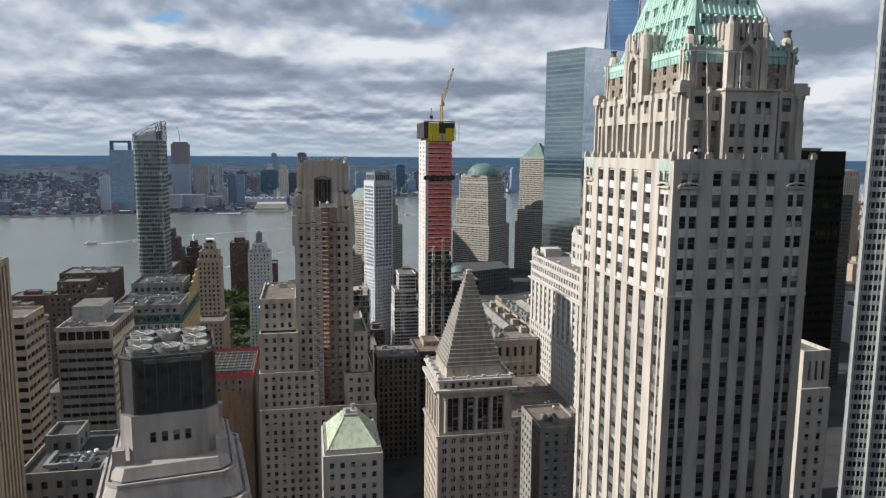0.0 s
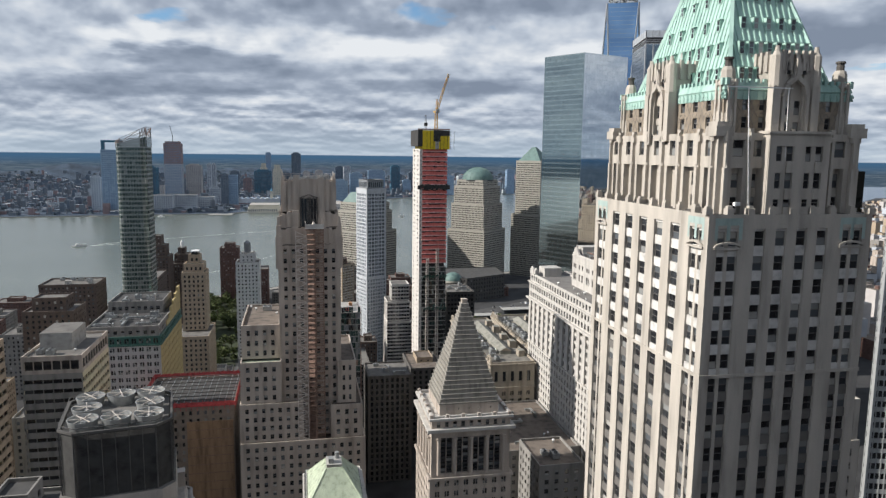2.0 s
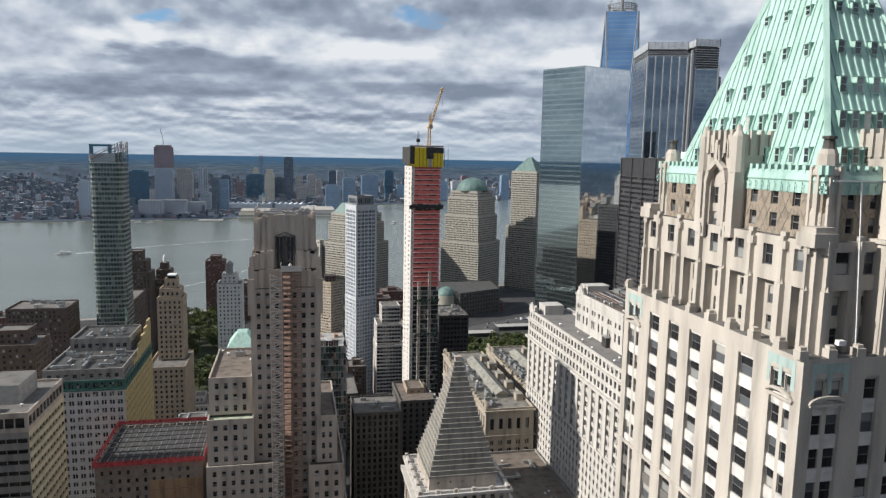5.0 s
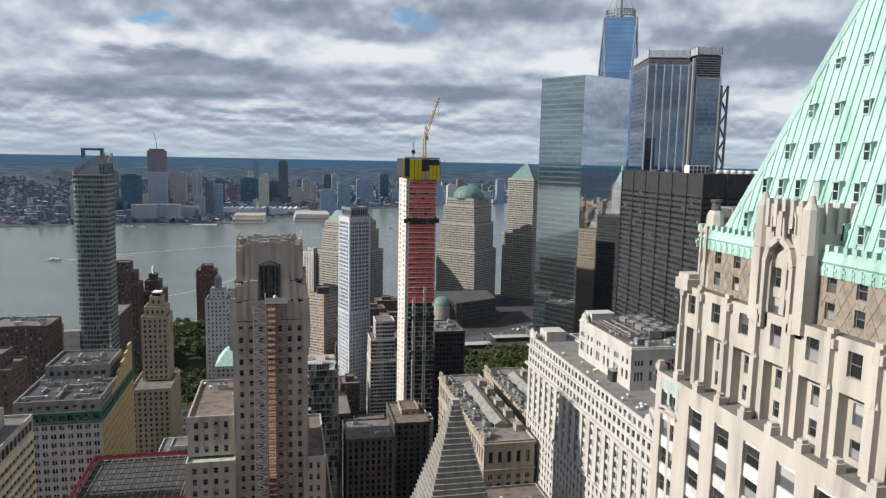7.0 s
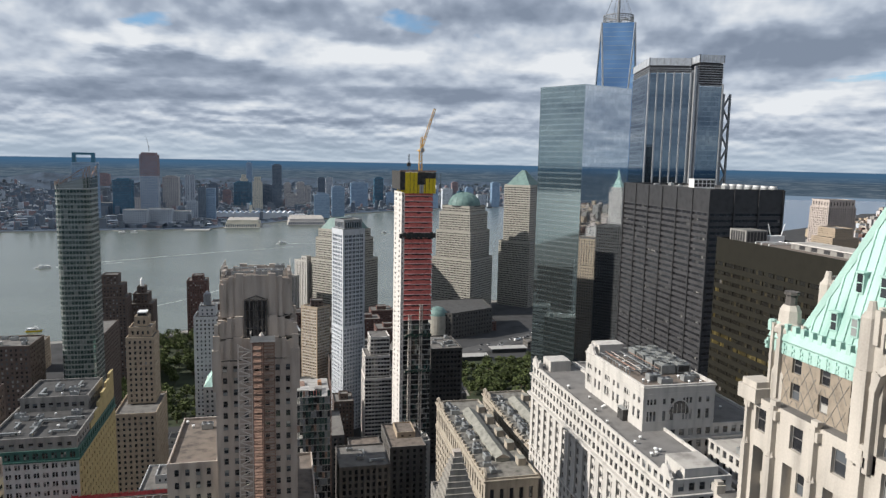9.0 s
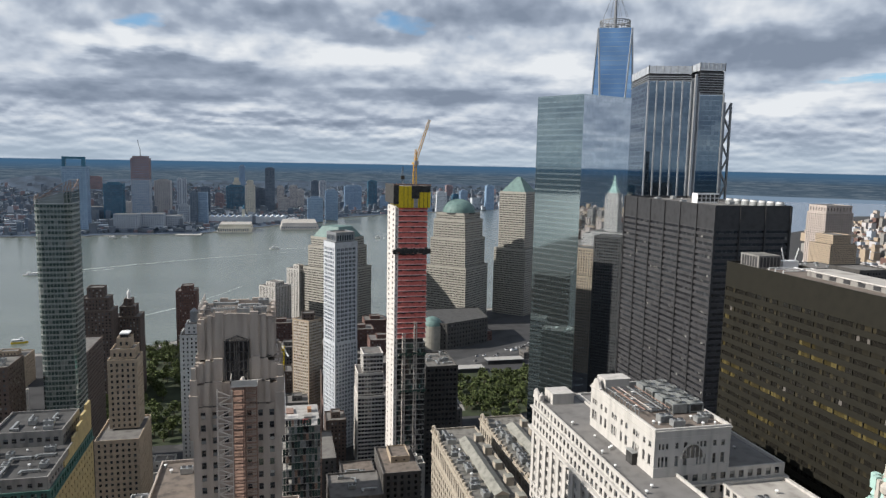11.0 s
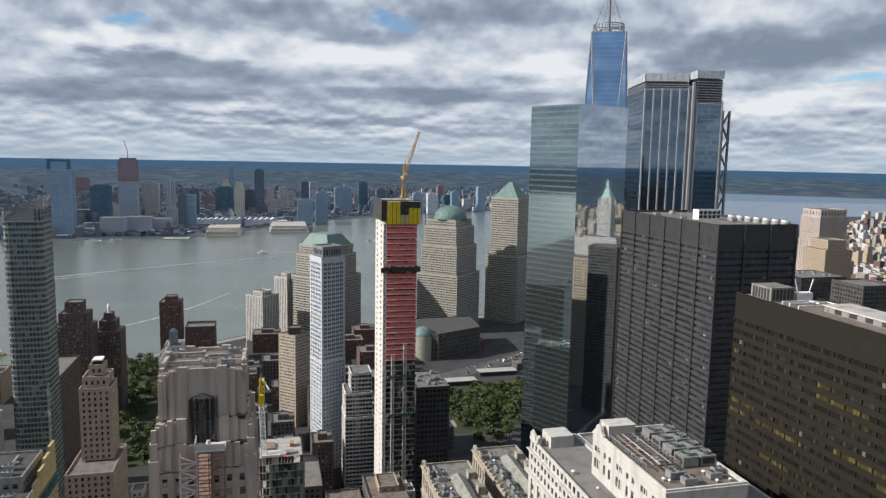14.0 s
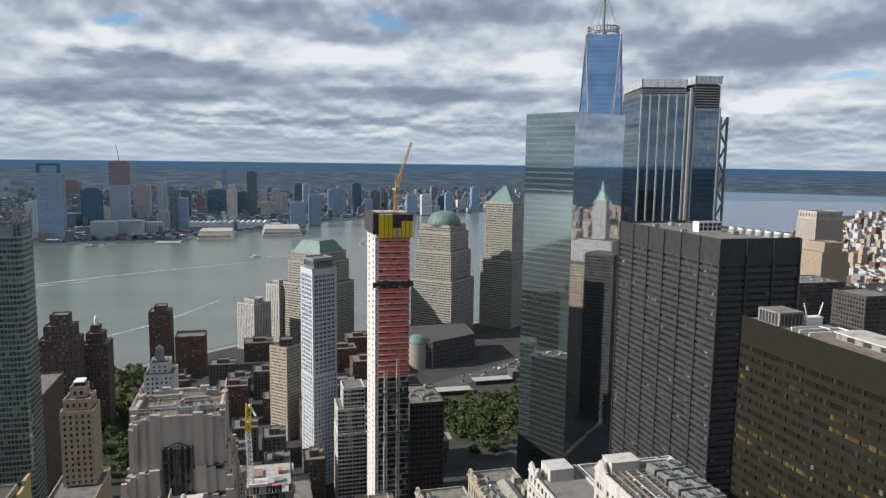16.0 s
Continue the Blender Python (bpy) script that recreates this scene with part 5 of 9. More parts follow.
def bronze_tower():
    """The dark slab with bronze windows in bands of four."""
    x0, x1, y0, y1, z1 = 200.0, 223.5, 262.0, 356.0, 209.5
    th = thing("bronze_tower", "dark bronze glass office slab", "skyscraper", at=(x0, y0, 3))
    wall, panes = Shape(), []
    s = Style(DARK_BRONZE, PANE_BRONZE, bay=6.4, floor=3.9, win=0.94, high=0.46, deep=0.35, margin=0.4, top=9.5)
    prism(wall, panes, rect(0, x1 - x0, 0, y1 - y0), 0, z1 - 3, s, roof=ROOF_BROWN, parapet=0.9)
    # some storeys' yellow gleam is painted as amber panes, one row under the top has pale ones
    dark, amber = [], []
    cut = []
    for c, u, w, h in panes:
        for j in range(4):
            o = (j + 0.5) / 4 * w - w / 2
            cut.append(((c[0] + u[0] * o, c[1] + u[1] * o, c[2]), u, w / 4 - 0.14, h))
    back = Shape()
    for c, u, w, h in panes:
        window_faces(back, (c[0] + u[1] * -0.05, c[1] + u[0] * 0.05, c[2]), u, w, h, DARK_BRONZE, False)
    part("mullions", back, th, kind="stuff")
    for w in cut:
        row = round((z1 - 3 - 9.5 - w[0][2]) / 3.9)
        run = noise.noise(Vector((w[0][0] * 0.03 + 7, w[0][1] * 0.035, row * 2.7)))
        (amber if (row in (8, 9) and run > -0.08) or (row in (3, 4, 6, 12) and run > 0.26) else dark).append(w)
    finish(th, wall, dark, pane=PANE_BRONZE, near=from_walk(-170, -120, 200), limit=280)
    g = Shape()
    for c, u, w, h in amber:
        window_faces(g, c, u, w, h, PANE_AMBER, False)
    part("blind_windows", g, th, "windows with a yellow gleam put into the pane colour", kind="stuff")
    c = Shape()
    c.box(2, 12, 77, 88, z1 - 3.8, z1 + 1.4, GREY_STONE, top=ROOF_GREEN)
    for k in range(6):
        c.box(2.6 + 1.55 * k, 3.7 + 1.55 * k, 76.9, 77.0, z1 - 3.2, z1 + 0.8, DARK_STEEL)
        c.box(1.9, 2.0, 78 + 1.6 * k, 79.1 + 1.6 * k, z1 - 3.2, z1 + 0.8, DARK_STEEL)
    part("plant_box", c, th, "grey louvred plant box")
    c = Shape()
    c.box(10, 21, 12, 60, z1 - 3.95, z1 - 1.9, GREY_STONE, top=ROOF_PALE)
    c.box(9.6, 21.4, 11.4, 60.6, z1 - 1.9, z1 - 1.5, PALE_CONCRETE, top=ROOF_PALE)
    for k in range(7):
        c.box(9.88, 9.98, 14 + 6.4 * k, 17 + 6.4 * k, z1 - 3.6, z1 - 2.2, DARK_STEEL)
    part("roof_house", c, th, "long flat pale roof house")
    for y, x1b in ((72.0, 14), (68.5, 19), (64.0, 21)):
        c = Shape()
        c.beam((3, y, z1 - 2.6), (x1b, y, z1 - 2.6), 0.17, WHITE_PAINT)
        c.beam((3, y, z1 - 3.8), (3, y, z1 - 2.6), 0.17, WHITE_PAINT)
        c.beam((x1b, y - 5, z1 - 2.6), (x1b, y, z1 - 2.6), 0.17, WHITE_PAINT)
        part("roof_pipe", c, th, "white roof pipe")
    c = Shape()
    c.box(14, 21, 78, 81, z1 - 3.95, z1 - 1.0, WHITE_PAINT)
    c.beam((15, 79, z1 - 1), (13.5, 79, z1 + 4.0), 0.14, WHITE_PAINT)
    c.beam((20, 79, z1 - 1), (21.5, 79, z1 + 4.0), 0.14, WHITE_PAINT)
    part("roof_davit", c, th, "white window-cleaning cradle with davits")


ROOF_GREEN = material("mossy_roof", (0.16, 0.152, 0.135), 0.9, vary=0.3, scale=0.35, dirt=(0.08, 0.078, 0.068))
RIDGE_GREEN = material("mossy_ridge", (0.235, 0.23, 0.20), 0.85, vary=0.2, scale=0.3, dirt=(0.13, 0.128, 0.11))
bronze_tower()


def mirror_tower():
    """Mirror-glass tower on a skewed outline."""
    pts = [(241.6, 598.1), (290.0, 617.0), (268.0, 656.0), (219.8, 637.0)]
    th = thing("mirror_tower", "mirror glass skyscraper reflecting clouds", "skyscraper", at=(*pts[0], 3))
    bx, by = pts[0]
    poly = [(x - bx, y - by) for x, y in pts]
    wall, panes = Shape(), []
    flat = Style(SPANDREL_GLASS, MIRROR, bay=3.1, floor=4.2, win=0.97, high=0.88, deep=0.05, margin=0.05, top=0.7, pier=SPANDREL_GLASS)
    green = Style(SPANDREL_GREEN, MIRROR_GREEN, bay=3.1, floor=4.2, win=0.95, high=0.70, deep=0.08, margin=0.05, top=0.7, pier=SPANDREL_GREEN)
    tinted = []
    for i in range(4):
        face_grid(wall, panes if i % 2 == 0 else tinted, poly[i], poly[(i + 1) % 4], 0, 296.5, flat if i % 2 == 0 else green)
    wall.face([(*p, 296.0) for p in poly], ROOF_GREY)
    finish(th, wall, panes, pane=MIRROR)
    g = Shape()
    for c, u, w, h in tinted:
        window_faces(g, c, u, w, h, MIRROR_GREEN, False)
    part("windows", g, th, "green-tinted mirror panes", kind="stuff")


mirror_tower()


def tapering_tower():
    """The tallest tower: a square turned into a smaller square set corner-wise, under a ring and a mast."""
    cx, cy, h0, h1 = 466.0, 1010.0, 60.0, 424.0
    ang = radians(-25)
    th = thing("tapering_tower", "tallest blue glass tower with ring and mast", "skyscraper", at=(cx, cy, 3))
    base = [(41 * math.cos(ang + math.pi / 2 * i), 41 * math.sin(ang + math.pi / 2 * i)) for i in range(4)]
    top = [(31 * math.cos(ang + math.pi / 4 + math.pi / 2 * i), 31 * math.sin(ang + math.pi / 4 + math.pi / 2 * i)) for i in range(4)]
    s = Shape()
    for i in range(4):
        k = (i + 1) % 4
        s.face([(*base[i], 0), (*base[k], 0), (*base[k], h0), (*base[i], h0)], MIRROR_BLUE)

    def strip(a0, a1, b0, b1, n, za, zb):
        s = Shape()
        for r in range(n):
            f0, f1 = r / n, (r + 0.93) / n
            q = [Vector((*a0, za)).lerp(Vector((*b0, zb)), f0), Vector((*a1, za)).lerp(Vector((*b1, zb)), f0), Vector((*a1, za)).lerp(Vector((*b1, zb)), f1), Vector((*a0, za)).lerp(Vector((*b0, zb)), f1)]
            s.face([tuple(p) for p in q], MIRROR_BLUE)
            q2 = [q[3], q[2], Vector((*a1, za)).lerp(Vector((*b1, zb)), (r + 1) / n), Vector((*a0, za)).lerp(Vector((*b0, zb)), (r + 1) / n)]
            s.face([tuple(p) for p in q2], SPANDREL_GLASS)
        part("glass_facet", s, th)

    for i in range(4):
        k = (i + 1) % 4
        t0 = top[i]
        strip(base[i], base[k], t0, t0, 60, h0, h1)
        strip(base[k], base[k], t0, top[k], 60, h0, h1)
        s.beam((*base[i], h0), (*top[i], h1), 0.9, ALUMINIUM)
        s.beam((*base[k], h0), (*top[i], h1), 0.9, ALUMINIUM)
    s.face([(*p, h1) for p in top], ROOF_GREY)
    part("glass_shaft", s, th)
    r = Shape()
    for k in range(4):
        z = h1 + 4 + 2.6 * k
        for i in range(28):
            a, b = 2 * math.pi * i / 28, 2 * math.pi * (i + 1) / 28
            r.beam((20 * math.cos(a), 20 * math.sin(a), z), (20 * math.cos(b), 20 * math.sin(b), z), 0.6 if k in (0, 3) else 0.35, STEEL_GREY)
    for i in range(28):
        a = 2 * math.pi * i / 28
        r.beam((20 * math.cos(a), 20 * math.sin(a), h1 + 4), (20 * math.cos(a), 20 * math.sin(a), h1 + 12), 0.35, STEEL_GREY)
        if i % 4 == 0:
            r.beam((20 * math.cos(a), 20 * math.sin(a), h1 + 4), (5 * math.cos(a), 5 * math.sin(a), h1), 0.4, STEEL_GREY)
    part("crown_ring", r, th, "dark steel antenna ring")
    mst = Shape()
    mst.drum(0, 0, h1, h1 + 22, 2.6, 2.0, STEEL_GREY, 10)
    mst.drum(0, 0, h1 + 22, h1 + 120, 2.0, 0.4, STEEL_GREY, 10)
    for i in range(8):
        a = 2 * math.pi * i / 8
        mst.beam((19 * math.cos(a), 19 * math.sin(a), h1 + 12), (0, 0, h1 + 60), 0.12, STEEL_GREY)
    part("mast", mst, th, "grey steel mast with stays")


tapering_tower()


def braced_tower():
    """Grey glass tower of two shifted halves with upright steel ribs and a braced side."""
    th = thing("ribbed_tower", "grey glass tower with upright steel ribs", "skyscraper", at=(330, 668, 3))
    bx, by = 330.0, 668.0
    a = [(x - bx, y - by) for x, y in ((333.5, 671), (368, 660), (392, 716), (351, 735))]
    b = [(x - bx, y - by) for x, y in ((374.5, 657.5), (397, 655), (411, 700), (388, 715))]
    wall, panes = Shape(), []
    s = Style(SPANDREL_GLASS, MIRROR_GREY, bay=3.0, floor=4.3, win=0.95, high=0.80, deep=0.08, margin=0.1, top=0.5, pier=MIRROR_GREY, spandrel=SPANDREL_SMOKE)
    prism(wall, panes, a, 0, 317, s)
    prism(wall, panes, b, 0, 306, s)
    link_wall = [(38.0, -8.0), (44.5, -10.5), (58, 46), (56.5, 46)]
    for i in range(4):
        p, q = link_wall[i], link_wall[(i + 1) % 4]
        wall.face([(*p, 0), (*q, 0), (*q, 320), (*p, 320)], STEEL_GREY)
    finish(th, wall, panes, pane=MIRROR_GREY)
    for poly, cnt in ((a, 5), (b, 1)):
        p, q = Vector(poly[0]), Vector(poly[1])
        for j in range(cnt + 1):
            m = p.lerp(q, j / max(1, cnt))
            r = Shape()
            r.box(m.x - 0.55, m.x + 0.55, m.y - 0.8, m.y + 0.4, 0, 318 if cnt == 5 else 308, ALUMINIUM)
            part("rib", r, th, "bright steel rib")
    r = Shape()
    r.box(40.0, 41.9, -11.5, -9.5, 0, 323, ALUMINIUM)
    part("corner_mast", r, th, "pale round-edged corner mast")
    # plant storeys: dark louvres below an open metal screen
    for poly, z0, z1, nl in ((a, 317, 330, 3), (b, 306, 333, 9)):
        inner, outer = inset(poly, 0.6), inset(poly, -0.05)
        c = Shape()
        for i in range(4):
            k = (i + 1) % 4
            c.face([(*inner[i], z0 - 0.5), (*inner[k], z0 - 0.5), (*inner[k], z1 - 7), (*inner[i], z1 - 7)], DARK_STEEL)
            c.face([(*outer[i], z1 - 6.5), (*outer[k], z1 - 6.5), (*outer[k], z1), (*outer[i], z1)], SCREEN)
        c.face([(*p, z1 - 6) for p in inner], ROOF_GREY)
        part("plant_screen", c, th, "brushed metal plant screen")
        for j in range(nl):
            z = z0 + 0.8 + (z1 - 8 - z0) * j / nl
            l = Shape()
            for i in range(4):
                l.beam((*outer[i], z), (*outer[(i + 1) % 4], z), 0.24, ALUMINIUM)
            part("louvre", l, th)
        for i in range(4):
            p, q = Vector(outer[i]), Vector(outer[(i + 1) % 4])
            for j in range(7):
                l = Shape()
                m = p.lerp(q, j / 6)
                l.beam((*m, z1 - 6.5), (*m, z1 + 0.4), 0.22, ALUMINIUM)
                part("screen_post", l, th)
    ex, ey = 76.0, -2.0
    for k in range(24):
        z0, z1 = 10 + k * 12.1, 10 + (k + 1) * 12.1
        s0, s1 = (0, 6.5) if k % 2 else (6.5, 0)
        c = Shape()
        c.beam((ex + s0, ey, z0), (ex + s1, ey, z1), 0.65, STEEL_GREY)
        part("brace", c, th, "slanting steel brace")
    for o in (0, 6.5):
        c = Shape()
        c.box(ex + o - 0.8, ex + o + 0.8, ey - 0.8, ey + 0.8, 0, 301, STEEL_GREY)
        part("brace_post", c, th)
    c = Shape()
    c.box(ex + 0.7, ex + 6.0, ey + 8, ey + 30, 0, 298, PANE_DARK)
    part("rear_bay", c, th, "dark recessed bay behind the bracing")


SCREEN = material("brushed_screen", (0.55, 0.57, 0.59), 0.45, metal=0.5, vary=0.12, scale=0.4)
braced_tower()


SITE_PINK = material("dusty_pink_slab", (0.66, 0.42, 0.39), 0.85, vary=0.15, scale=0.6)


def site_tower():
    """Slender tower under construction with red netting, cocoon and crane."""
    x0, x1, y0, y1 = 95.2, 117.0, 565.0, 599.0
    th = thing("unfinished_tower", "slender concrete tower under construction with red netting", "skyscraper", at=(x0, y0, 3))
    W, D = x1 - x0, y1 - y0
    wall, panes = Shape(), []
    # white party wall with a column of small windows on the lit side
    sf = Style(PALE_CONCRETE, PANE_DARK, bay=17.0, floor=3.65, win=0.26, high=0.5, deep=0.5, margin=0.2, top=0.3)
    zt = 217.0 - 3
    core = rect(0, 2.2, 0, D)
    prism(wall, panes, core, 0, zt, sf)
    finish(th, wall, panes, pane=PANE_DARK)
    fl = Shape()
    k = 0
    while k * 3.65 < zt - 1:
        z = k * 3.65
        red = z > 121
        sb = Shape()
        sb.box(2.2, W + (0.5 if red else 0), -0.5 if red else 0.0, D, z, z + 0.55, SITE_PINK if red else CONCRETE)
        part("floor_slab", sb, th)
        if red:
            # netting hung between the slabs, sagging inwards a little and uneven
            for i in range(7):
                a0, a1 = 2.2 + (W - 2.2) * i / 7, 2.2 + (W - 2.2) * (i + 1) / 7
                dz = 0.3 + 0.8 * random.random()
                fl.face([(a0, -0.1, z + 0.35), (a1, -0.1, z + 0.35), (a1, 0.15, z + 3.65 - dz), (a0, 0.15, z + 3.65 - dz)], SITE_RED)
                b0, b1 = D * i / 7, D * (i + 1) / 7
                fl.face([(W + 0.1, b0, z + 0.35), (W + 0.1, b1, z + 0.35), (W - 0.15, b1, z + 3.65 - dz), (W - 0.15, b0, z + 3.65 - dz)], SITE_RED)
            # near-black sheet paints the shade inside the storey
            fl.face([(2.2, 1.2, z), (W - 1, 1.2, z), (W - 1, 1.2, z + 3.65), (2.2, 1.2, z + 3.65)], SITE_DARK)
        k += 1
    part("netting", fl, th, "dusty red safety netting", kind="stuff")
    gl = Shape()
    for k in range(33):
        for i in range(14):
            pick = random.choice([PANE_GREEN, PANE_DARK, PANE_DARK, MIRROR_GREY, GREY_STONE, SITE_DARK])
            if random.random() < 0.2:
                continue
            a0, a1 = 2.3 + (W - 2.3) * i / 14, 2.3 + (W - 2.3) * (i + 0.9) / 14
            gl.face([(a0, 0.05, k * 3.65 + 0.4), (a1, 0.05, k * 3.65 + 0.4), (a1, 0.05, k * 3.65 + 3.6), (a0, 0.05, k * 3.65 + 3.6)], pick)
            b0, b1 = D * i / 14, D * (i + 0.9) / 14
            gl.face([(W - 0.05, b0, k * 3.65 + 0.4), (W - 0.05, b1, k * 3.65 + 0.4), (W - 0.05, b1, k * 3.65 + 3.6), (W - 0.05, b0, k * 3.65 + 3.6)], pick)
    for k in range(2):
        hm = Shape()
        lattice(hm, (6.5 + 8 * k, -1.6, 0), (6.5 + 8 * k, -1.6, 128 + 8 * k), 1.0, 42, SCAFFOLD)
        part("hoist_mast", hm, th, "galvanised hoist mast")
    for z in (112.0, 86.0):
        fan = Shape()
        for k in range(6):
            x = 3.0 + (W - 3.0) * k / 6
            fan.face([(x, -0.2, z), (x + W / 7, -0.2, z), (x + W / 7 + 0.4, -4.2, z + 3.0), (x + 0.4, -4.2, z + 3.0 + 0.4 * (k % 2))], DARK_TEAL)
            fan.beam((x, -0.2, z), (x + 0.4, -4.2, z + 3.0), 0.09, SCAFFOLD)
        part("catch_fan", fan, th, "greenish slanting catch-net fan")
    part("glass_front", gl, th, "grey glass lower storeys", kind="stuff")
    # the core's near-black colour stands in for indoor shade
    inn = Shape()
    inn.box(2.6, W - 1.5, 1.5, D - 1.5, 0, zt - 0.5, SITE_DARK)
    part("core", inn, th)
    cc = Shape()
    z0, z1 = zt - 0.3, zt + 14.5
    a = 1.6
    cc.box(-a, 2.0, -a, D + a, z0 + 2.2, z1, SITE_DARK)
    cc.box(2.0, W + a, -a, D + a, z0, z1 - 0.4, SITE_YELLOW, top=CONCRETE)
    cc.box(10.5, W - 6, -a - 0.12, -a, z0 + 6, z1 - 0.2, SITE_DARK)
    cc.box(12, W - 7, -a - 0.2, -a, z0, z0 + 6, CONCRETE)
    cc.box(W - 6, W + a + 0.05, -a - 0.1, -a, z1 - 4.5, z1 - 0.3, SITE_DARK)
    for i in range(9):
        x = 5.4 + (W + a - 2.0) * i / 8
        cc.box(x - 0.12, x + 0.12, -a - 0.2, -a, z0, z1 - 0.3, SITE_DARK)
    for i in range(14):
        x = -a + (W + 2 * a) * i / 13
        cc.beam((x, -a, z1), (x, -a, z1 + 1.2 + 0.8 * random.random()), 0.08, ORANGE)
    cc.box(-a, W + a, -a, -a + 0.2, z1 - 0.1, z1 + 0.9, RUST)
    part("climbing_cocoon", cc, th, "yellow and black climbing formwork screens")
    bl = Shape()
    for i in range(26):
        t = i / 26
        x = -1.5 + (W + 3) * t
        bl.box(x, x + 1.6, -1.3 - random.random(), 0.2, 185 + 2.2 * random.random() - 3, 190 - 2.0 * random.random() - 3, SITE_DARK)
    part("debris_net", bl, th, "sagging dark debris net")
    cr = thing("tower_crane", "yellow luffing tower crane on the unfinished tower", "crane", at=(x0 + 15, y0 + 12, z1 + 3))
    t = Shape()
    lattice(t, (0, 0, -0.4), (0, 0, 14), 1.1, 5, CRANE_YELLOW)
    part("mast", t, cr)
    t = Shape()
    t.box(-1.8, 1.8, -5, 2, 14, 15.2, CRANE_YELLOW)
    t.box(0.8, 2.4, 0.2, 2.2, 15.2, 17.4, WHITE_PAINT)
    t.box(-1.3, 1.3, -6.6, -4.2, 13.4, 16.2, CONCRETE)
    lattice(t, (0, -1.5, 15), (0, -3.5, 24), 0.7, 4, CRANE_YELLOW)
    part("machine_deck", t, cr)
    t = Shape()
    tip = (9.5, -1, 44)
    lattice(t, (0.6, 1.2, 15.2), tip, 0.7, 14, CRANE_YELLOW)
    part("jib", t, cr)
    t = Shape()
    t.beam((0, -3.5, 24), tip, 0.06, STEEL_GREY)
    t.beam(tip, (tip[0], tip[1], 30), 0.05, STEEL_GREY)
    part("cable", t, cr)
    h = thing("site_hoist", "dark hoist mast on the unfinished tower", "hoist", at=(x0 + 7, y0 + 14, z1 + 3))
    t = Shape()
    lattice(t, (0, 0, -0.4), (0, 0, 12), 0.5, 5, STEEL_GREY)
    t.box(-1.2, 1.2, -1.2, 1.2, 3.5, 6.0, SITE_DARK)
    part("mast", t, h)


def lattice(s, a, b, r, n, mt):
    """A square truss from a to b."""
    a, b = Vector(a), Vector(b)
    d = (b - a).normalized()
    u = d.cross(Vector((0, 1, 0.13))).normalized() * r
    v = d.cross(u).normalized() * r
    cs = [u + v, u - v, -u - v, -u + v]
    for c in cs:
        s.beam(a + c, b + c * 0.8, r * 0.16, mt)
    for i in range(n):
        p0, p1 = a.lerp(b, i / n), a.lerp(b, (i + 1) / n)
        for k in range(4):
            s.beam(p0 + cs[k], p1 + cs[(k + 1) % 4], r * 0.09, mt)
            s.beam(p0 + cs[k], p0 + cs[(k + 1) % 4], r * 0.09, mt)


site_tower()


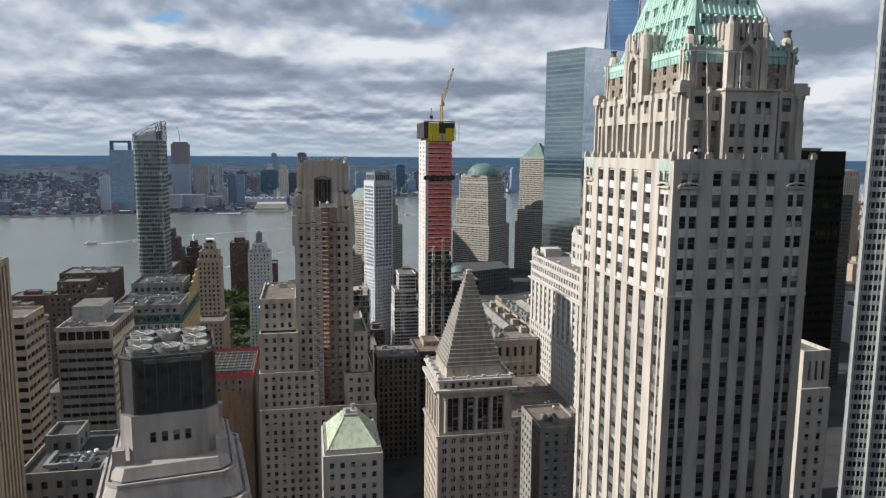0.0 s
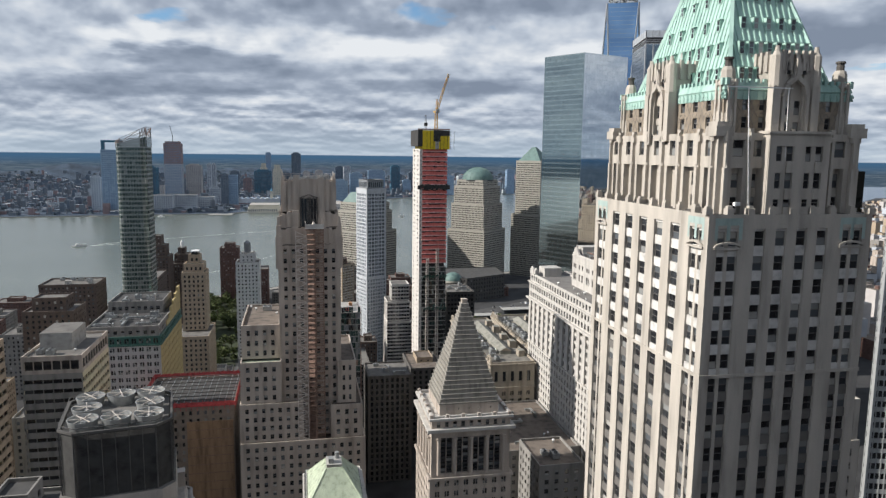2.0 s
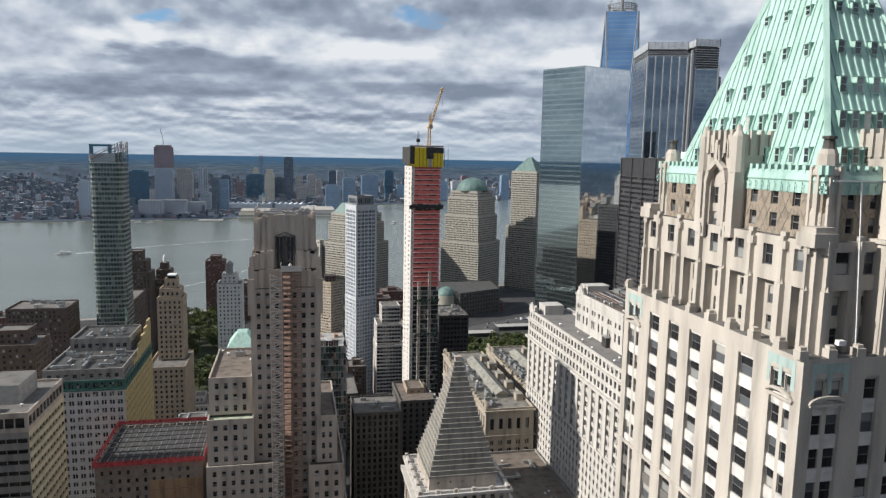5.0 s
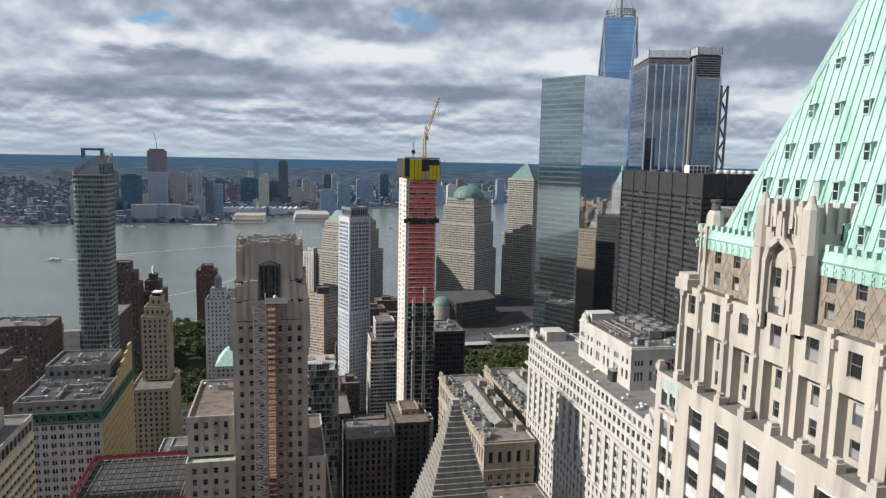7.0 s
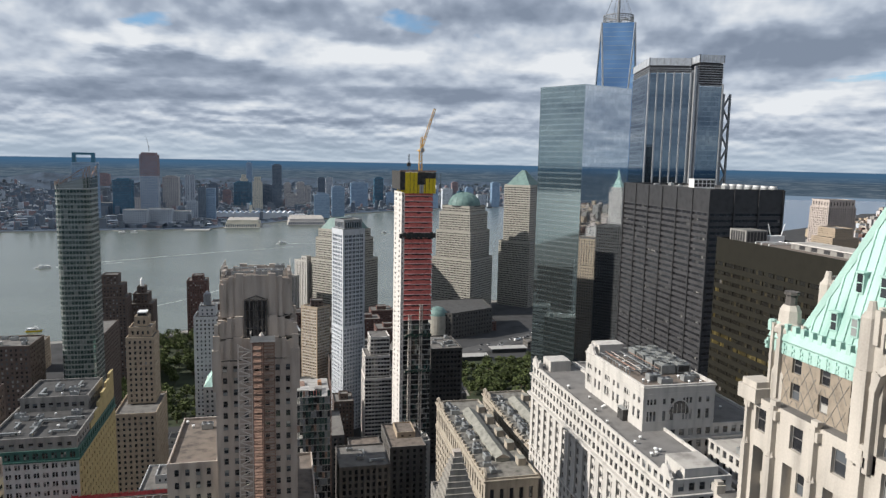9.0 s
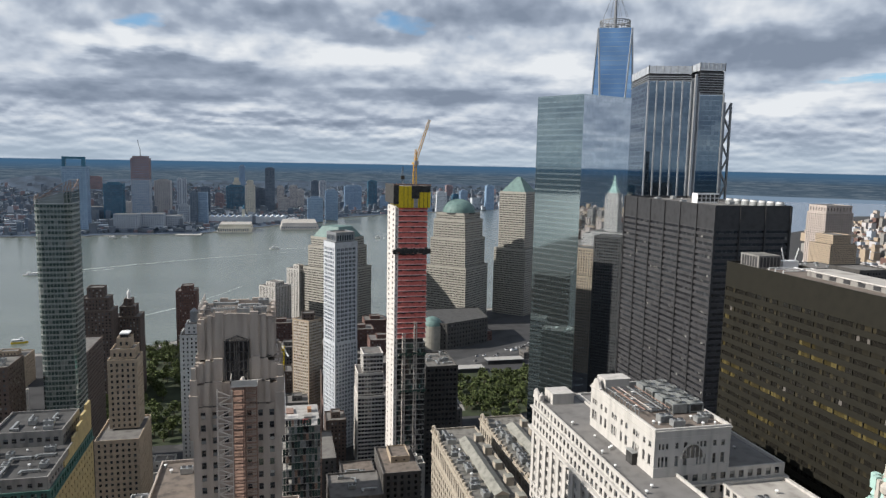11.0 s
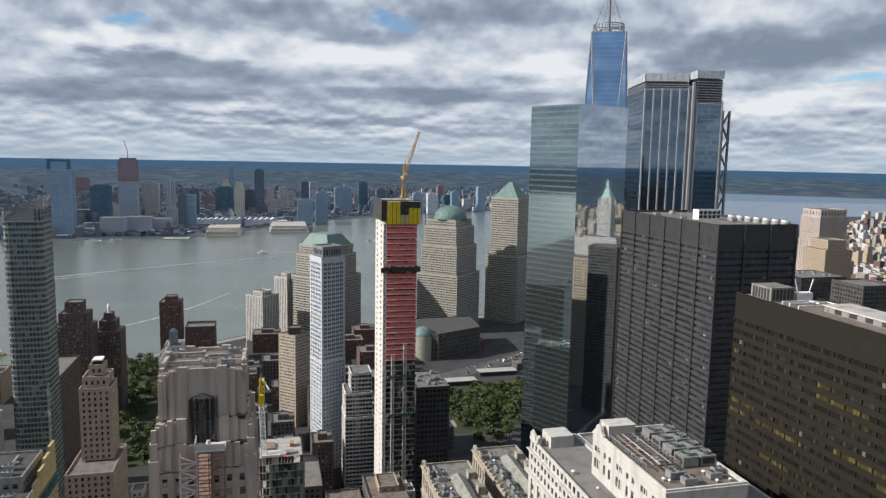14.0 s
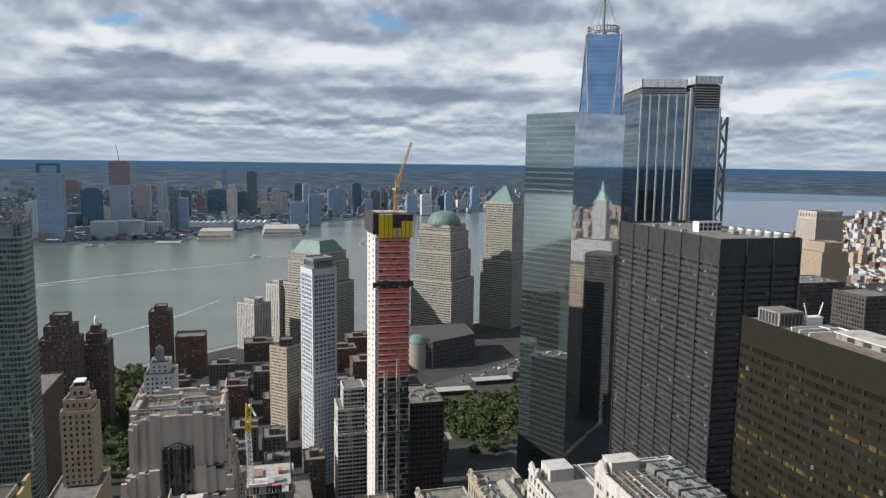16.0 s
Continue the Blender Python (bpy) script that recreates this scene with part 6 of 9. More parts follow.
# ---- the fluted stone tower with the scaffold ----
def fluted_tower():
    th = thing("stone_tower", "fluted limestone tower with setbacks under repair", "skyscraper", at=(-5, 304, 3))
    ox, oy, oz = 5.0, -304.0, -3.0
    wall, panes = Shape(), []
    s = Style(WARM_STONE, PANE, bay=3.3, floor=3.75, win=0.42, high=0.52, deep=0.4, margin=1.2, top=1.4, sink=0.12)

    def blk(x0, x1, y0, y1, z0, z1, st=s, roof=None):
        prism(wall, panes, [(x + ox, y + oy) for x, y in rect(x0, x1, y0, y1)], z0 + oz, z1 + oz, st, roof=roof or ROOF_BROWN)

    # broad lower masses stepping up to the shaft
    blk(-21, 29, 299, 352, 3, 98)
    blk(-21, 4, 300, 350, 98, 114)
    blk(-20.5, -4.5, 301, 348, 114, 131, roof=COPPER_PALE)
    blk(-20.2, -5, 306, 346, 131, 145)
    blk(15, 28, 300, 345, 98, 112)
    blk(18, 25.5, 302, 343, 112, 130)
    # shaft
    blk(-5, 19.6, 304.5, 331, 98, 178)
    finish(th, wall, panes, near=from_walk(5, -200, 180), limit=300, bars=True)
    # crown in steps: upright ribs of uneven depth and height before a core
    rc = random.Random(17)
    ribs = [(0.0, 0.05, 0.55, -2.6), (0.05, 0.095, 0.15, -1.7), (0.095, 0.13, 0.5, -1.9), (0.13, 0.185, 0.0, -0.5), (0.185, 0.225, 0.45, -0.9), (0.225, 0.33, 0.12, 0.0), (0.33, 0.37, 0.5, -0.6), (0.37, 0.5, 0.3, -0.3)]
    ribs = ribs + [(1 - b, 1 - a, d, dz) for a, b, d, dz in reversed(ribs)]

    def tier(x0, x1, y0, y1, z0, z1, drop, name):
        cr = Shape()
        cs = rect(x0 + ox, x1 + ox, y0 + oy, y1 + oy)
        core = inset(cs, 0.9)
        xs, ys = [p[0] for p in core], [p[1] for p in core]
        cr.box(min(xs), max(xs), min(ys), max(ys), z0 + oz, z1 - 1.6 + oz, WARM_STONE, top=ROOF_BROWN)
        for i in range(4):
            p, q = Vector(cs[i]), Vector(cs[(i + 1) % 4])
            u = (q - p).normalized()
            n = Vector((u.y, -u.x))
            wd = (q - p).length
            for a, b, d, dz in ribs:
                za = z1 + dz * drop + rc.uniform(-0.25, 0.15)
                c0, c1 = p + u * wd * a - n * d, p + u * wd * b - n * 1.3
                lo = (min(c0.x, c1.x), max(c0.x, c1.x), min(c0.y, c1.y), max(c0.y, c1.y))
                cr.box(*lo, z0 + oz, za + oz, WARM_STONE)
        part("crown_tier", cr, th, name)
        st = Shape()
        for i in range(4):
            p, q = Vector(cs[i]), Vector(cs[(i + 1) % 4])
            u = (q - p).normalized()
            n = Vector((u.y, -u.x))
            wd = (q - p).length
            t = 0.02
            while t < 0.96:
                e = min(0.98, t + rc.uniform(0.04, 0.12))
                if rc.random() < 0.62:
                    c0, c1 = p + u * wd * t + n * 0.10, p + u * wd * e - n * 0.5
                    z = z0 + rc.uniform(-0.15, 0.35)
                    st.box(min(c0.x, c1.x), max(c0.x, c1.x), min(c0.y, c1.y), max(c0.y, c1.y), z + oz, z + rc.uniform(0.15, 0.4) + oz, STAIN)
                t = e
        part("ledge", st, th, "soot-dark broken ledge", kind="stuff")

    tier(-5, 19.6, 304.5, 331, 177.5, 184.8, 0.6, "ribbed limestone tier")
    tier(-4.4, 19.0, 305.3, 330, 184.3, 191.4, 0.8, "ribbed limestone tier with dark stains")
    tier(-3.6, 18.2, 306.6, 329, 190.8, 204.4, 1.2, "tall ribbed limestone crown")
    for x in (-4.6, 19.2):
        for y in (305, 330.5):
            bt = Shape()
            for k, (r, z) in enumerate(((1.3, 181), (0.95, 185.5), (0.6, 189))):
                bt.box(x + ox - r, x + ox + r, y + oy - r * 0.8, y + oy + r * 0.8, 168 + oz, z + oz, WARM_STONE)
            part("corner_buttress", bt, th)
    # low rail and finials along the crown's edge
    for i, (a, b) in enumerate((((-3.2, 307.4), (17.8, 307.4)), ((17.8, 307.4), (17.8, 328.4)), ((-3.2, 307.4), (-3.2, 328.4)))):
        rl = Shape()
        for z in (205.2, 205.9):
            rl.beam((a[0] + ox, a[1] + oy, z + oz), (b[0] + ox, b[1] + oy, z + oz), 0.06, SCAFFOLD)
        for j in range(13):
            m = Vector(a).lerp(Vector(b), j / 12)
            rl.beam((m.x + ox, m.y + oy, 203.5 + oz), (m.x + ox, m.y + oy, 206.0 + oz), 0.07, SCAFFOLD)
        part("roof_rail", rl, th, "galvanised roof rail")
    # tall dark window in the crown
    w = Shape()
    for x0, x1 in ((4.4, 6.4), (6.9, 7.6), (8.1, 10.1)):
        w.box(x0 + ox, x1 + ox, 305.35 + oy, 307.8 + oy, 184.6 + oz, 196.0 + oz, PANE_DARK)
    for z in (187.4, 190.2, 193.0):
        w.box(4.2 + ox, 10.3 + ox, 305.28 + oy, 307.8 + oy, z + oz, z + 0.2 + oz, STAIN)
    for x in (4.0, 5.4, 6.65, 7.25, 7.85, 9.1, 10.5):
        w.box(x + ox - 0.2, x + ox + 0.2, 305.2 + oy, 307.8 + oy, 184.5 + oz, 196.4 + oz, STAIN)
    w.beam((3.6 + ox, 306.2 + oy, 196.2 + oz), (7.25 + ox, 306.2 + oy, 197.6 + oz), 0.16, STAIN)
    w.beam((7.25 + ox, 306.2 + oy, 197.6 + oz), (10.9 + ox, 306.2 + oy, 196.2 + oz), 0.16, STAIN)
    part("crown_window", w, th, "tall dark crown window")
    # hoist and scaffold up the middle of the front
    sc = thing("scaffold", "rust-red hoist tower with pale scaffold poles", "scaffold", at=(7.5, 302, 98))
    zt = 86.5
    m = Shape()
    x0, x1, y0, y1 = -1.2, 5.2, -2.0, 2.4
    k = 0
    while k * 2.0 < zt:
        z = k * 2.0
        for (xa, ya), (xb, yb) in (((x0, y0), (x1, y0)), ((x1, y0), (x1, y1)), ((x0, y0), (x0, y1)), ((x0, y1), (x1, y1))):
            m.beam((xa, ya, z), (xb, yb, z), 0.1, RUST)
        m.box(x0 + 0.2, (x0 + x1) / 2, y0 + 0.2, y1, z, z + 0.08, RUST)
        m.beam((x0, y0, z), (x1 if k % 2 else x0, y0, min(zt, z + 2.0)), 0.07, RUST)
        m.beam((x0, y0 - 0.02, z + 1.0), (x1, y0 - 0.02, z + 1.0), 0.06, RUST)
        k += 1
    for x in (x0, (x0 + x1) / 2, x1):
        for y in (y0, y1):
            m.beam((x, y, 0), (x, y, zt), 0.12, RUST)
    part("hoist_tower", m, sc, "rust-red hoist bays")
    m = Shape()
    m.box(x0 - 0.6, x1 + 0.3, y0 - 0.5, y1, zt, zt + 0.5, PALE_CONCRETE)
    m.box(x0 - 0.6, x0 - 0.4, y0 - 0.5, y1, zt + 0.5, zt + 2.6, SCAFFOLD)
    m.box(x0 - 0.6, x1 + 0.3, y0 - 0.5, y0 - 0.4, zt + 0.5, zt + 1.9, PALE_STONE)
    part("hoist_platform", m, sc, "pale boarded hoist platform")
    m = Shape()
    m.drum(1.5, -1.6, zt + 1.9, zt + 2.7, 0.7, 0.4, SCAFFOLD, 12)
    m.beam((1.5, y0 - 0.3, 0), (1.5, y0 - 0.3, zt + 2), 0.12, RUST)
    part("hoist_pulley", m, sc, "dull metal pulley cover")
    p = Shape()
    ax0, ax1 = -5.5, -1.4
    for x in (ax0, ax1):
        for y in (-2.0, -0.4):
            p.beam((x, y, 0), (x, y, zt - 1), 0.15, SCAFFOLD)
    k = 0
    while k * 1.9 < zt - 2:
        z = k * 1.9
        p.beam((ax0, -2.0, z), (ax1, -2.0, z), 0.12, SCAFFOLD)
        p.beam((ax0 if k % 2 else ax1, -2.0, z), (ax1 if k % 2 else ax0, -2.0, z + 1.9), 0.15, SCAFFOLD)
        p.beam((ax0, -0.4, z), (ax0, -2.0, z), 0.06, SCAFFOLD)
        k += 1
    part("scaffold_frame", p, sc, "pale galvanised scaffold poles")


fluted_tower()


# ---- the glazed residential tower with the slanting crown ----
TOWER_RAIL = material("green_grey_metal", (0.22, 0.245, 0.235), 0.4, metal=0.3, vary=0.12, scale=0.5)


def slant_tower():
    th = thing("glass_tower", "green glass residential tower with slanted crown", "skyscraper", at=(-135, 604, 3))
    W, D = 22.5, 26.0
    # rounded corners
    pts = []
    r = 4.0
    for cx, cy, a0 in ((W - r, r, -90), (W - r, D - r, 0), (r, D - r, 90), (r, r, 180)):
        for k in range(4):
            a = radians(a0 + 90 * k / 3)
            pts.append((cx + r * math.cos(a), cy + r * math.sin(a)))
    wall, panes = Shape(), []
    s = Style(ALUMINIUM, PANE_GREEN, bay=2.0, floor=3.5, win=0.86, high=0.68, deep=0.18, margin=0.0, top=0.5, pier=TOWER_RAIL, spandrel=TOWER_RAIL)
    prism(wall, panes, pts, 0, 213, s)
    for k in range(61):
        z = 3.5 * k
        for i in range(len(pts)):
            wall.beam((*pts[i], z), (*pts[(i + 1) % len(pts)], z), 0.09, CONCRETE)
    finish(th, wall, panes, pane=PANE_GREEN)
    c = Shape()
    n = len(pts)
    for i in range(n):
        a, b = pts[i], pts[(i + 1) % n]
        ha, hb = (213 + 4 + 11 * p[0] / W for p in (a, b))
        for k in range(5):
            f = (k + 1) / 5
            c.beam((*a, 213 + (ha - 213) * f), (*b, 213 + (hb - 213) * f), 0.16, STEEL_GREY)
        c.beam((*a, 212), (*a, ha), 0.22, STEEL_GREY)
        c.face([(*a, 213), (*b, 213), (*b, 213 + (hb - 213) * 0.55), (*a, 213 + (ha - 213) * 0.45)], PANE_GREEN)
        c.beam((*a, 213 + (ha - 213) * 0.5), (*b, hb), 0.2, RUST)
    part("crown", c, th, "open slanting steel crown")


slant_tower()

HOTEL_WALL = material("pale_grey_panel", (0.43, 0.45, 0.475), 0.7, vary=0.08, scale=0.3)
HOTEL_OUT = [(64, 676), (84, 688), (76, 710), (56, 698)]
HOTEL = Style(HOTEL_WALL, PANE_BLUE, bay=3.6, floor=3.4, win=0.74, high=0.64, deep=0.3, margin=1.6, top=4.5, split=2)
hotel = building("hotel_tower", "white and blue glass hotel tower", "skyscraper", [(HOTEL_OUT, 3, 96, Style(HOTEL_WALL, PANE_BLUE, bay=3.2, floor=3.4, win=0.58, high=0.58, deep=0.35, split=2)), (inset(HOTEL_OUT, 0.2), 96, 180, HOTEL), (inset(HOTEL_OUT, 2.2), 180, 188, Style(STEEL_GREY, PANE_BLUE, bay=2.4, floor=7, win=0.7, high=0.7, deep=0.4))], pane=PANE_BLUE)

DOME_STYLE = Style(GRANITE_PINK, PANE_DARK, bay=2.6, floor=3.6, win=0.72, high=0.46, deep=0.2, margin=0.8, top=3.0)


DOME_OUT = [(290, 1104), (338, 1150), (290, 1198), (240, 1150)]


def dome_tower():
    th = building("domed_tower", "granite office tower with green copper dome", "skyscraper", [
        (DOME_OUT, 3, 90, DOME_STYLE), (inset(DOME_OUT, 4), 90, 132, DOME_STYLE), (inset(DOME_OUT, 7), 132, 160, DOME_STYLE), (inset(DOME_OUT, 10), 160, 170, DOME_STYLE)], pane=PANE_DARK)
    d = Shape()
    cx, cy = 0.0, 47.0
    r, zb = 25.0, 167.0
    for k in range(8):
        a0, a1 = math.pi / 2 * k / 8, math.pi / 2 * (k + 1) / 8
        d.drum(cx, cy, zb + 20 * math.sin(a0), zb + 20 * math.sin(a1), r * math.cos(a0), r * math.cos(a1), DOME_COPPER, 32, cap=False)
    d.drum(cx, cy, zb - 2, zb, r + 1, r + 1, DARK_STEEL, 32)
    for i in range(16):
        a = 2 * math.pi * i / 16
        for k in range(8):
            a0, a1 = math.pi / 2 * k / 8, math.pi / 2 * (k + 1) / 8
            d.beam((cx + r * math.cos(a0) * math.cos(a), cy + r * math.cos(a0) * math.sin(a), zb + 20 * math.sin(a0)), (cx + r * math.cos(a1) * math.cos(a), cy + r * math.cos(a1) * math.sin(a), zb + 20 * math.sin(a1)), 0.3, DOME_COPPER)
    part("dome", d, th, "verdigris copper dome")


DOME_COPPER = material("dull_copper", (0.115, 0.185, 0.17), 0.6, vary=0.12, scale=0.2)
dome_tower()


def hipped_tower(name, label, out, z1, ztip, flat, steps):
    th = building(name, label, "skyscraper", [(inset(out, -e), za, zb, DOME_STYLE) for za, zb, e in steps], pane=PANE_DARK)
    bx, by = inset(out, -steps[0][2])[0]
    d = Shape()
    a = [(x - bx, y - by) for x, y in inset(out, 2)]
    t = inset(a, flat)
    for i in range(4):
        k = (i + 1) % 4
        d.face([(*a[i], z1 - 4), (*a[k], z1 - 4), (*t[k], ztip - 3), (*t[i], ztip - 3)], DOME_COPPER)
    d.face([(*p, ztip - 3) for p in t], DOME_COPPER)
    part("roof", d, th, "verdigris copper roof")


hipped_tower("pyramid_roof_tower", "granite office tower with copper pyramid roof", [(400, 1158), (432, 1192), (400, 1224), (367, 1190)], 201, 224, 18, [(3, 110, 5), (110, 201, 0)])
hipped_tower("mansard_tower", "granite tower with sloped green copper top", [(104, 1112), (144, 1150), (104, 1190), (66, 1152)], 134, 149, 10, [(3, 90, 8), (90, 121, 3), (121, 134, 0)])

# the shadow over the podium is put into its base colour
DARK_SHADE_GRANITE = material("shaded_podium_granite", (0.065, 0.062, 0.058), 0.7, vary=0.15, scale=0.2)
podium = building("granite_podium", "low shaded granite building with small copper dome", "office building", [([(196, 992), (232, 974), (296, 1004), (300, 1070), (204, 1066)], 3, 38, Style(DARK_SHADE_GRANITE, PANE_DARK, bay=5, floor=5.5, win=0.4, high=0.5, deep=0.4))], pane=PANE_DARK, roof=ROOF_DARK)
sd = Shape()
for k in range(6):
    a0, a1 = math.pi / 2 * k / 6, math.pi / 2 * (k + 1) / 6
    sd.drum(19, -4, 31 + 11 * math.sin(a0), 31 + 11 * math.sin(a1), 13 * math.cos(a0), 13 * math.cos(a1), DOME_COPPER, 24, cap=False)
sd.drum(19, -4, 0, 31, 13.5, 13.5, GRANITE_PINK, 24)
part("dome", sd, podium, "small green copper dome")

# ---- the streets round about ----
# street shade is put into this stone's dark base colour
SHADED_STONE = material("shaded_stone", (0.115, 0.108, 0.10), 0.85, streak=1, vary=0.18, scale=0.4)
TAN = Style(TAN_BRICK, PANE_DARK, bay=3.0, floor=3.4, win=0.42, high=0.52, deep=0.3, margin=0.8)
PALE = Style(PALE_STONE, PANE, bay=3.4, floor=3.6, win=0.42, high=0.5, deep=0.35)
GREY = Style(GREY_STONE, PANE, bay=3.6, floor=3.7, win=0.42, high=0.52, deep=0.4)
BROWN = Style(BROWN_BRICK, PANE, bay=3.0, floor=3.1, win=0.42, high=0.5, deep=0.25)
REDB = Style(RED_BRICK, PANE, bay=3.0, floor=3.1, win=0.4, high=0.5, deep=0.25)
WHITEB = Style(WHITE_BRICK, PANE, bay=3.0, floor=3.1, win=0.36, high=0.5, deep=0.25)
APT = Style(PALE_STONE, PANE, bay=3.1, floor=3.0, win=0.5, high=0.55, deep=0.3, sink=0.2, spandrel=SPANDREL_GREY)
GLASSY = Style(PALE_CONCRETE, PANE_DARK, bay=2.6, floor=3.2, win=0.86, high=0.6, deep=0.4, margin=0.2)
YELLOW_SIDE = Style(YELLOW_BRICK, PANE, bay=4.0, floor=3.6, win=0.3, high=0.45, deep=0.25)


def turned(x0, x1, y0):
    """A square outline standing on its corner, as wide as from x0 to x1."""
    c, h = (x0 + x1) / 2, (x1 - x0) / 2
    return [(c, y0), (x1, y0 + h), (c, y0 + 2 * h), (x0, y0 + h)]


def green_top_block():
    th = thing("hotel_block", "white office block with dark green top storey", "office building", at=(-98.5, 375, 3))
    wall, panes = Shape(), []
    p = rect(0, 34.5, 0, 62)
    front = Style(WHITE_BRICK, PANE, bay=3.4, floor=3.75, win=0.62, high=0.55, deep=0.4, margin=0.6, top=0.3, split=2)
    for i in (0, 2):
        face_grid(wall, panes, p[i], p[(i + 1) % 4], 0, 117, front)
    for i in (1, 3):
        face_grid(wall, panes, p[i], p[(i + 1) % 4], 0, 117, YELLOW_SIDE)
    top = Style(DARK_TEAL, PANE, bay=3.4, floor=3.8, win=0.62, high=0.6, deep=0.5, margin=0.6, top=0.5, split=2)
    prism(wall, panes, p, 117, 121.5, top, parapet=0.01)
    cornice(wall, p, 116.8, 0.6, 0.5, DARK_TEAL)
    prism(wall, panes, inset(p, 0.8), 121.5, 126.5, Style(GREY_STONE, PANE, bay=3.4, floor=4.0, win=0.5, high=0.5, deep=0.3), roof=ROOF_DARK)
    prism(wall, panes, rect(3, 30, 34, 60), 125.4, 132, Style(GREY_STONE, PANE_GREEN, bay=3, floor=4, win=0.6, high=0.4, deep=0.3), roof=ROOF_DARK)
    for k in range(6):
        wall.box(33.2, 34.2, 20 + 7 * k, 27 + 7 * k, 121.5, 124 + 2.2 * k, YELLOW_BRICK)
    finish(th, wall, panes, near=from_walk(110, -280, 120), limit=240, bars=True)


green_top_block()


# cream colour stands in for gold light reflected on the block's sides
GLEAM_BAND = material("gleam_band", (0.52, 0.47, 0.33), 0.8, vary=0.1, scale=0.3)


def striped_block():
    th = thing("office_slab", "grey concrete office block with ribbon windows", "office building", at=(-101, 305, 3))
    wall, panes = Shape(), []
    p = rect(0, 21.5, 0, 38)
    s = Style(GREY_STONE, PANE_DARK, bay=3.4, floor=3.9, win=0.95, high=0.42, deep=0.5, margin=0.3, top=1.4)
    band = Style(GLEAM_BAND, PANE_DARK, bay=3.4, floor=3.9, win=0.95, high=0.5, deep=0.6, margin=0.3, top=1.4)
    for i in range(4):
        face_grid(wall, panes, p[i], p[(i + 1) % 4], 0, 126, band if i % 2 else s)
    prism(wall, panes, p, 126, 133, Style(WARM_STONE, PANE_GREEN, bay=3.5, floor=5.8, win=0.9, high=0.6, deep=0.4, top=1.0), roof=ROOF_GREY)
    finish(th, wall, panes, pane=PANE_DARK)
    c = Shape()
    c.box(3, 15, 12, 30, 132, 139, CONCRETE, top=ROOF_GREY)
    part("roof_house", c, th)


striped_block()

slim = building("slim_tower", "tan brick tower with stepped crown", "tower", [(rect(-84, -60, 520, 560), 3, 86, TAN), (rect(-79.5, -63, 538, 556), 86, 128, TAN), (rect(-78, -64.5, 540, 555), 128, 134, TAN), (rect(-75, -67, 543, 552), 134, 140, TAN)])
t = Shape()
t.box(11, 15.5, 24, 31, 136.8, 139.0, PANE_DARK)
t.box(10.6, 15.9, 23.6, 31.4, 139.0, 139.6, WHITE_PAINT)
part("roof_lantern", t, slim, "white-rimmed glass roof lantern")
white = building("slim_tower", "slender white brick tower with roof tank", "tower", [(rect(-49.5, -30.5, 618, 640), 3, 122, WHITEB), (rect(-46, -34, 621, 637), 122, 129, WHITEB)])
t = Shape()
t.drum(9, 11, 126, 134, 2.8, 2.8, STEEL_GREY, 14)
t.drum(9, 11, 134, 136.5, 2.8, 0.2, STEEL_GREY, 14)
part("roof_tank", t, white, "dark roof tank")
building("brick_tower", "dark brown brick apartment tower with stepped top", "apartment tower", [(rect(-171, -137.5, 825, 850), 3, 98, BROWN), (rect(-166, -141, 828, 848), 98, 110, BROWN), (rect(-161, -146, 831, 846), 110, 120, BROWN)])
tb = building("brick_tower", "brown brick apartment tower with white finial", "apartment tower", [(rect(-141, -117.5, 850, 876), 3, 86, BROWN), (rect(-137, -122, 853, 872), 86, 96, BROWN), (rect(-133.5, -125.5, 857, 868), 96, 103, BROWN)])
t = Shape()
t.drum(11.5, 12, 100, 106, 1.6, 1.6, WHITE_PAINT, 10)
t.drum(11.5, 12, 106, 109, 1.6, 0.1, WHITE_PAINT, 10)
part("finial", t, tb, "white finial")
building("brick_slab", "dark brown apartment slab", "apartment tower", [(rect(-140, -118, 640, 700), 3, 104, Style(BROWN_BRICK, PANE_DARK, bay=2.4, floor=3.1, win=0.5, high=0.5, deep=0.2))])
for lab, x0, x1, y0, y1, z1 in (("pale ribbed apartment tower by the river", -8, 37, 1100, 1130, 68), ("pale ribbed apartment tower by the river", 31, 66, 1150, 1180, 85)):
    building("apartment_tower", lab, "apartment tower", [(turned(x0, x1, y0), 3, z1, APT), (inset(turned(x0, x1, y0), 7), z1 - 1, z1 + 5, APT)], group="riverside apartment towers")
building("brick_tower", "red brick apartment tower by the river", "apartment tower", [(rect(-106, -81, 1020, 1045), 3, 80, REDB), (rect(-100, -86, 1025, 1040), 79, 86, REDB)])
building("brick_block", "dark red brick apartment block", "apartment building", [(rect(-75, -41, 1000, 1030), 3, 53, REDB)])
building("apartment_slab", "tan apartment slab with balcony stripes", "apartment tower", [([(47, 780), (61, 794), (46, 808), (32, 794)], 3, 92, Style(TAN_BRICK, PANE, bay=2.4, floor=3.0, win=0.55, high=0.55, deep=0.3, sink=0.1, spandrel=PALE_STONE)), (rect(41, 53, 788, 800), 91, 98, BROWN)])
building("terraced_block", "white stepped apartment block with glass bands", "apartment building", [(rect(79, 101, 640, 668), 3, 62, GLASSY), (rect(79.5, 100, 643, 668), 62, 80, GLASSY), (rect(84, 100, 646, 666), 80, 95, GLASSY)], pane=PANE_DARK)
building("dark_block", "dark glass office block", "office building", [(rect(125, 150, 600, 640), 3, 96, Style(DARK_SHADE_GRANITE, PANE_DARK, bay=3, floor=3.8, win=0.7, high=0.5, deep=0.2))], pane=PANE_DARK)
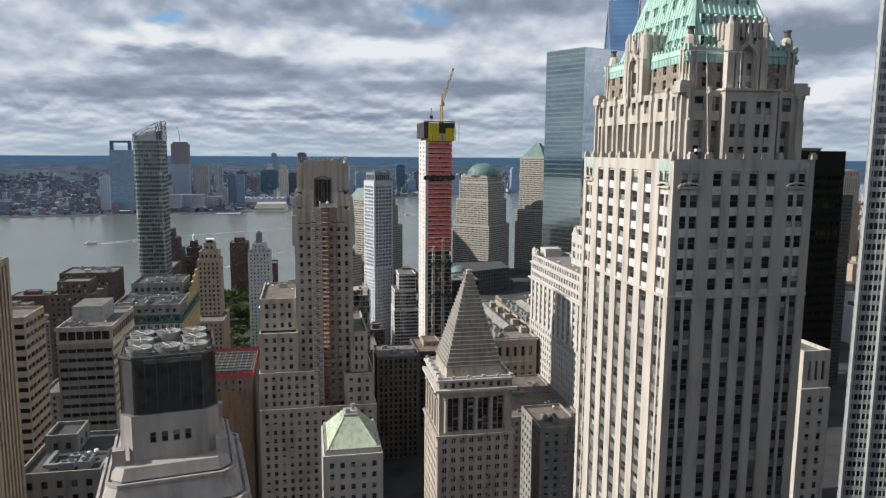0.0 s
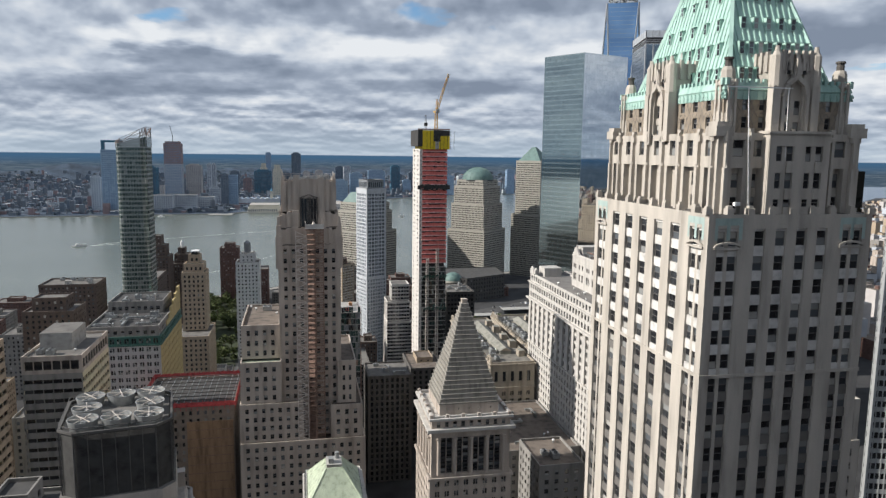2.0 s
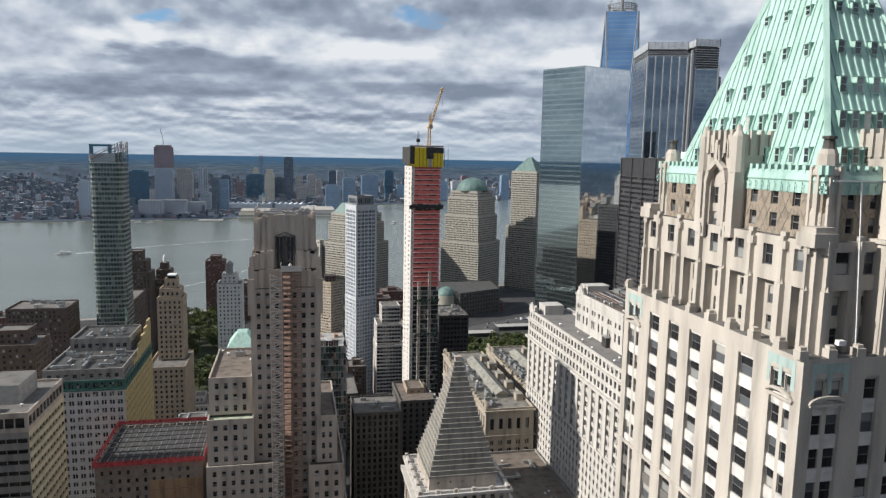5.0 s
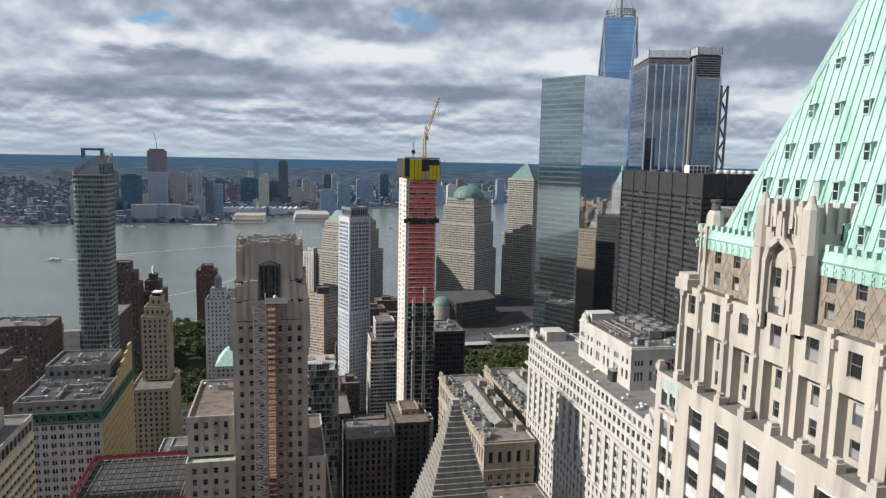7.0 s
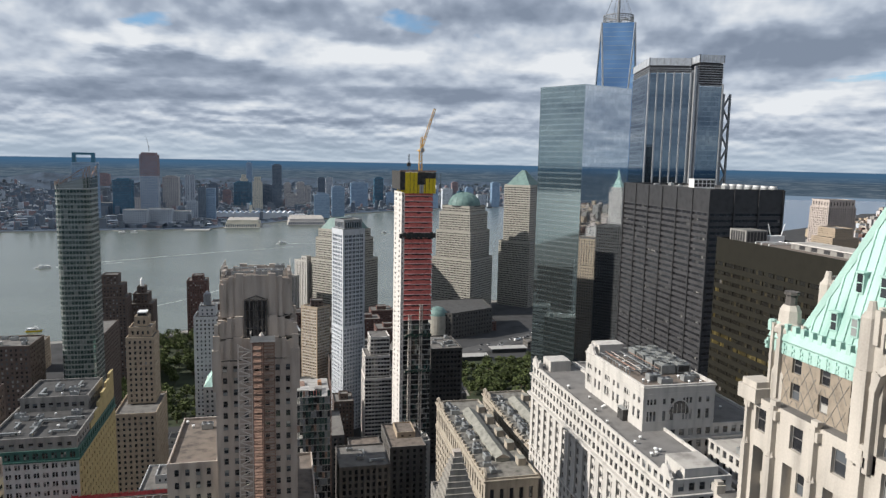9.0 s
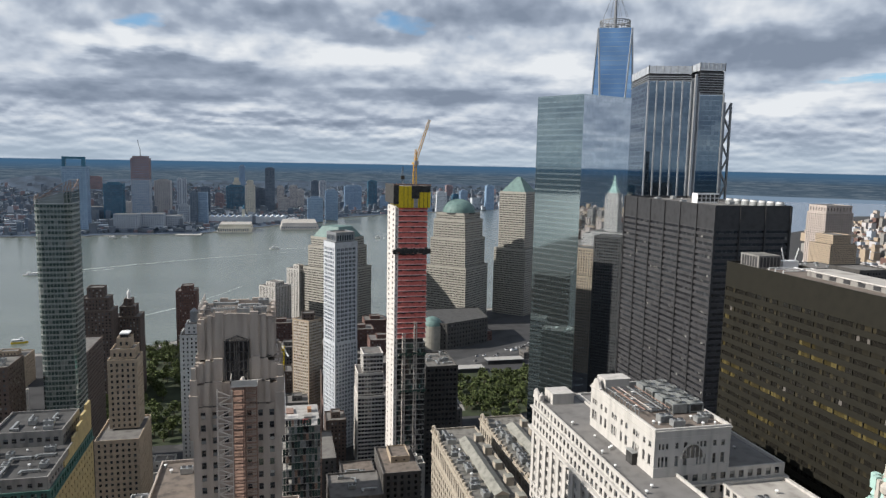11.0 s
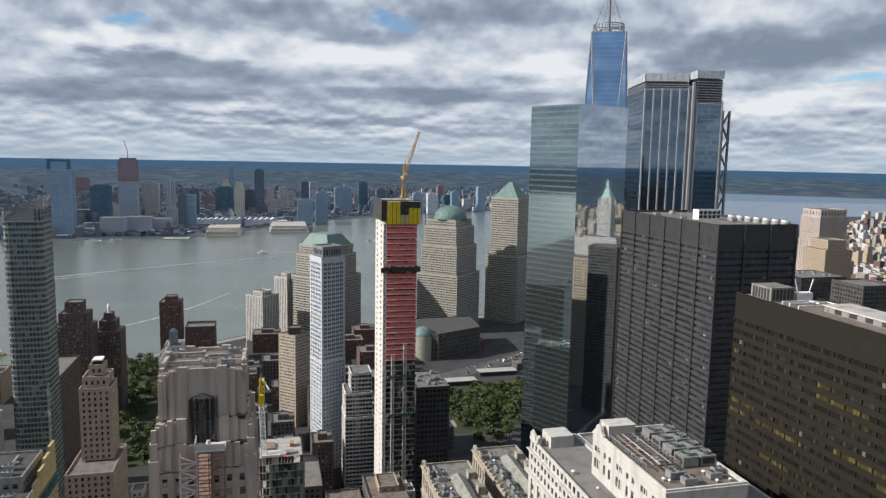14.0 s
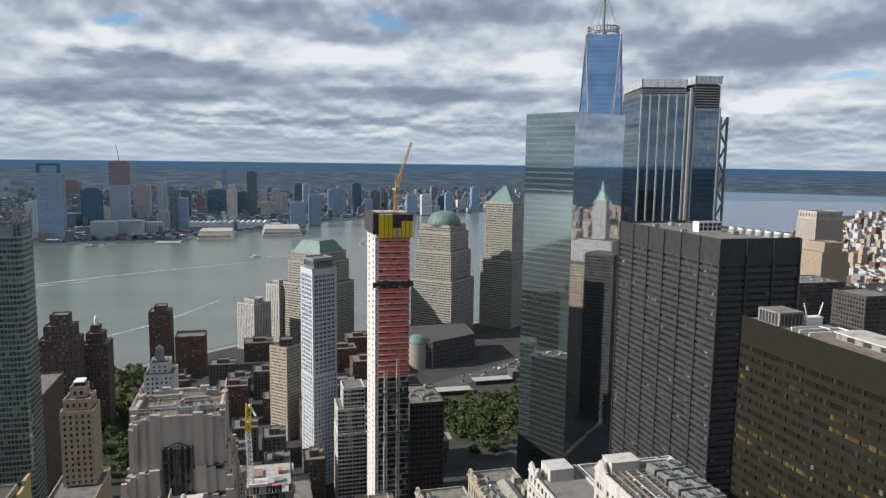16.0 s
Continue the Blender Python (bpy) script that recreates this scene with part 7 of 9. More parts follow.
building("office_block", "grey stone office block with tall window bays", "office building", [(rect(79, 102, 500, 540), 3, 62, Style(SHADED_STONE, PANE_DARK, bay=4.6, floor=3.9, win=0.42, high=0.6, deep=0.6, sink=0.3)), (rect(86, 98, 516, 534), 61, 65, Style(TAN_BRICK, PANE, bay=4, floor=4, win=0.3, high=0.4))], roof=ROOF_BROWN)
building("office_block", "shaded stone office block with tall window bays", "office building", [(rect(56, 77, 506, 540), 3, 54, Style(SHADED_STONE, PANE_DARK, bay=4.6, floor=3.9, win=0.42, high=0.6, deep=0.6, sink=0.3))], roof=ROOF_BROWN)
building("office_block", "shaded grey stone office block", "office building", [(rect(44, 72, 450, 480), 3, 74, Style(SHADED_STONE, PANE_DARK, bay=3.4, floor=3.9, win=0.5, high=0.66, deep=0.7, sink=0.4))])
building("office_block", "shaded stone block beside the narrow street", "office building", [(rect(32, 56, 560, 610), 3, 48, Style(SHADED_STONE, PANE_DARK, bay=3.6, floor=3.7, win=0.42, high=0.52, deep=0.4))])


def cooling_tower_building():
    """Stone setback building, turned off the grid, with a dark louvred plant box and round fans."""
    C, ang = (-28.5, 150.2), 9.0
    th = thing("setback_building", "stained stone setback building with dark plant room", "office building", at=(*C, 3))
    th.rotation_euler = (0, 0, radians(ang))
    oz = -3.0
    wall, panes = Shape(), []

    def oct8(hx, hy, c):
        return [(-hx + c, -hy), (hx - c, -hy), (hx, -hy + c), (hx, hy - c), (hx - c, hy), (-hx + c, hy), (-hx, hy - c), (-hx, -hy + c)]

    def taper(p0, p1, z0, z1):
        n = len(p0)
        for i in range(n):
            k = (i + 1) % n
            wall.face([(*p0[i], z0 + oz), (*p0[k], z0 + oz), (*p1[k], z1 + oz), (*p1[i], z1 + oz)], BASE_STONE)
        wall.face([(*p, z1 + oz) for p in p1], BASE_STONE)

    prism(wall, panes, rect(-15, 15, -19, 19), 0, 137 + oz, Style(BASE_STONE, PANE, bay=3.6, floor=3.7, win=0.42, high=0.52, deep=0.4), roof=BASE_STONE)
    taper(oct8(14.6, 18.6, 2), oct8(13.6, 17.2, 2), 136, 140.5)
    cornice(wall, oct8(13.6, 17.2, 2), 140.2 + oz, 0.8, 0.55, BASE_STONE)
    taper(oct8(13.0, 16.4, 2), oct8(11.4, 14.6, 2), 141.0, 145.4)
    cornice(wall, oct8(11.4, 14.6, 2), 145.1 + oz, 0.7, 0.5, BASE_STONE)
    taper(oct8(11.0, 13.9, 2), oct8(10.4, 13.0, 2), 145.8, 148.0)
    st = oct8(9.2, 9.9, 2.2)
    for i in range(8):
        p, q = st[i], st[(i + 1) % 8]
        if i % 2:
            wall.face([(*p, 148 + oz), (*q, 148 + oz), (*q, 157 + oz), (*p, 157 + oz)], BASE_STONE)
        else:
            wd = (Vector(q) - Vector(p)).length
            e = (wd - 7.6) / 2
            face_grid(wall, panes, p, q, 148 + oz, 157 + oz, Style(BASE_STONE, PANE_DARK, deep=0.5), [(e, "p"), (1.15, "w"), (1.0, "p"), (1.15, "w"), (1.0, "p"), (1.15, "w"), (1.0, "p"), (1.15, "w"), (e, "p")], [(3.2, "s"), (2.2, "w"), (3.6, "o")])
    wall.face([(*p, 157 + oz) for p in st], ROOF_GREY)
    for x, y in ((-9.5, -10.2), (9.5, -10.2), (-9.5, 10.2), (9.5, 10.2)):
        wall.box(x - 1.1, x + 1.1, y - 1.1, y + 1.1, 147 + oz, 151 + oz, BASE_STONE)
    finish(th, wall, panes, near=from_walk(5, -40, 150), limit=80, bars=True, label="rain-stained base stone")
    box = oct8(8.7, 9.4, 2.4)
    inn = inset(box, 0.35)
    z0, z1 = 156.5 + oz, 168.4 + oz
    b = Shape()
    for i in range(8):
        k = (i + 1) % 8
        b.face([(*inn[i], z0), (*inn[k], z0), (*inn[k], z1 - 0.6), (*inn[i], z1 - 0.6)], BLACK)
    b.face([(*p, z1 - 0.6) for p in inn], ROOF_GREY)
    part("plant_core", b, th)
    sl, inn2 = Shape(), inset(box, 0.22)
    for k in range(26):
        z = z0 + (z1 - z0) * k / 26
        for i in range(8):
            j = (i + 1) % 8
            sl.face([(*box[i], z), (*box[j], z), (*inn2[j], z + 0.36), (*inn2[i], z + 0.36)], SITE_DARK)
    part("louvres", sl, th, "dark brown-grey steel louvres", kind="stuff")
    fr = Shape()
    out = inset(box, -0.1)
    for i in range(8):
        p, q = Vector(out[i]), Vector(out[(i + 1) % 8])
        k = 1 if i % 2 else 6
        for j in range(k):
            m = p.lerp(q, j / k)
            fr.beam((m.x, m.y, z0), (m.x, m.y, z1 + 0.1), 0.12 if j == 0 else 0.07, FRAME_DARK)
        for z, r in ((z0, 0.1), (z1, 0.22), (z1 + 0.9, 0.06)):
            fr.beam((*p, z), (*q, z), r, FRAME_DARK)
    part("plant_frame", fr, th, "dull steel frame and rail")
    # fans on the plant roof
    turn = pose(*C, 0, 0, 0, ang)
    proto = None
    for j in range(3):
        for i in range(3):
            if (i, j) == (1, 1):
                continue
            w = turn @ Vector((-5.2 + 5.2 * i, -5.9 + 5.9 * j, 0))
            m = pose(w.x, w.y, z1 - 0.6 - oz, 0, 0, ang + 40 * i + 25 * j)
            if proto is None:
                proto = thing("roof_fan", "round grey cooling fan with cross bars", "fan", "roof cooling fans", at=(w.x, w.y, z1 - 0.6 - oz))
                s = Shape()
                s.drum(0, 0, 0, 1.9, 2.1, 2.5, DUCT, 24, cap=False)
                s.drum(0, 0, 0.0, 1.9, 2.0, 2.38, DUCT, 24, cap=False)
                for k in range(24):
                    a0, a1 = 2 * math.pi * k / 24, 2 * math.pi * (k + 1) / 24
                    s.face([(2.38 * math.cos(a0), 2.38 * math.sin(a0), 1.9), (2.5 * math.cos(a0), 2.5 * math.sin(a0), 1.9), (2.5 * math.cos(a1), 2.5 * math.sin(a1), 1.9), (2.38 * math.cos(a1), 2.38 * math.sin(a1), 1.9)], DUCT)
                part("rim", s, proto)
                s = Shape()
                s.drum(0, 0, 0.5, 0.55, 2.0, 2.0, SITE_DARK, 24)
                part("well", s, proto)
                for k in range(5):
                    a = 2 * math.pi * k / 5
                    s = Shape()
                    s.face([(0.3 * math.cos(a), 0.3 * math.sin(a), 1.0), (2.0 * math.cos(a - 0.12), 2.0 * math.sin(a - 0.12), 0.9), (2.0 * math.cos(a + 0.14), 2.0 * math.sin(a + 0.14), 1.05), (0.35 * math.cos(a + 0.6), 0.35 * math.sin(a + 0.6), 1.05)], STEEL_GREY)
                    part("blade", s, proto)
                s = Shape()
                s.drum(0, 0, 0.55, 1.4, 0.4, 0.4, DUCT, 10)
                part("hub", s, proto)
                for k in range(3):
                    a = math.pi * k / 3 + 0.2
                    s = Shape()
                    s.beam((-2.4 * math.cos(a), -2.4 * math.sin(a), 1.88), (2.4 * math.cos(a), 2.4 * math.sin(a), 1.88), 0.06, SCAFFOLD)
                    part("guard_bar", s, proto)
            else:
                copy_thing(proto, m)


FRAME_DARK = material("dull_frame_steel", (0.085, 0.082, 0.078), 0.7, vary=0.15)
cooling_tower_building()


def green_hip_house():
    th = building("corner_house", "small pale stone building with pale green hipped roof", "office building", [(rect(3.5, 21, 198, 222), 3, 120, Style(PALE_STONE, PANE, bay=2.9, floor=3.4, win=0.42, high=0.5, deep=0.35)), (rect(4.2, 20.3, 198.7, 221.3), 120, 121.4, PALE)], near=(10, 150, 125), limit=120, bars=True)
    r = Shape()
    a = rect(0.9, 16.6, 0.9, 23.1)
    t = rect(6.4, 11.0, 9.0, 15.5)
    z0, z1 = 117.6, 125.0
    for i in range(4):
        k = (i + 1) % 4
        r.face([(*a[i], z0), (*a[k], z0), (*t[k], z1), (*t[i], z1)], COPPER_PALE)
        p0, p1, q0, q1 = Vector((*a[i], z0)), Vector((*a[k], z0)), Vector((*t[i], z1)), Vector((*t[k], z1))
        for j in range(1, 16):
            f = j / 16
            r.beam(p0.lerp(p1, f), q0.lerp(q1, f), 0.06, COPPER_PALE)
        r.beam(p0, q0, 0.16, COPPER_PALE)
    r.face([(*p, z1) for p in t], COPPER_PALE)
    part("roof", r, th, "pale green standing-seam hipped roof")
    c = Shape()
    c.box(6.6, 10.8, 9.3, 15.2, z1, z1 + 0.8, CONCRETE)
    c.box(7.2, 8.6, 10, 12, z1 + 0.8, z1 + 2.2, DUCT)
    c.drum(9.6, 13.6, z1 + 0.8, z1 + 2.6, 0.6, 0.6, DUCT, 10)
    part("roof_plant", c, th)


green_hip_house()


BROWN_STONE = material("brownish_brick", (0.235, 0.20, 0.17), 0.9, vary=0.14, scale=0.4)
NET_CRIMSON = material("crimson_netting", (0.44, 0.075, 0.08), 0.85, vary=0.25, scale=0.8)
BOARDING = material("tan_boarding", (0.30, 0.20, 0.125), 0.85, vary=0.22, scale=0.5, streak=1)


def red_site():
    """Brick building under repair with a red-edged working deck on its roof."""
    th = building("site_building", "brick office building under repair with red netting", "office building", [(rect(-66, -26, 330, 372), 3, 104, Style(BROWN_STONE, PANE, bay=3.2, floor=3.6, win=0.36, high=0.5, deep=0.3))], roof=ROOF_DARK)
    n = Shape()
    for a, b in (((-0.6, -0.6), (40.6, -0.6)), ((40.6, -0.6), (40.6, 42.6)), ((40.6, 42.6), (-0.6, 42.6)), ((-0.6, 42.6), (-0.6, -0.6))):
        ln = (Vector(b) - Vector(a)).length
        k = int(ln / 2.2)
        for i in range(k):
            p, q = Vector(a).lerp(Vector(b), i / k), Vector(a).lerp(Vector(b), (i + 1) / k)
            dz = random.random() * 0.5
            n.face([(p.x, p.y, 100.8), (q.x, q.y, 100.8), (q.x, q.y, 103.0 - dz), (p.x, p.y, 103.0)], NET_CRIMSON)
            n.beam((p.x, p.y, 99), (p.x, p.y, 103.6), 0.08, NET_CRIMSON)
    part("red_netting", n, th, "red safety netting on posts")
    for i in range(14):
        d = Shape()
        d.beam((1 + 2.9 * i, 0.5, 101.4), (1 + 2.9 * i, 41, 101.4), 0.14, STEEL_GREY)
        part("deck_beam", d, th)
    for i in range(9):
        d = Shape()
        d.beam((0.5, 1 + 5 * i, 101.7), (39.5, 1 + 5 * i, 101.7), 0.16, FRAME_DARK)
        part("deck_beam", d, th)
    o = Shape()
    o.box(20, 39.5, -0.5, -0.1, 20, 94, BOARDING)
    boards = part("wall_boarding", o, th, "tan boarding on the wall")
    for k in range(18):
        o = Shape()
        o.box(19.8, 39.7, -0.58, -0.5, 22 + 4 * k, 22.25 + 4 * k, RUST)
        part("rail", o, boards)


red_site()


def open_frame_site():
    """Half-built block: floor plates, columns and an orange band."""
    th = thing("frame_building", "half-built block with open floors and netting", "office building", at=(19, 440, 3))
    W, D = 19.5, 30
    for k in range(32):
        s = Shape()
        s.box(0, W, 0, D, k * 3.7, k * 3.7 + 0.35, CONCRETE)
        part("floor_slab", s, th)
    for x in (0.5, W / 3, 2 * W / 3, W - 0.5):
        for y in (0.5, D / 2, D - 0.5):
            c = Shape()
            c.box(x - 0.35, x + 0.35, y - 0.35, y + 0.35, 0, 115, STEEL_GREY)
            part("column", c, th)
    # core coloured near-black, as shade deep in the open floors
    i = Shape()
    i.box(4, W - 4, 5, D - 3, 0, 114, SITE_DARK)
    part("core", i, th)
    g = Shape()
    for k in range(14, 32):
        for j in range(14):
            if random.random() < 0.8:
                a0, a1 = W * j / 14, W * (j + 0.9) / 14
                g.face([(a0, -0.05, k * 3.7 + 0.4), (a1, -0.05, k * 3.7 + 0.4), (a1, -0.05, k * 3.7 + 3.6), (a0, -0.05, k * 3.7 + 3.6)], PANE_GREEN if k > 20 and random.random() < 0.5 else RUST if random.random() < 0.12 else STEEL_GREY if random.random() < 0.35 else PANE_DARK)
    part("cladding", g, th, "glass and orange panels", kind="stuff")
    for name, bx, mt in (("site_cabin", (1, 9, 4, 10, 115.1, 117.6), PALE_CONCRETE), ("store", (11, 14, 3, 5, 115.1, 116.6), SITE_RED), ("store", (12, 16, 9, 13, 115.1, 116.2), GREY_STONE), ("store", (14, 16, 18, 22, 115.1, 117.0), ORANGE), ("store", (2, 7, 16, 24, 115.1, 116.0), RUST)):
        r = Shape()
        r.box(*bx, mt)
        part(name, r, th)
    for x in (-0.6, W + 0.6):
        r = Shape()
        for y in (0.3, 7.5, 15, 22.5, 29.7):
            r.beam((x, y, 60), (x, y, 117.5), 0.12, RUST)
        for k in range(15):
            r.beam((x, 0, 62 + 3.7 * k), (x, D, 62 + 3.7 * k), 0.12, RUST)
        part("side_scaffold", r, th, "rusty side scaffold")
    cr = thing("site_crane", "yellow and white crane on the half-built block", "crane", at=(21, 446, 118))
    m = Shape()
    lattice(m, (0, 0, 0), (-1, 3, 26), 1.2, 12, WHITE_PAINT)
    part("mast", m, cr, "white lattice mast")
    m = Shape()
    lattice(m, (-1, 3, 26), (-0.5, 4, 38), 1.2, 6, SITE_YELLOW)
    m.box(-1.9, 0.3, 2.4, 4.6, 25, 30, SITE_YELLOW)
    m.beam((-0.5, 4, 38), (2.5, 2, 33), 0.3, WHITE_PAINT)
    part("jib", m, cr, "yellow jib")


open_frame_site()

# right-hand side and foreground
WHITE_METAL = material("bright_aluminium", (0.36, 0.37, 0.37), 0.45, metal=0.2, vary=0.06, scale=0.6)
CHASE = Style(WHITE_METAL, PANE_DARK, bay=1.784, floor=3.9, win=0.80, high=0.58, deep=0.3, margin=0.05, top=18, spandrel=WHITE_METAL, sink=0.1, mullion=WHITE_METAL)
slab = building("aluminium_slab", "silver aluminium and glass office slab", "skyscraper", [([(205.5, 229), (288, 207), (288.5, 209), (206.0, 231)], 3, 268, CHASE)], pane=PANE_DARK)
for k in range(10):
    c = Shape()
    x, y = 8.92 * k * 0.966, -8.92 * k * 0.258
    c.box(x - 0.55, x + 0.55, y - 1.0, y + 0.3, 0, 264, WHITE_METAL)
    part("column", c, slab, "bright aluminium column")


building("stone_pier", "slim pale stone tower with openwork top", "tower", [(rect(137, 146.5, 170, 192), 3, 142, Style(LIMESTONE, PANE, bay=3, floor=3.7, win=0.36, high=0.5, deep=0.3)), (rect(137.4, 146, 170.5, 191), 142, 153, Style(LIMESTONE, PANE_DARK, bay=2, floor=8, win=0.4, high=0.6, deep=0.6))], near=(30, 60, 180), limit=60, bars=True)
FINS = Style(TAN_BRICK, PANE_DARK, bay=1.9, floor=3.5, win=0.5, high=0.6, deep=0.6, sink=0.35, spandrel=BROWN_BRICK, pier_out=0.0)
building("finned_tower", "tan tower with upright fins", "tower", [(rect(-96, -66, 160, 173), 3, 184, FINS)])
building("ribbon_block", "tan office block with ribbon windows", "office building", [(rect(-125, -92, 250, 268), 3, 153, Style(TAN_BRICK, PANE_BRONZE, bay=3.2, floor=3.6, win=0.95, high=0.45, deep=0.4, margin=0.3))])
building("low_block", "low dark roofed office block with plant", "office building", [(rect(-70, -51, 178, 204), 3, 130, GREY), (rect(-68, -60, 192, 202), 129, 134, GREY)], roof=ROOF_DARK)
building("annex_block", "grey brick annex with gravel roof", "office building", [(rect(76, 119, 288, 345), 3, 92, GREY), (rect(92, 110, 262, 287.9), 3, 97, GREY)], roof=ROOF_BROWN, near=(20, 160, 120), limit=120, bars=True)
building("annex_block", "grey roof house behind the annex", "office building", [(rect(78, 92, 350, 372), 3, 100, GREY)])
TAN_STONE = material("tan_stone", (0.33, 0.29, 0.235), 0.85, streak=1, vary=0.15, scale=0.4)
def gothic_block(label, x0, x1, y0, y1, z1):
    th = building("gothic_block", label, "office building", roof=ROOF_GREEN, blocks=[
        (rect(x0, x1, y0, y1), 3, z1 - 13, Style(TAN_STONE, PANE_DARK, bay=4.0, floor=3.9, win=0.45, high=0.58, deep=0.6, split=2)), (rect(x0, x1, y0, y1), z1 - 13, z1, Style(TAN_STONE, PANE_DARK, bay=4.0, floor=10, win=0.42, high=0.52, deep=0.8, top=3.0))])
    W, D, zt = x1 - x0, y1 - y0, z1 - 3
    for z, o in ((z1 - 16.5, 0.5), (zt - 1.6, 0.7)):
        c = Shape()
        cornice(c, rect(0, W, 0, D), z if z > zt - 2 else z - 3 + 3, 0.7, o, TAN_STONE)
        part("cornice", c, th)
    # round heads over the tall windows on the lit side
    n = round((D - 2) / 4.0)
    b = (D - 2) / n
    for k in range(n):
        cy, r, zc = D - 1 - b * (k + 0.5), b * 0.21, z1 - 3 - 13 + 10 * (0.48 * 0.6 + 0.52)
        h = Shape()
        for i in range(8):
            a0, a1 = math.pi * i / 8, math.pi * (i + 1) / 8
            h.face([(-0.03, cy, zc), (-0.03, cy + r * math.cos(a0), zc + r * math.sin(a0)), (-0.03, cy + r * math.cos(a1), zc + r * math.sin(a1))], PANE_DARK)
            h.beam((-0.1, cy + 1.25 * r * math.cos(a0), zc + 1.25 * r * math.sin(a0)), (-0.1, cy + 1.25 * r * math.cos(a1), zc + 1.25 * r * math.sin(a1)), 0.14, TAN_STONE)
        part("arch", h, th)
    # broken parapet, curved pediments at the ends
    for k in range(n + 1):
        h = Shape()
        y = 1 + b * k
        h.box(-0.2, 0.7, y - 0.5, y + 0.5, zt - 0.4, zt + 0.9 + 0.5 * (k % 2), TAN_STONE)
        part("merlon", h, th)
    for gy in (3.5, D - 3.5, D - 11):
        h = Shape()
        for i in range(8):
            a0, a1 = math.pi * i / 8, math.pi * (i + 1) / 8
            h.beam((0.4, gy + 3 * math.cos(a0), zt + 2.6 * math.sin(a0)), (0.4, gy + 3 * math.cos(a1), zt + 2.6 * math.sin(a1)), 0.45, TAN_STONE)
            h.face([(0.4, gy, zt), (0.4, gy + 3 * math.cos(a0), zt + 2.6 * math.sin(a0)), (0.4, gy + 3 * math.cos(a1), zt + 2.6 * math.sin(a1))], TAN_STONE)
        part("pediment", h, th, "curved stone pediment")
    # long sloped skylight ridge
    h = Shape()
    ya, yb = D * 0.18, D * 0.8
    h.box(W * 0.42, W * 0.68, ya, yb, zt - 1, zt + 0.8, RIDGE_GREEN)
    for xa, xb in ((W * 0.40, W * 0.55), (W * 0.70, W * 0.55)):
        h.face([(xa, ya - 0.5, zt + 0.8), (xa, yb + 0.5, zt + 0.8), (xb, yb + 0.5, zt + 2.6), (xb, ya - 0.5, zt + 2.6)], RIDGE_GREEN)
    h.face([(W * 0.40, ya - 0.5, zt + 0.8), (W * 0.70, ya - 0.5, zt + 0.8), (W * 0.55, ya - 0.5, zt + 2.6)], TAN_STONE)
    part("roof_ridge", h, th, "long mossy green roof ridge")
    for k in range(5):
        h = Shape()
        y = D * (0.12 + 0.17 * k)
        h.box(W * 0.78, W * 0.93, y, y + 4.2, zt - 1, zt + 2.2 + 0.6 * (k % 2), TAN_STONE, top=RIDGE_GREEN)
        part("chimney_block", h, th)


gothic_block("ornate tan stone office building with cluttered roof", 95, 118, 346, 440, 112)
gothic_block("ornate tan stone office building with gabled roof", 127, 151, 380, 462, 108)
building("brick_tower", "dark brown brick tower by the river", "apartment tower", [(rect(-190, -150, 590, 620), 3, 112, BROWN)])
building("brick_tower", "brown brick tower with roof rooms", "apartment tower", [(rect(-152, -125, 450, 475), 3, 122, BROWN), (rect(-148, -130, 455, 470), 121, 129, BROWN)])
PINK_STONE = material("pinkish_stone", (0.40, 0.345, 0.31), 0.85, streak=1, vary=0.1, scale=0.2)
building("pale_tower", "pinkish stone tower with green roof edge", "tower", [(rect(1032, 1094, 1240, 1290), 3, 163, Style(PINK_STONE, PANE_DARK, bay=5, floor=4.5, win=0.46, high=0.62, deep=0.8)), (inset(rect(1032, 1094, 1240, 1290), 2), 163, 177, Style(PINK_STONE, PANE_DARK, bay=7, floor=12, win=0.35, high=0.6, deep=1.0, top=2.5))])
building("tan_tower", "tan stepped office tower", "tower", [(rect(922, 975, 1100, 1150), 3, 120, TAN), (rect(930, 966, 1105, 1145), 120, 136, TAN)])
building("dark_block", "black glass office block", "office building", [(rect(617, 679, 800, 850), 3, 131, Style(DARK_STEEL, PANE_DARK, bay=4, floor=4, win=0.7, high=0.5, deep=0.3))], pane=PANE_DARK)


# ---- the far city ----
# walls and panes greyed and blued: haze of distance mixed into their colours
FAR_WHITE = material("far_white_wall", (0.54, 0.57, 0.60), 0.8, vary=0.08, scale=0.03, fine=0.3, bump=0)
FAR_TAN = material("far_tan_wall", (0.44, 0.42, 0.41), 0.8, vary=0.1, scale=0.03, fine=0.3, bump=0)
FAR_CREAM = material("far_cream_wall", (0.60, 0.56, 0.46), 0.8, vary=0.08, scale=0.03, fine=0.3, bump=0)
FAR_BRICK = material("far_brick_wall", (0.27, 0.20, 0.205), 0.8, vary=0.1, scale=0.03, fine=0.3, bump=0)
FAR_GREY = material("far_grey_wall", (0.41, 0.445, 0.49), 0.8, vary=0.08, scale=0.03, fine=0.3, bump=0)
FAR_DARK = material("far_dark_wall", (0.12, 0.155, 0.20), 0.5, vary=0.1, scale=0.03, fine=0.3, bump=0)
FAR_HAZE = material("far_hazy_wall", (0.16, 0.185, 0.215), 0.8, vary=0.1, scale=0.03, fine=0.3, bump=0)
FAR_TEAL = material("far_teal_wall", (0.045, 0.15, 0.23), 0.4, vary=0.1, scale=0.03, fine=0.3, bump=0)
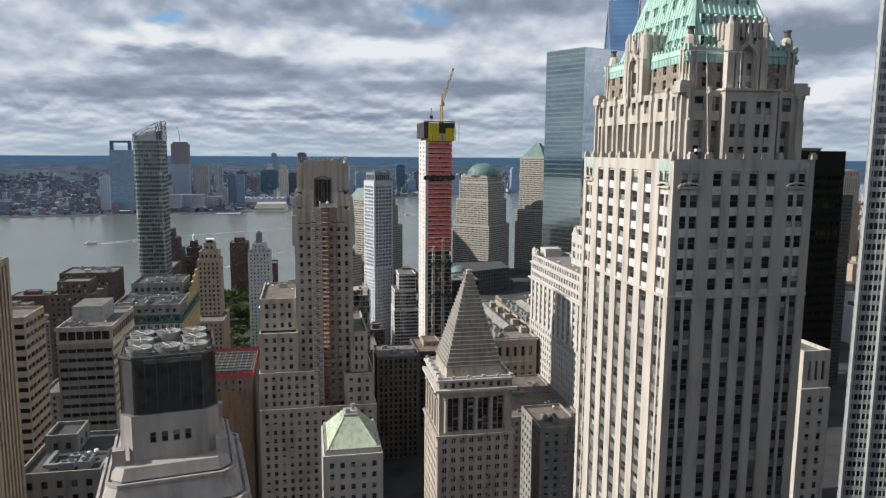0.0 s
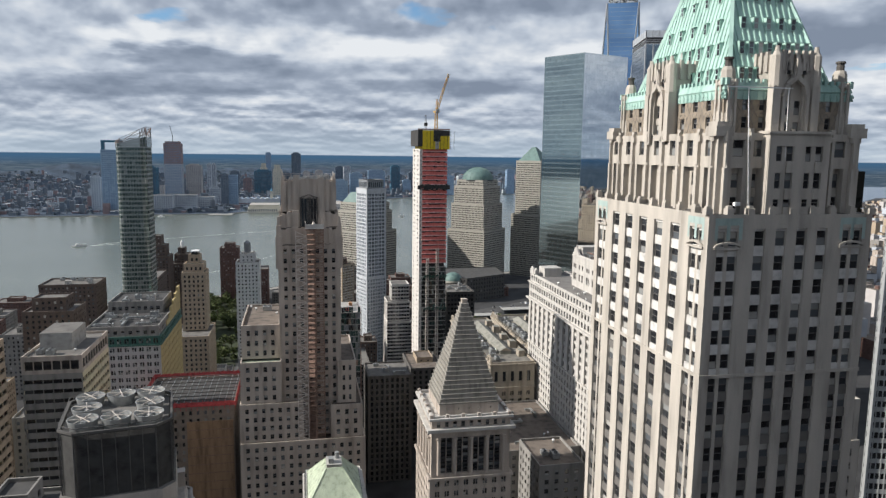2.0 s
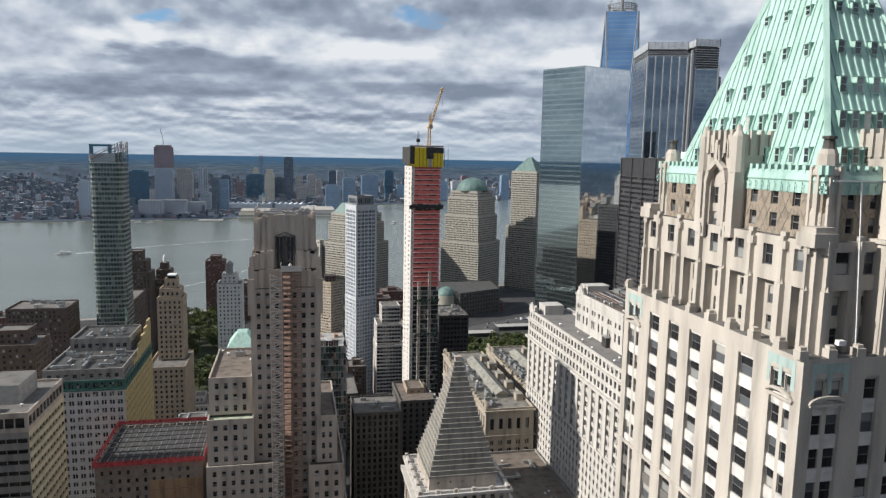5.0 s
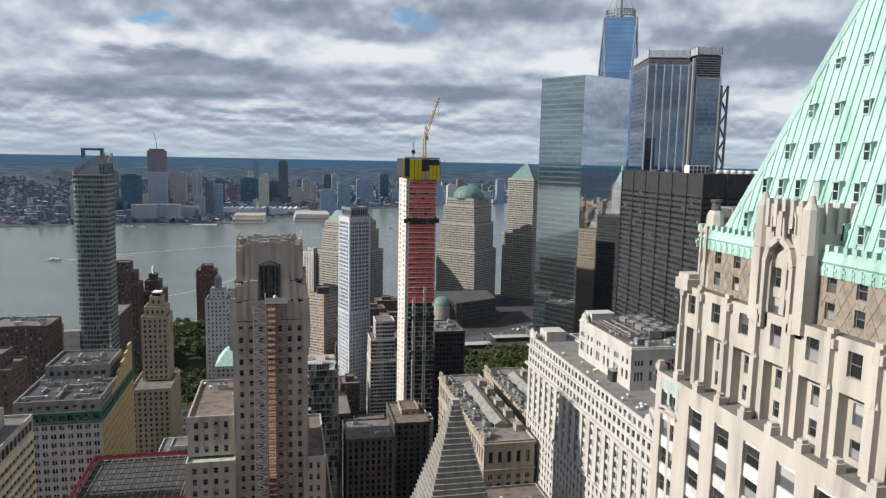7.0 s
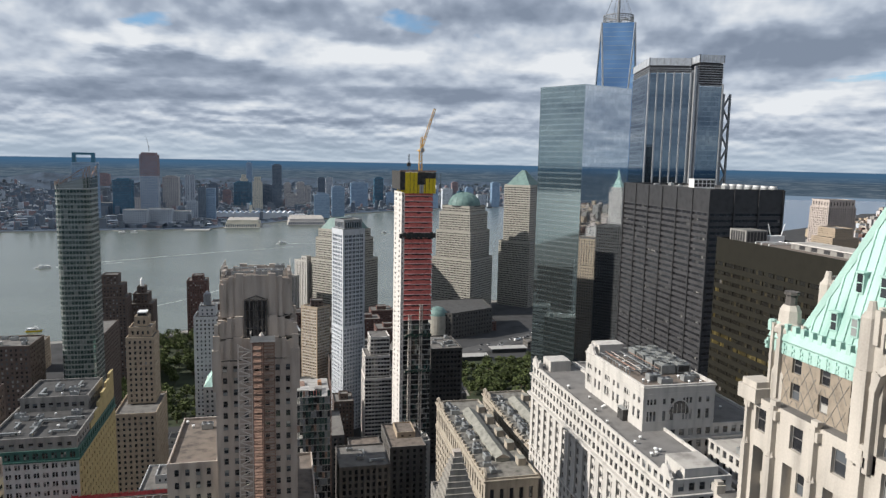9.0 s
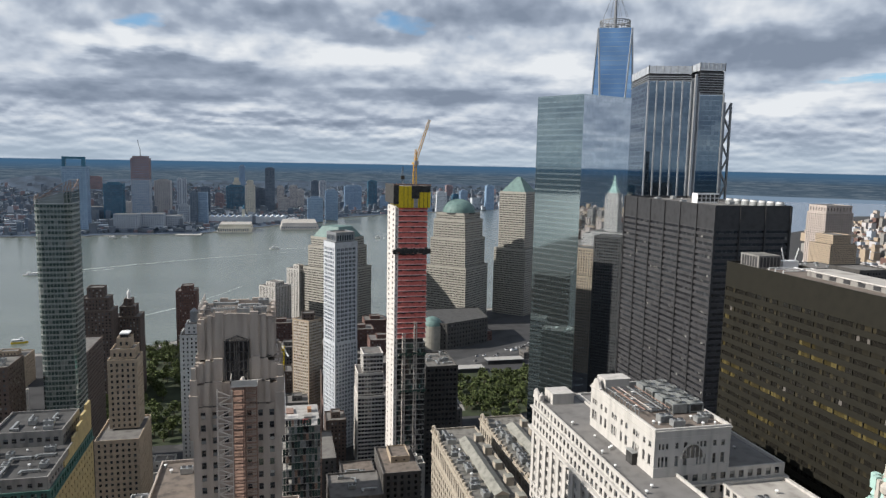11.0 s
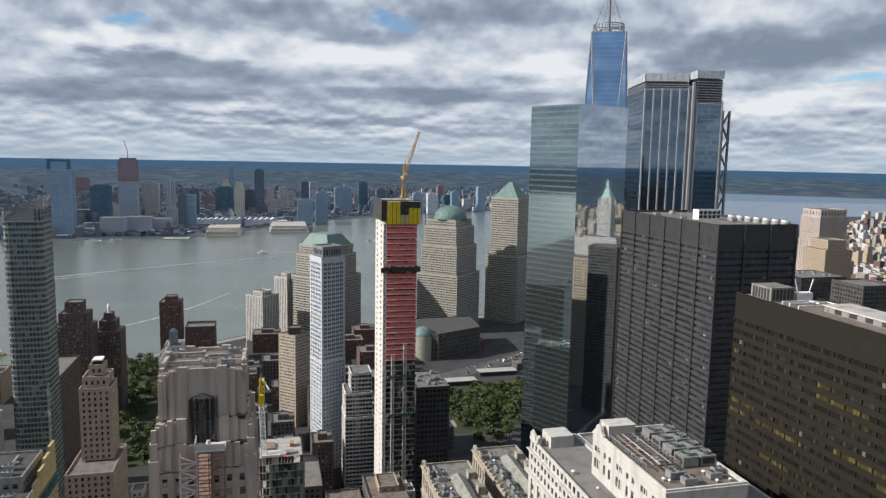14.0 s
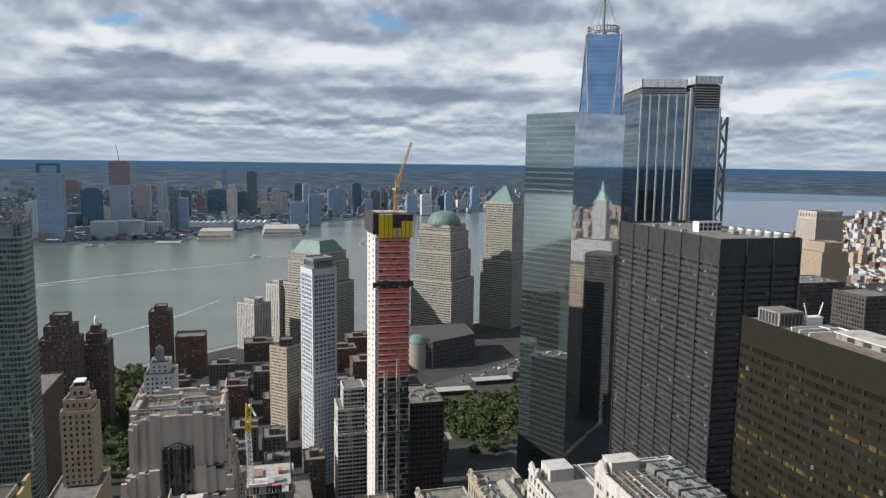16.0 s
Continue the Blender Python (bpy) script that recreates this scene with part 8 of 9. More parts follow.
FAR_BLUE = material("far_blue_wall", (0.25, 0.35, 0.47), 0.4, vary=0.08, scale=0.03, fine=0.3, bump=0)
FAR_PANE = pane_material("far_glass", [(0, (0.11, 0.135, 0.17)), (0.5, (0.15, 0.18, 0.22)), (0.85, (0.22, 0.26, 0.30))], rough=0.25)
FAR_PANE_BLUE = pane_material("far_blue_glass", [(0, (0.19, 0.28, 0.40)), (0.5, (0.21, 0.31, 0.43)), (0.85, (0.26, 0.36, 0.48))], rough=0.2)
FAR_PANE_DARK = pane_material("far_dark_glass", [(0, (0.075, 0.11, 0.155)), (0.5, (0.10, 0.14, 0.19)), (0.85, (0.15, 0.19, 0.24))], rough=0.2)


def far_style(wall, pane, win, high):
    return Style(wall, pane, bay=7.0, floor=6.5, win=win, high=high, deep=0.6, margin=1.5, top=3.0)


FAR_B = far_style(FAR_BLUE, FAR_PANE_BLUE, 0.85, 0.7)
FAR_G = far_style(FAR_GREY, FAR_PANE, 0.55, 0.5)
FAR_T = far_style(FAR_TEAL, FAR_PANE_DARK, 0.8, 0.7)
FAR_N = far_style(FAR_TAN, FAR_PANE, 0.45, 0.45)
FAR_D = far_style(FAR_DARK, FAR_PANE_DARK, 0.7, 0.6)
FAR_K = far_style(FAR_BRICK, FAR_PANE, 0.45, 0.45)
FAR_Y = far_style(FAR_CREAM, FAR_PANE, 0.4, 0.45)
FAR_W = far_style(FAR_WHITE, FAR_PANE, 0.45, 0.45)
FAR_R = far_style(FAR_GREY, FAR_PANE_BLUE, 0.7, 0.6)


def far_tower(label, x0, x1, y0, y1, z1, s):
    name = "far_tower" if z1 > 80 else "far_block"
    blocks = [(rect(x0, x1, y0, y1), 3, z1, s)]
    w, d = x1 - x0, y1 - y0
    if "pointed crown" in label or "cap" in label:
        blocks = [(rect(x0, x1, y0, y1), 3, z1 - 0.14 * z1, s), (inset(rect(x0, x1, y0, y1), w * 0.17), z1 - 0.14 * z1, z1, s)]
    elif "notched" in label:
        pass
    elif "stepped" in label:
        blocks = [(rect(x0, x1, y0, y1), 3, z1 * 0.75, s), (rect(x0 + w * 0.2, x1, y0, y1), z1 * 0.75, z1, s)]
    elif "rust-red" in label:
        blocks = [(rect(x0, x1, y0, y1), 3, z1 * 0.62, s), (rect(x0, x1, y0, y1), z1 * 0.62, z1 - 8, far_style(FAR_BRICK, FAR_PANE, 0.6, 0.4)), (inset(rect(x0, x1, y0, y1), 6), z1 - 8, z1, FAR_K)]
    elif z1 > 60:
        blocks.append((inset(rect(x0, x1, y0, y1), min(w, d) * 0.25), z1 - 1, z1 + 5, s))
    th = building(name, label, "tower" if z1 > 80 else "office building", blocks, pane=s.pane)
    if "notched" in label:
        c = Shape()
        for a, b in ((2, 12), (w - 12, w - 2)):
            c.box(a, b, 2, 12, z1 - 4, z1 + 20, FAR_TEAL)
        c.box(2, w - 2, 2, 12, z1 + 20, z1 + 27, FAR_TEAL)
        part("crown", c, th, "open notched glass crown")
    if "rust-red" in label:
        c = Shape()
        c.beam((w * 0.5, d * 0.4, z1 - 8), (w * 0.5, d * 0.4, z1 + 22), 1.0, STEEL_GREY)
        c.beam((w * 0.5, d * 0.4, z1 + 20), (w * 0.36, d * 0.4, z1 + 62), 0.8, STEEL_GREY)
        part("crane", c, th, "thin site crane")


far_tower("pale blue glass tower with notched crown", -623, -554, 2475, 2520, 207, FAR_B)
far_tower("grey riverside apartment slab block", -670, -639, 2524, 2548, 117, FAR_G)
far_tower("unfinished tower with rust-red top storeys", -540, -472, 3087, 3132, 241, FAR_R)
far_tower("teal glass office tower", -597, -532, 2884, 2929, 140, FAR_T)
far_tower("beige and grey apartment tower", -470, -408, 3176, 3221, 143, FAR_N)
far_tower("slender grey concrete tower", -430, -410, 3544, 3562, 140, FAR_G)
far_tower("slender grey concrete tower", -415, -395, 3598, 3616, 138, FAR_G)
far_tower("low grey riverside office block", -489, -416, 2514, 2559, 58, FAR_G)
far_tower("low grey riverside office block", -425, -348, 2576, 2621, 55, FAR_G)
far_tower("low grey riverside office block", -350, -295, 2614, 2658, 46, FAR_G)
far_tower("grey mid-rise office block", -333, -295, 2821, 2851, 66, FAR_G)
far_tower("dark blue glass tower", -280, -255, 2707, 2727, 120, FAR_D)
far_tower("stepped blue glass tower", -263, -224, 2736, 2767, 119, FAR_B)
far_tower("dark blue glass tower", -301, -262, 3281, 3312, 114, FAR_D)
far_tower("reddish brick apartment tower", -271, -232, 3625, 3656, 68, FAR_K)
far_tower("dark teal glass block", -204, -127, 3401, 3446, 115, FAR_T)
far_tower("cream tower with pointed crown", -115, -75, 3233, 3265, 146, FAR_Y)
far_tower("cream tower with pale cap", -194, -160, 3719, 3747, 142, FAR_Y)
far_tower("pale glass tower far inland", -209, -175, 4617, 4645, 190, FAR_B)
far_tower("dark brick apartment block", -81, -36, 3462, 3498, 101, FAR_D)
far_tower("tall dark blue glass tower", -35, 7, 3355, 3388, 196, FAR_D)
far_tower("tan brick apartment tower", 16, 51, 3644, 3672, 104, FAR_N)
far_tower("tan brick apartment block", 22, 74, 3316, 3358, 66, FAR_N)
far_tower("tan brick apartment tower", 75, 112, 3562, 3591, 111, FAR_N)
far_tower("pale blue glass office block", 130, 188, 2850, 2895, 95, FAR_B)
far_tower("blue glass residential tower", 202, 251, 2918, 2957, 120, FAR_B)
far_tower("dark blue glass tower", 197, 241, 4037, 4072, 120, FAR_D)
far_tower("grey glass residential tower", 235, 272, 3913, 3943, 125, FAR_G)
far_tower("broad pale glass tower", 324, 403, 3429, 3474, 118, FAR_B)
far_tower("teal glass residential tower", 457, 502, 3614, 3649, 137, FAR_T)
far_tower("plain brick apartment block", -588, -557, 3161, 3185, 58, FAR_N)
far_tower("reddish brick apartment slab", -1110, -996, 4630, 4675, 110, FAR_K)
far_tower("dark brick apartment block", -660, -600, 2890, 2936, 55, FAR_D)
far_tower("dark blue glass tower", -453, -415, 3264, 3295, 121, FAR_D)
far_tower("plain tan apartment tower", 118, 147, 3699, 3723, 87, FAR_N)
far_tower("blue glass residential tower", 494, 531, 3442, 3471, 72, FAR_B)
far_tower("dark blue glass tower", 536, 583, 3549, 3587, 105, FAR_D)
far_tower("dark blue glass tower", 593, 624, 3575, 3600, 97, FAR_D)
far_tower("pale green glass tower", 688, 737, 3399, 3438, 95, FAR_B)
far_tower("plain white apartment tower", 751, 800, 3367, 3406, 97, FAR_W)
far_tower("pinkish brick apartment tower", 1063, 1104, 4483, 4516, 88, FAR_K)
far_tower("teal glass residential tower", 875, 915, 3555, 3587, 76, FAR_T)
far_tower("pale glass tower with curved top", 900, 936, 3494, 3523, 99, FAR_B)
far_tower("plain white apartment block", 984, 1027, 3577, 3611, 60, FAR_W)
far_tower("curved blue and white glass tower", 1035, 1075, 3499, 3531, 125, FAR_B)
far_tower("tan brick riverside block", 829, 853, 3416, 3435, 41, FAR_N)
far_tower("plain brick apartment block", 1287, 1315, 4125, 4147, 38, FAR_N)
far_tower("reddish brick apartment block", 1349, 1387, 4122, 4152, 35, FAR_K)
far_tower("low white riverside block", 1020, 1049, 3515, 3539, 22, FAR_W)


def far_city():
    """Low roofs, yards and trees of the far bank, too small to pick apart."""
    rnd = random.Random(7)
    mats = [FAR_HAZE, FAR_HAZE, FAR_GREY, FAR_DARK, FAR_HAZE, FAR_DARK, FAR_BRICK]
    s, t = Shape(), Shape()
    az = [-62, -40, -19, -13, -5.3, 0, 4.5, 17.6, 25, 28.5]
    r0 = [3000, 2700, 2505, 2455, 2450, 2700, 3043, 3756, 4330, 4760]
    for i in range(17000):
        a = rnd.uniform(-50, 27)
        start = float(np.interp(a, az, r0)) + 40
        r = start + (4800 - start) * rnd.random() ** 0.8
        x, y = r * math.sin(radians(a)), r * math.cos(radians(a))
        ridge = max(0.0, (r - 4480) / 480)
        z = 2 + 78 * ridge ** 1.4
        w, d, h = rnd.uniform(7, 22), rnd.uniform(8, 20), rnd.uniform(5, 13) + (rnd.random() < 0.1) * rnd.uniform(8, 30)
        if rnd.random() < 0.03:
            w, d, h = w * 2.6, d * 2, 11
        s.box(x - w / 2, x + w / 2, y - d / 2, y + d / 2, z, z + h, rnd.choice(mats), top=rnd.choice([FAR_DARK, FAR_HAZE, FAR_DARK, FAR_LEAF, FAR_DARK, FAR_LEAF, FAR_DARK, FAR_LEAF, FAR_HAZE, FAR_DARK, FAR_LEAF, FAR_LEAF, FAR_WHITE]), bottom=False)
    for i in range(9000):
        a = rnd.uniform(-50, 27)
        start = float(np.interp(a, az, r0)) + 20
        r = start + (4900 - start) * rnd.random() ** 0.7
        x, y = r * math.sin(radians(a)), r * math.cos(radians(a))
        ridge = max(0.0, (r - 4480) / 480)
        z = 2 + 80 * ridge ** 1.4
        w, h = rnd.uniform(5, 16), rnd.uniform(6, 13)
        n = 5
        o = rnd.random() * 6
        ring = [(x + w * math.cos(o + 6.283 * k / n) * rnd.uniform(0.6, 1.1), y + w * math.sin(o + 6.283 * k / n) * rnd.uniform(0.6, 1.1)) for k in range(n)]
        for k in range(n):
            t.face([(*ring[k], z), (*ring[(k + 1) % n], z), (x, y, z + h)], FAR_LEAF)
    tagged(new("far_roofs", s.mesh("far_roofs")), "small pale and brick roofs of the far city", "buildings", kind="stuff")
    tagged(new("far_trees", t.mesh("far_trees")), "dark tree clumps among the far roofs", "trees", kind="stuff")


# leaf green blued in the base colour, for haze
FAR_LEAF = material("hazed_far_leaves", (0.036, 0.052, 0.066), 1.0, vary=0.3, scale=0.02, bump=0, piece=0.35)
far_city()


def near_city():
    """Low blocks up the island, between the river and the towers."""
    rnd = random.Random(11)
    # the far wall colours bring their painted haze in here
    mats = [TAN_BRICK, WARM_STONE, GREY_STONE, WARM_STONE, RED_BRICK, FAR_TAN, FAR_GREY]
    s = Shape()
    for i in range(3400):
        u, v = rnd.random(), rnd.random()
        y = 640 + 2700 * v
        x = 560 + 0.95 * (y - 640) + (1500 * u - 250) * (0.6 + 0.6 * v)
        if x < 0.83 * (y - 134) + 90 or y > 2020 + 0.66 * (x - 1500) or (900 < x < 1110 and 1080 < y < 1300) or (600 < x < 690 and 780 < y < 870):
            continue
        w, d, h = rnd.uniform(9, 24), rnd.uniform(10, 24), rnd.uniform(10, 28) + (rnd.random() < 0.1) * rnd.uniform(5, 35)
        s.box(x - w / 2, x + w / 2, y - d / 2, y + d / 2, 2.9, 3 + h, rnd.choice(mats), top=rnd.choice([ROOF_GREY, ROOF_BROWN, ROOF_BROWN, ROOF_GREY, ROOF_PALE, ROOF_DARK]), bottom=False)
        if rnd.random() < 0.5:
            s.box(x - w / 6, x + w / 5, y - d / 6, y + d / 6, 2.9 + h, 3 + h + rnd.uniform(2, 5), rnd.choice(mats), bottom=False)
    tagged(new("low_city", s.mesh("low_city")), "crowded low brick and pale roofs", "buildings", kind="stuff")


near_city()

# blocks between the named towers
rnd = random.Random(5)
FILL = [TAN, GREY, BROWN, REDB, PALE, WHITEB, Style(SHADED_STONE, PANE_DARK, bay=3.4, floor=3.6, win=0.45, high=0.5, deep=0.3)]
LABELS = ["tan brick office block", "grey stone office block", "brown brick apartment block", "red brick walk-up block", "pale stone office block", "white brick apartment block", "shaded stone office block"]
SPOTS = [(-62, 585, 18, 30, 36), (0, 540, 24, 30, 40), (-100, 640, 20, 30, 30), (-28, 700, 24, 26, 36), (0, 660, 28, 22, 48), (10, 740, 22, 24, 34), (-40, 790, 26, 22, 30), (-5, 860, 30, 28, 33), (-60, 900, 20, 24, 30), (30, 900, 30, 26, 35), (-20, 960, 30, 24, 28), (-205, 720, 30, 30, 48), (-240, 800, 34, 28, 40), (-260, 900, 40, 30, 36), (-200, 930, 30, 26, 30), (-330, 840, 40, 34, 34), (-340, 940, 40, 30, 28), (-225, 650, 34, 26, 60), (-290, 720, 30, 30, 52), (-150, 500, 30, 26, 62), (-190, 470, 28, 28, 70), (-130, 400, 24, 26, 78), (-165, 380, 26, 30, 84), (110, 720, 30, 26, 36), (70, 760, 24, 26, 44), (100, 820, 34, 30, 40), (150, 800, 26, 40, 30), (80, 900, 34, 30, 36), (140, 920, 30, 30, 34), (20, 480, 20, 26, 60), (105, 545, 18, 12, 46), (-50, 470, 24, 34, 60), (-20, 420, 30, 36, 66), (165, 960, 40, 30, 20), (215, 990, 50, 24, 24), (120, 1000, 40, 30, 28), (280, 1012, 50, 24, 16), (60, 980, 34, 30, 32), (20, 1050, 36, 30, 28), (150, 1060, 30, 30, 26), (330, 915, 26, 18, 12), (2, 585, 26, 28, 34), (4, 625, 24, 24, 40), (36, 625, 22, 30, 36), (36, 668, 20, 26, 30), (62, 640, 16, 22, 44), (66, 722, 18, 24, 30), (100, 690, 22, 24, 34), (34, 720, 20, 24, 32), (36, 836, 22, 24, 26), (66, 850, 22, 26, 28), (112, 770, 24, 28, 30), (140, 850, 24, 30, 26), (170, 700, 22, 30, 24), (160, 770, 24, 24, 20), (96, 950, 30, 26, 24), (0, 910, 24, 26, 26)]
for i, (x, y, w, d, h) in enumerate(SPOTS):
    k = rnd.randrange(6)
    # darker walls here, to paint in the shadow over these streets
    if y > 640 and x > -35 or y > 930:
        k = rnd.choice([6, 2, 3, 6])
    building("city_block", LABELS[k], "building", [(rect(x - w / 2, x + w / 2, y, y + d), 3, h, FILL[k]), (rect(x - w / 5, x + w / 4, y + d * 0.3, y + d * 0.7), h - 1, h + 4, FILL[k])])

gh = building("gabled_house", "white stone building with green copper hipped roof", "office building", [(rect(-39, -18, 576, 606), 3, 82, PALE)])
r = Shape()
for i in range(4):
    a, t = rect(0, 21, 0, 30), rect(7, 14, 9, 21)
    k = (i + 1) % 4
    r.face([(*a[i], 78.6), (*a[k], 78.6), (*t[k], 88), (*t[i], 88)], COPPER)
r.face([(*p, 88) for p in rect(7, 14, 9, 21)], COPPER)
part("roof", r, gh, "green copper hipped roof")

# unseen towers added behind the start of the flight, to keep sky light off the near fronts
for x, y, w, d, h, st in ((-150, -90, 44, 40, 190, GREY), (-92, -120, 40, 44, 224, GREY), (-38, -80, 40, 36, 160, TAN), (14, -110, 50, 40, 262, BROWN), (78, -76, 44, 40, 246, BROWN), (134, -110, 48, 44, 258, BROWN), (196, -80, 44, 40, 230, BROWN), (-210, -60, 44, 44, 200, BROWN), (255, -40, 50, 50, 214, GREY), (122, 30, 46, 48, 227, BROWN), (66, 52, 44, 44, 268, BROWN)):
    building("office_tower", "unseen plain masonry tower added to block sky light", "skyscraper", [(rect(x, x + w, y - d, y), 3, h * 0.7, st), (rect(x + 5, x + w - 5, y - d + 4, y - 4), h * 0.7, h, st)])

# tower and blocks beyond the right edge, seen in the mirror glass
CREAM = Style(PALE_STONE, PANE, bay=3.4, floor=3.9, win=0.4, high=0.55, deep=0.4, sink=0.15)
cream = building("gothic_tower", "cream terracotta tower with green pointed roof", "skyscraper", [(rect(1085, 1150, 262, 330), 3, 112, CREAM), (rect(1104, 1131, 282, 309), 112, 172, CREAM), (rect(1107, 1128, 285, 306), 172, 190, CREAM)])
r = Shape()
for i in range(4):
    a, t = rect(23.5, 41.5, 24.5, 42.5), rect(30, 35, 31, 36)
    k = (i + 1) % 4
    r.face([(*a[i], 186), (*a[k], 186), (*t[k], 206), (*t[i], 206)], COPPER)
for x, y in ((20, 21), (45, 21), (45, 46), (20, 46)):
    r.drum(x, y, 165, 186, 2.2, 0.3, PALE_STONE, 8)
r.drum(32.5, 33.5, 206, 214, 3.0, 2.6, COPPER, 8)
r.drum(32.5, 33.5, 214, 224, 2.4, 0.2, COPPER, 8)
part("roof", r, cream, "green copper pointed roof")
building("dark_tower", "dark bronze glass hotel tower", "skyscraper", [(rect(436, 464, 532, 562), 3, 174, Style(DARK_SHADE_GRANITE, PANE_DARK, bay=2.6, floor=3.2, win=0.6, high=0.5, deep=0.2))], pane=PANE_DARK)
building("office_tower", "tan brick setback office tower", "skyscraper", [(rect(505, 548, 470, 510), 3, 118, TAN), (rect(510, 540, 476, 506), 118, 150, TAN)])
rm = random.Random(23)
for i in range(64):
    d = 240 + 1500 * (i / 64) ** 1.2
    o = rm.uniform(-0.26, 0.30) * d
    x, y = 275 + 0.934 * d + 0.356 * o, 611 - 0.356 * d + 0.934 * o
    w = rm.uniform(20, 44)
    if math.hypot(x - 450, y - 547) < 50 or math.hypot(x - 526, y - 490) < 50 or math.hypot(x - 1118, y - 296) < 70 or math.atan2(x - 20, y - 110) < 0.86:
        continue
    st, lab = rm.choice([(TAN, "tan brick office block"), (REDB, "red brick apartment block"), (GREY, "grey stone office block"), (TAN, "tan brick loft block"), (PALE, "pale stone office block"), (BROWN, "brown brick apartment block")])
    building("city_block", lab, "building", [(rect(x, x + w, y, y + w * rm.uniform(0.7, 1.2)), 3, rm.uniform(22, 62) + (rm.random() < 0.2) * rm.uniform(20, 50), st)])


def east_city():
    """Crowded low blocks inland, which the mirror glass shows."""
    rn = random.Random(31)
    s = Shape()
    mats = [TAN_BRICK, WARM_STONE, RED_BRICK, TAN_BRICK, PINK_STONE, GREY_STONE]
    for i in range(1700):
        d = 330 + 3000 * rn.random() ** 1.3
        o = rn.uniform(-0.30, 0.30) * d
        x, y = 275 + 0.934 * d + 0.356 * o, 611 - 0.356 * d + 0.934 * o
        if math.atan2(x - 20, y - 110) < 0.88 or math.hypot(x - 1118, y - 296) < 60 or x > 3800:
            continue
        w, h = rn.uniform(14, 30), rn.uniform(12, 34) + (rn.random() < 0.1) * rn.uniform(10, 40)
        s.box(x - w / 2, x + w / 2, y - w * 0.4, y + w * 0.4, 2.9, 3 + h, rn.choice(mats), top=rn.choice([ROOF_GREY, ROOF_BROWN, ROOF_PALE]), bottom=False)
    tagged(new("inland_city", s.mesh("inland_city")), "crowded low brick and stone blocks inland", "buildings", kind="stuff")


east_city()


# ---- trees ----
def tree(label, x, y, h, seed):
    rn = random.Random(seed)
    th = thing("tree", label, "tree", "park trees", at=(x, y, 3))
    t = Shape()
    t.drum(0, 0, -0.1, h * 0.45, 0.35, 0.2, BARK, 7)
    for k in range(4):
        a = 6.283 * k / 4 + rn.random()
        t.beam((0, 0, h * 0.35), (h * 0.2 * math.cos(a), h * 0.2 * math.sin(a), h * 0.65), 0.1, BARK)
    part("trunk", t, th)
    c = Shape()
    for i in range(190):
        d = Vector((rn.gauss(0, 1), rn.gauss(0, 1), rn.gauss(0, 1))).normalized() * rn.random() ** 0.4
        p = Vector((d.x * h * 0.34, d.y * h * 0.34, h * 0.66 + d.z * h * 0.32))
        n = Vector((rn.gauss(0, 1), rn.gauss(0, 1), rn.gauss(0.7, 1))).normalized()
        a = n.orthogonal().normalized() * rn.uniform(0.5, 1.0)
        b = n.cross(a).normalized() * rn.uniform(0.5, 1.0)
        c.face([tuple(p - a), tuple(p - b), tuple(p + a * 1.2), tuple(p + b)], LEAF)
    part("crown", c, th)
    return th


PROTO = [tree(lab, x, y, h, sd) for lab, x, y, h, sd in (("broad green park tree", 230, 800, 12, 1), ("tall green park tree", 250, 820, 14, 2), ("small round park tree", 262, 790, 9, 3), ("slender green street tree", 240, 842, 11, 4))]
rt = random.Random(3)
count = 0
while count < 296:
    if count < 140:
        x, y = rt.uniform(193, 312), rt.uniform(740, 850)
        ok = y < 850 and x > 195 and y > 752 - 0.3 * (x - 195)
    elif count < 150:
        x, y = rt.uniform(205, 250), rt.uniform(700, 735)
        ok = True
    else:
        x, y = rt.uniform(-150, -62), rt.uniform(720, 1035)
        ok = not (-140 < x < -117 and y < 705) and x > -150 + 0.0 * y and not (-142 < x < -117 and 848 < y < 878) and not (-107 < x < -80 and 1015 < y < 1046) and not (-75 < x and 895 < y < 925)
    if ok:
        k = rt.uniform(1.0, 1.35) if count < 150 else rt.uniform(1.05, 1.45)
        c = copy_thing(PROTO[count % 4], pose(x, y, 3, 0, 0, rt.uniform(0, 360)))
        c.scale = (k, k, k * 0.9)
        count += 1


# ---- plazas, road, boats, wakes ----
def strip(name, label, pts, width, z, mt, category, kind="structure"):
    s = Shape()
    n = len(pts)
    sides = []
    for i in range(n):
        a, b = Vector(pts[max(0, i - 1)]), Vector(pts[min(n - 1, i + 1)])
        d = (b - a).normalized()
        w = width[i] if isinstance(width, (list, tuple)) else width
        o = Vector((-d.y, d.x)) * w / 2
        p = Vector(pts[i])
        sides.append((p - o, p + o))
    for (a, b), (c, d) in zip(sides, sides[1:]):
        s.face([(a.x, a.y, z), (c.x, c.y, z), (d.x, d.y, z), (b.x, b.y, z)], mt)
    return tagged(new(name, s.mesh(name)), label, category, kind=kind)


ROAD = material("worn_road", (0.075, 0.074, 0.073), 0.95, vary=0.15, scale=0.08)
LAWN = material("lawn", (0.032, 0.042, 0.02), 1.0, vary=0.25, scale=0.08)
DARK_POOL = material("dark_granite", (0.03, 0.033, 0.036), 0.5, vary=0.2, scale=0.1)
strip("road", "wide pale riverside road", [(-60, 700), (60, 820), (203, 893), (345, 975), (520, 1090), (800, 1330)], 26, 3.06, ROAD, "road")
strip("pavement", "pale paved plaza beside the park", [(190, 752), (196, 830), (206, 872)], 16, 3.05, PAVING, "pavement")
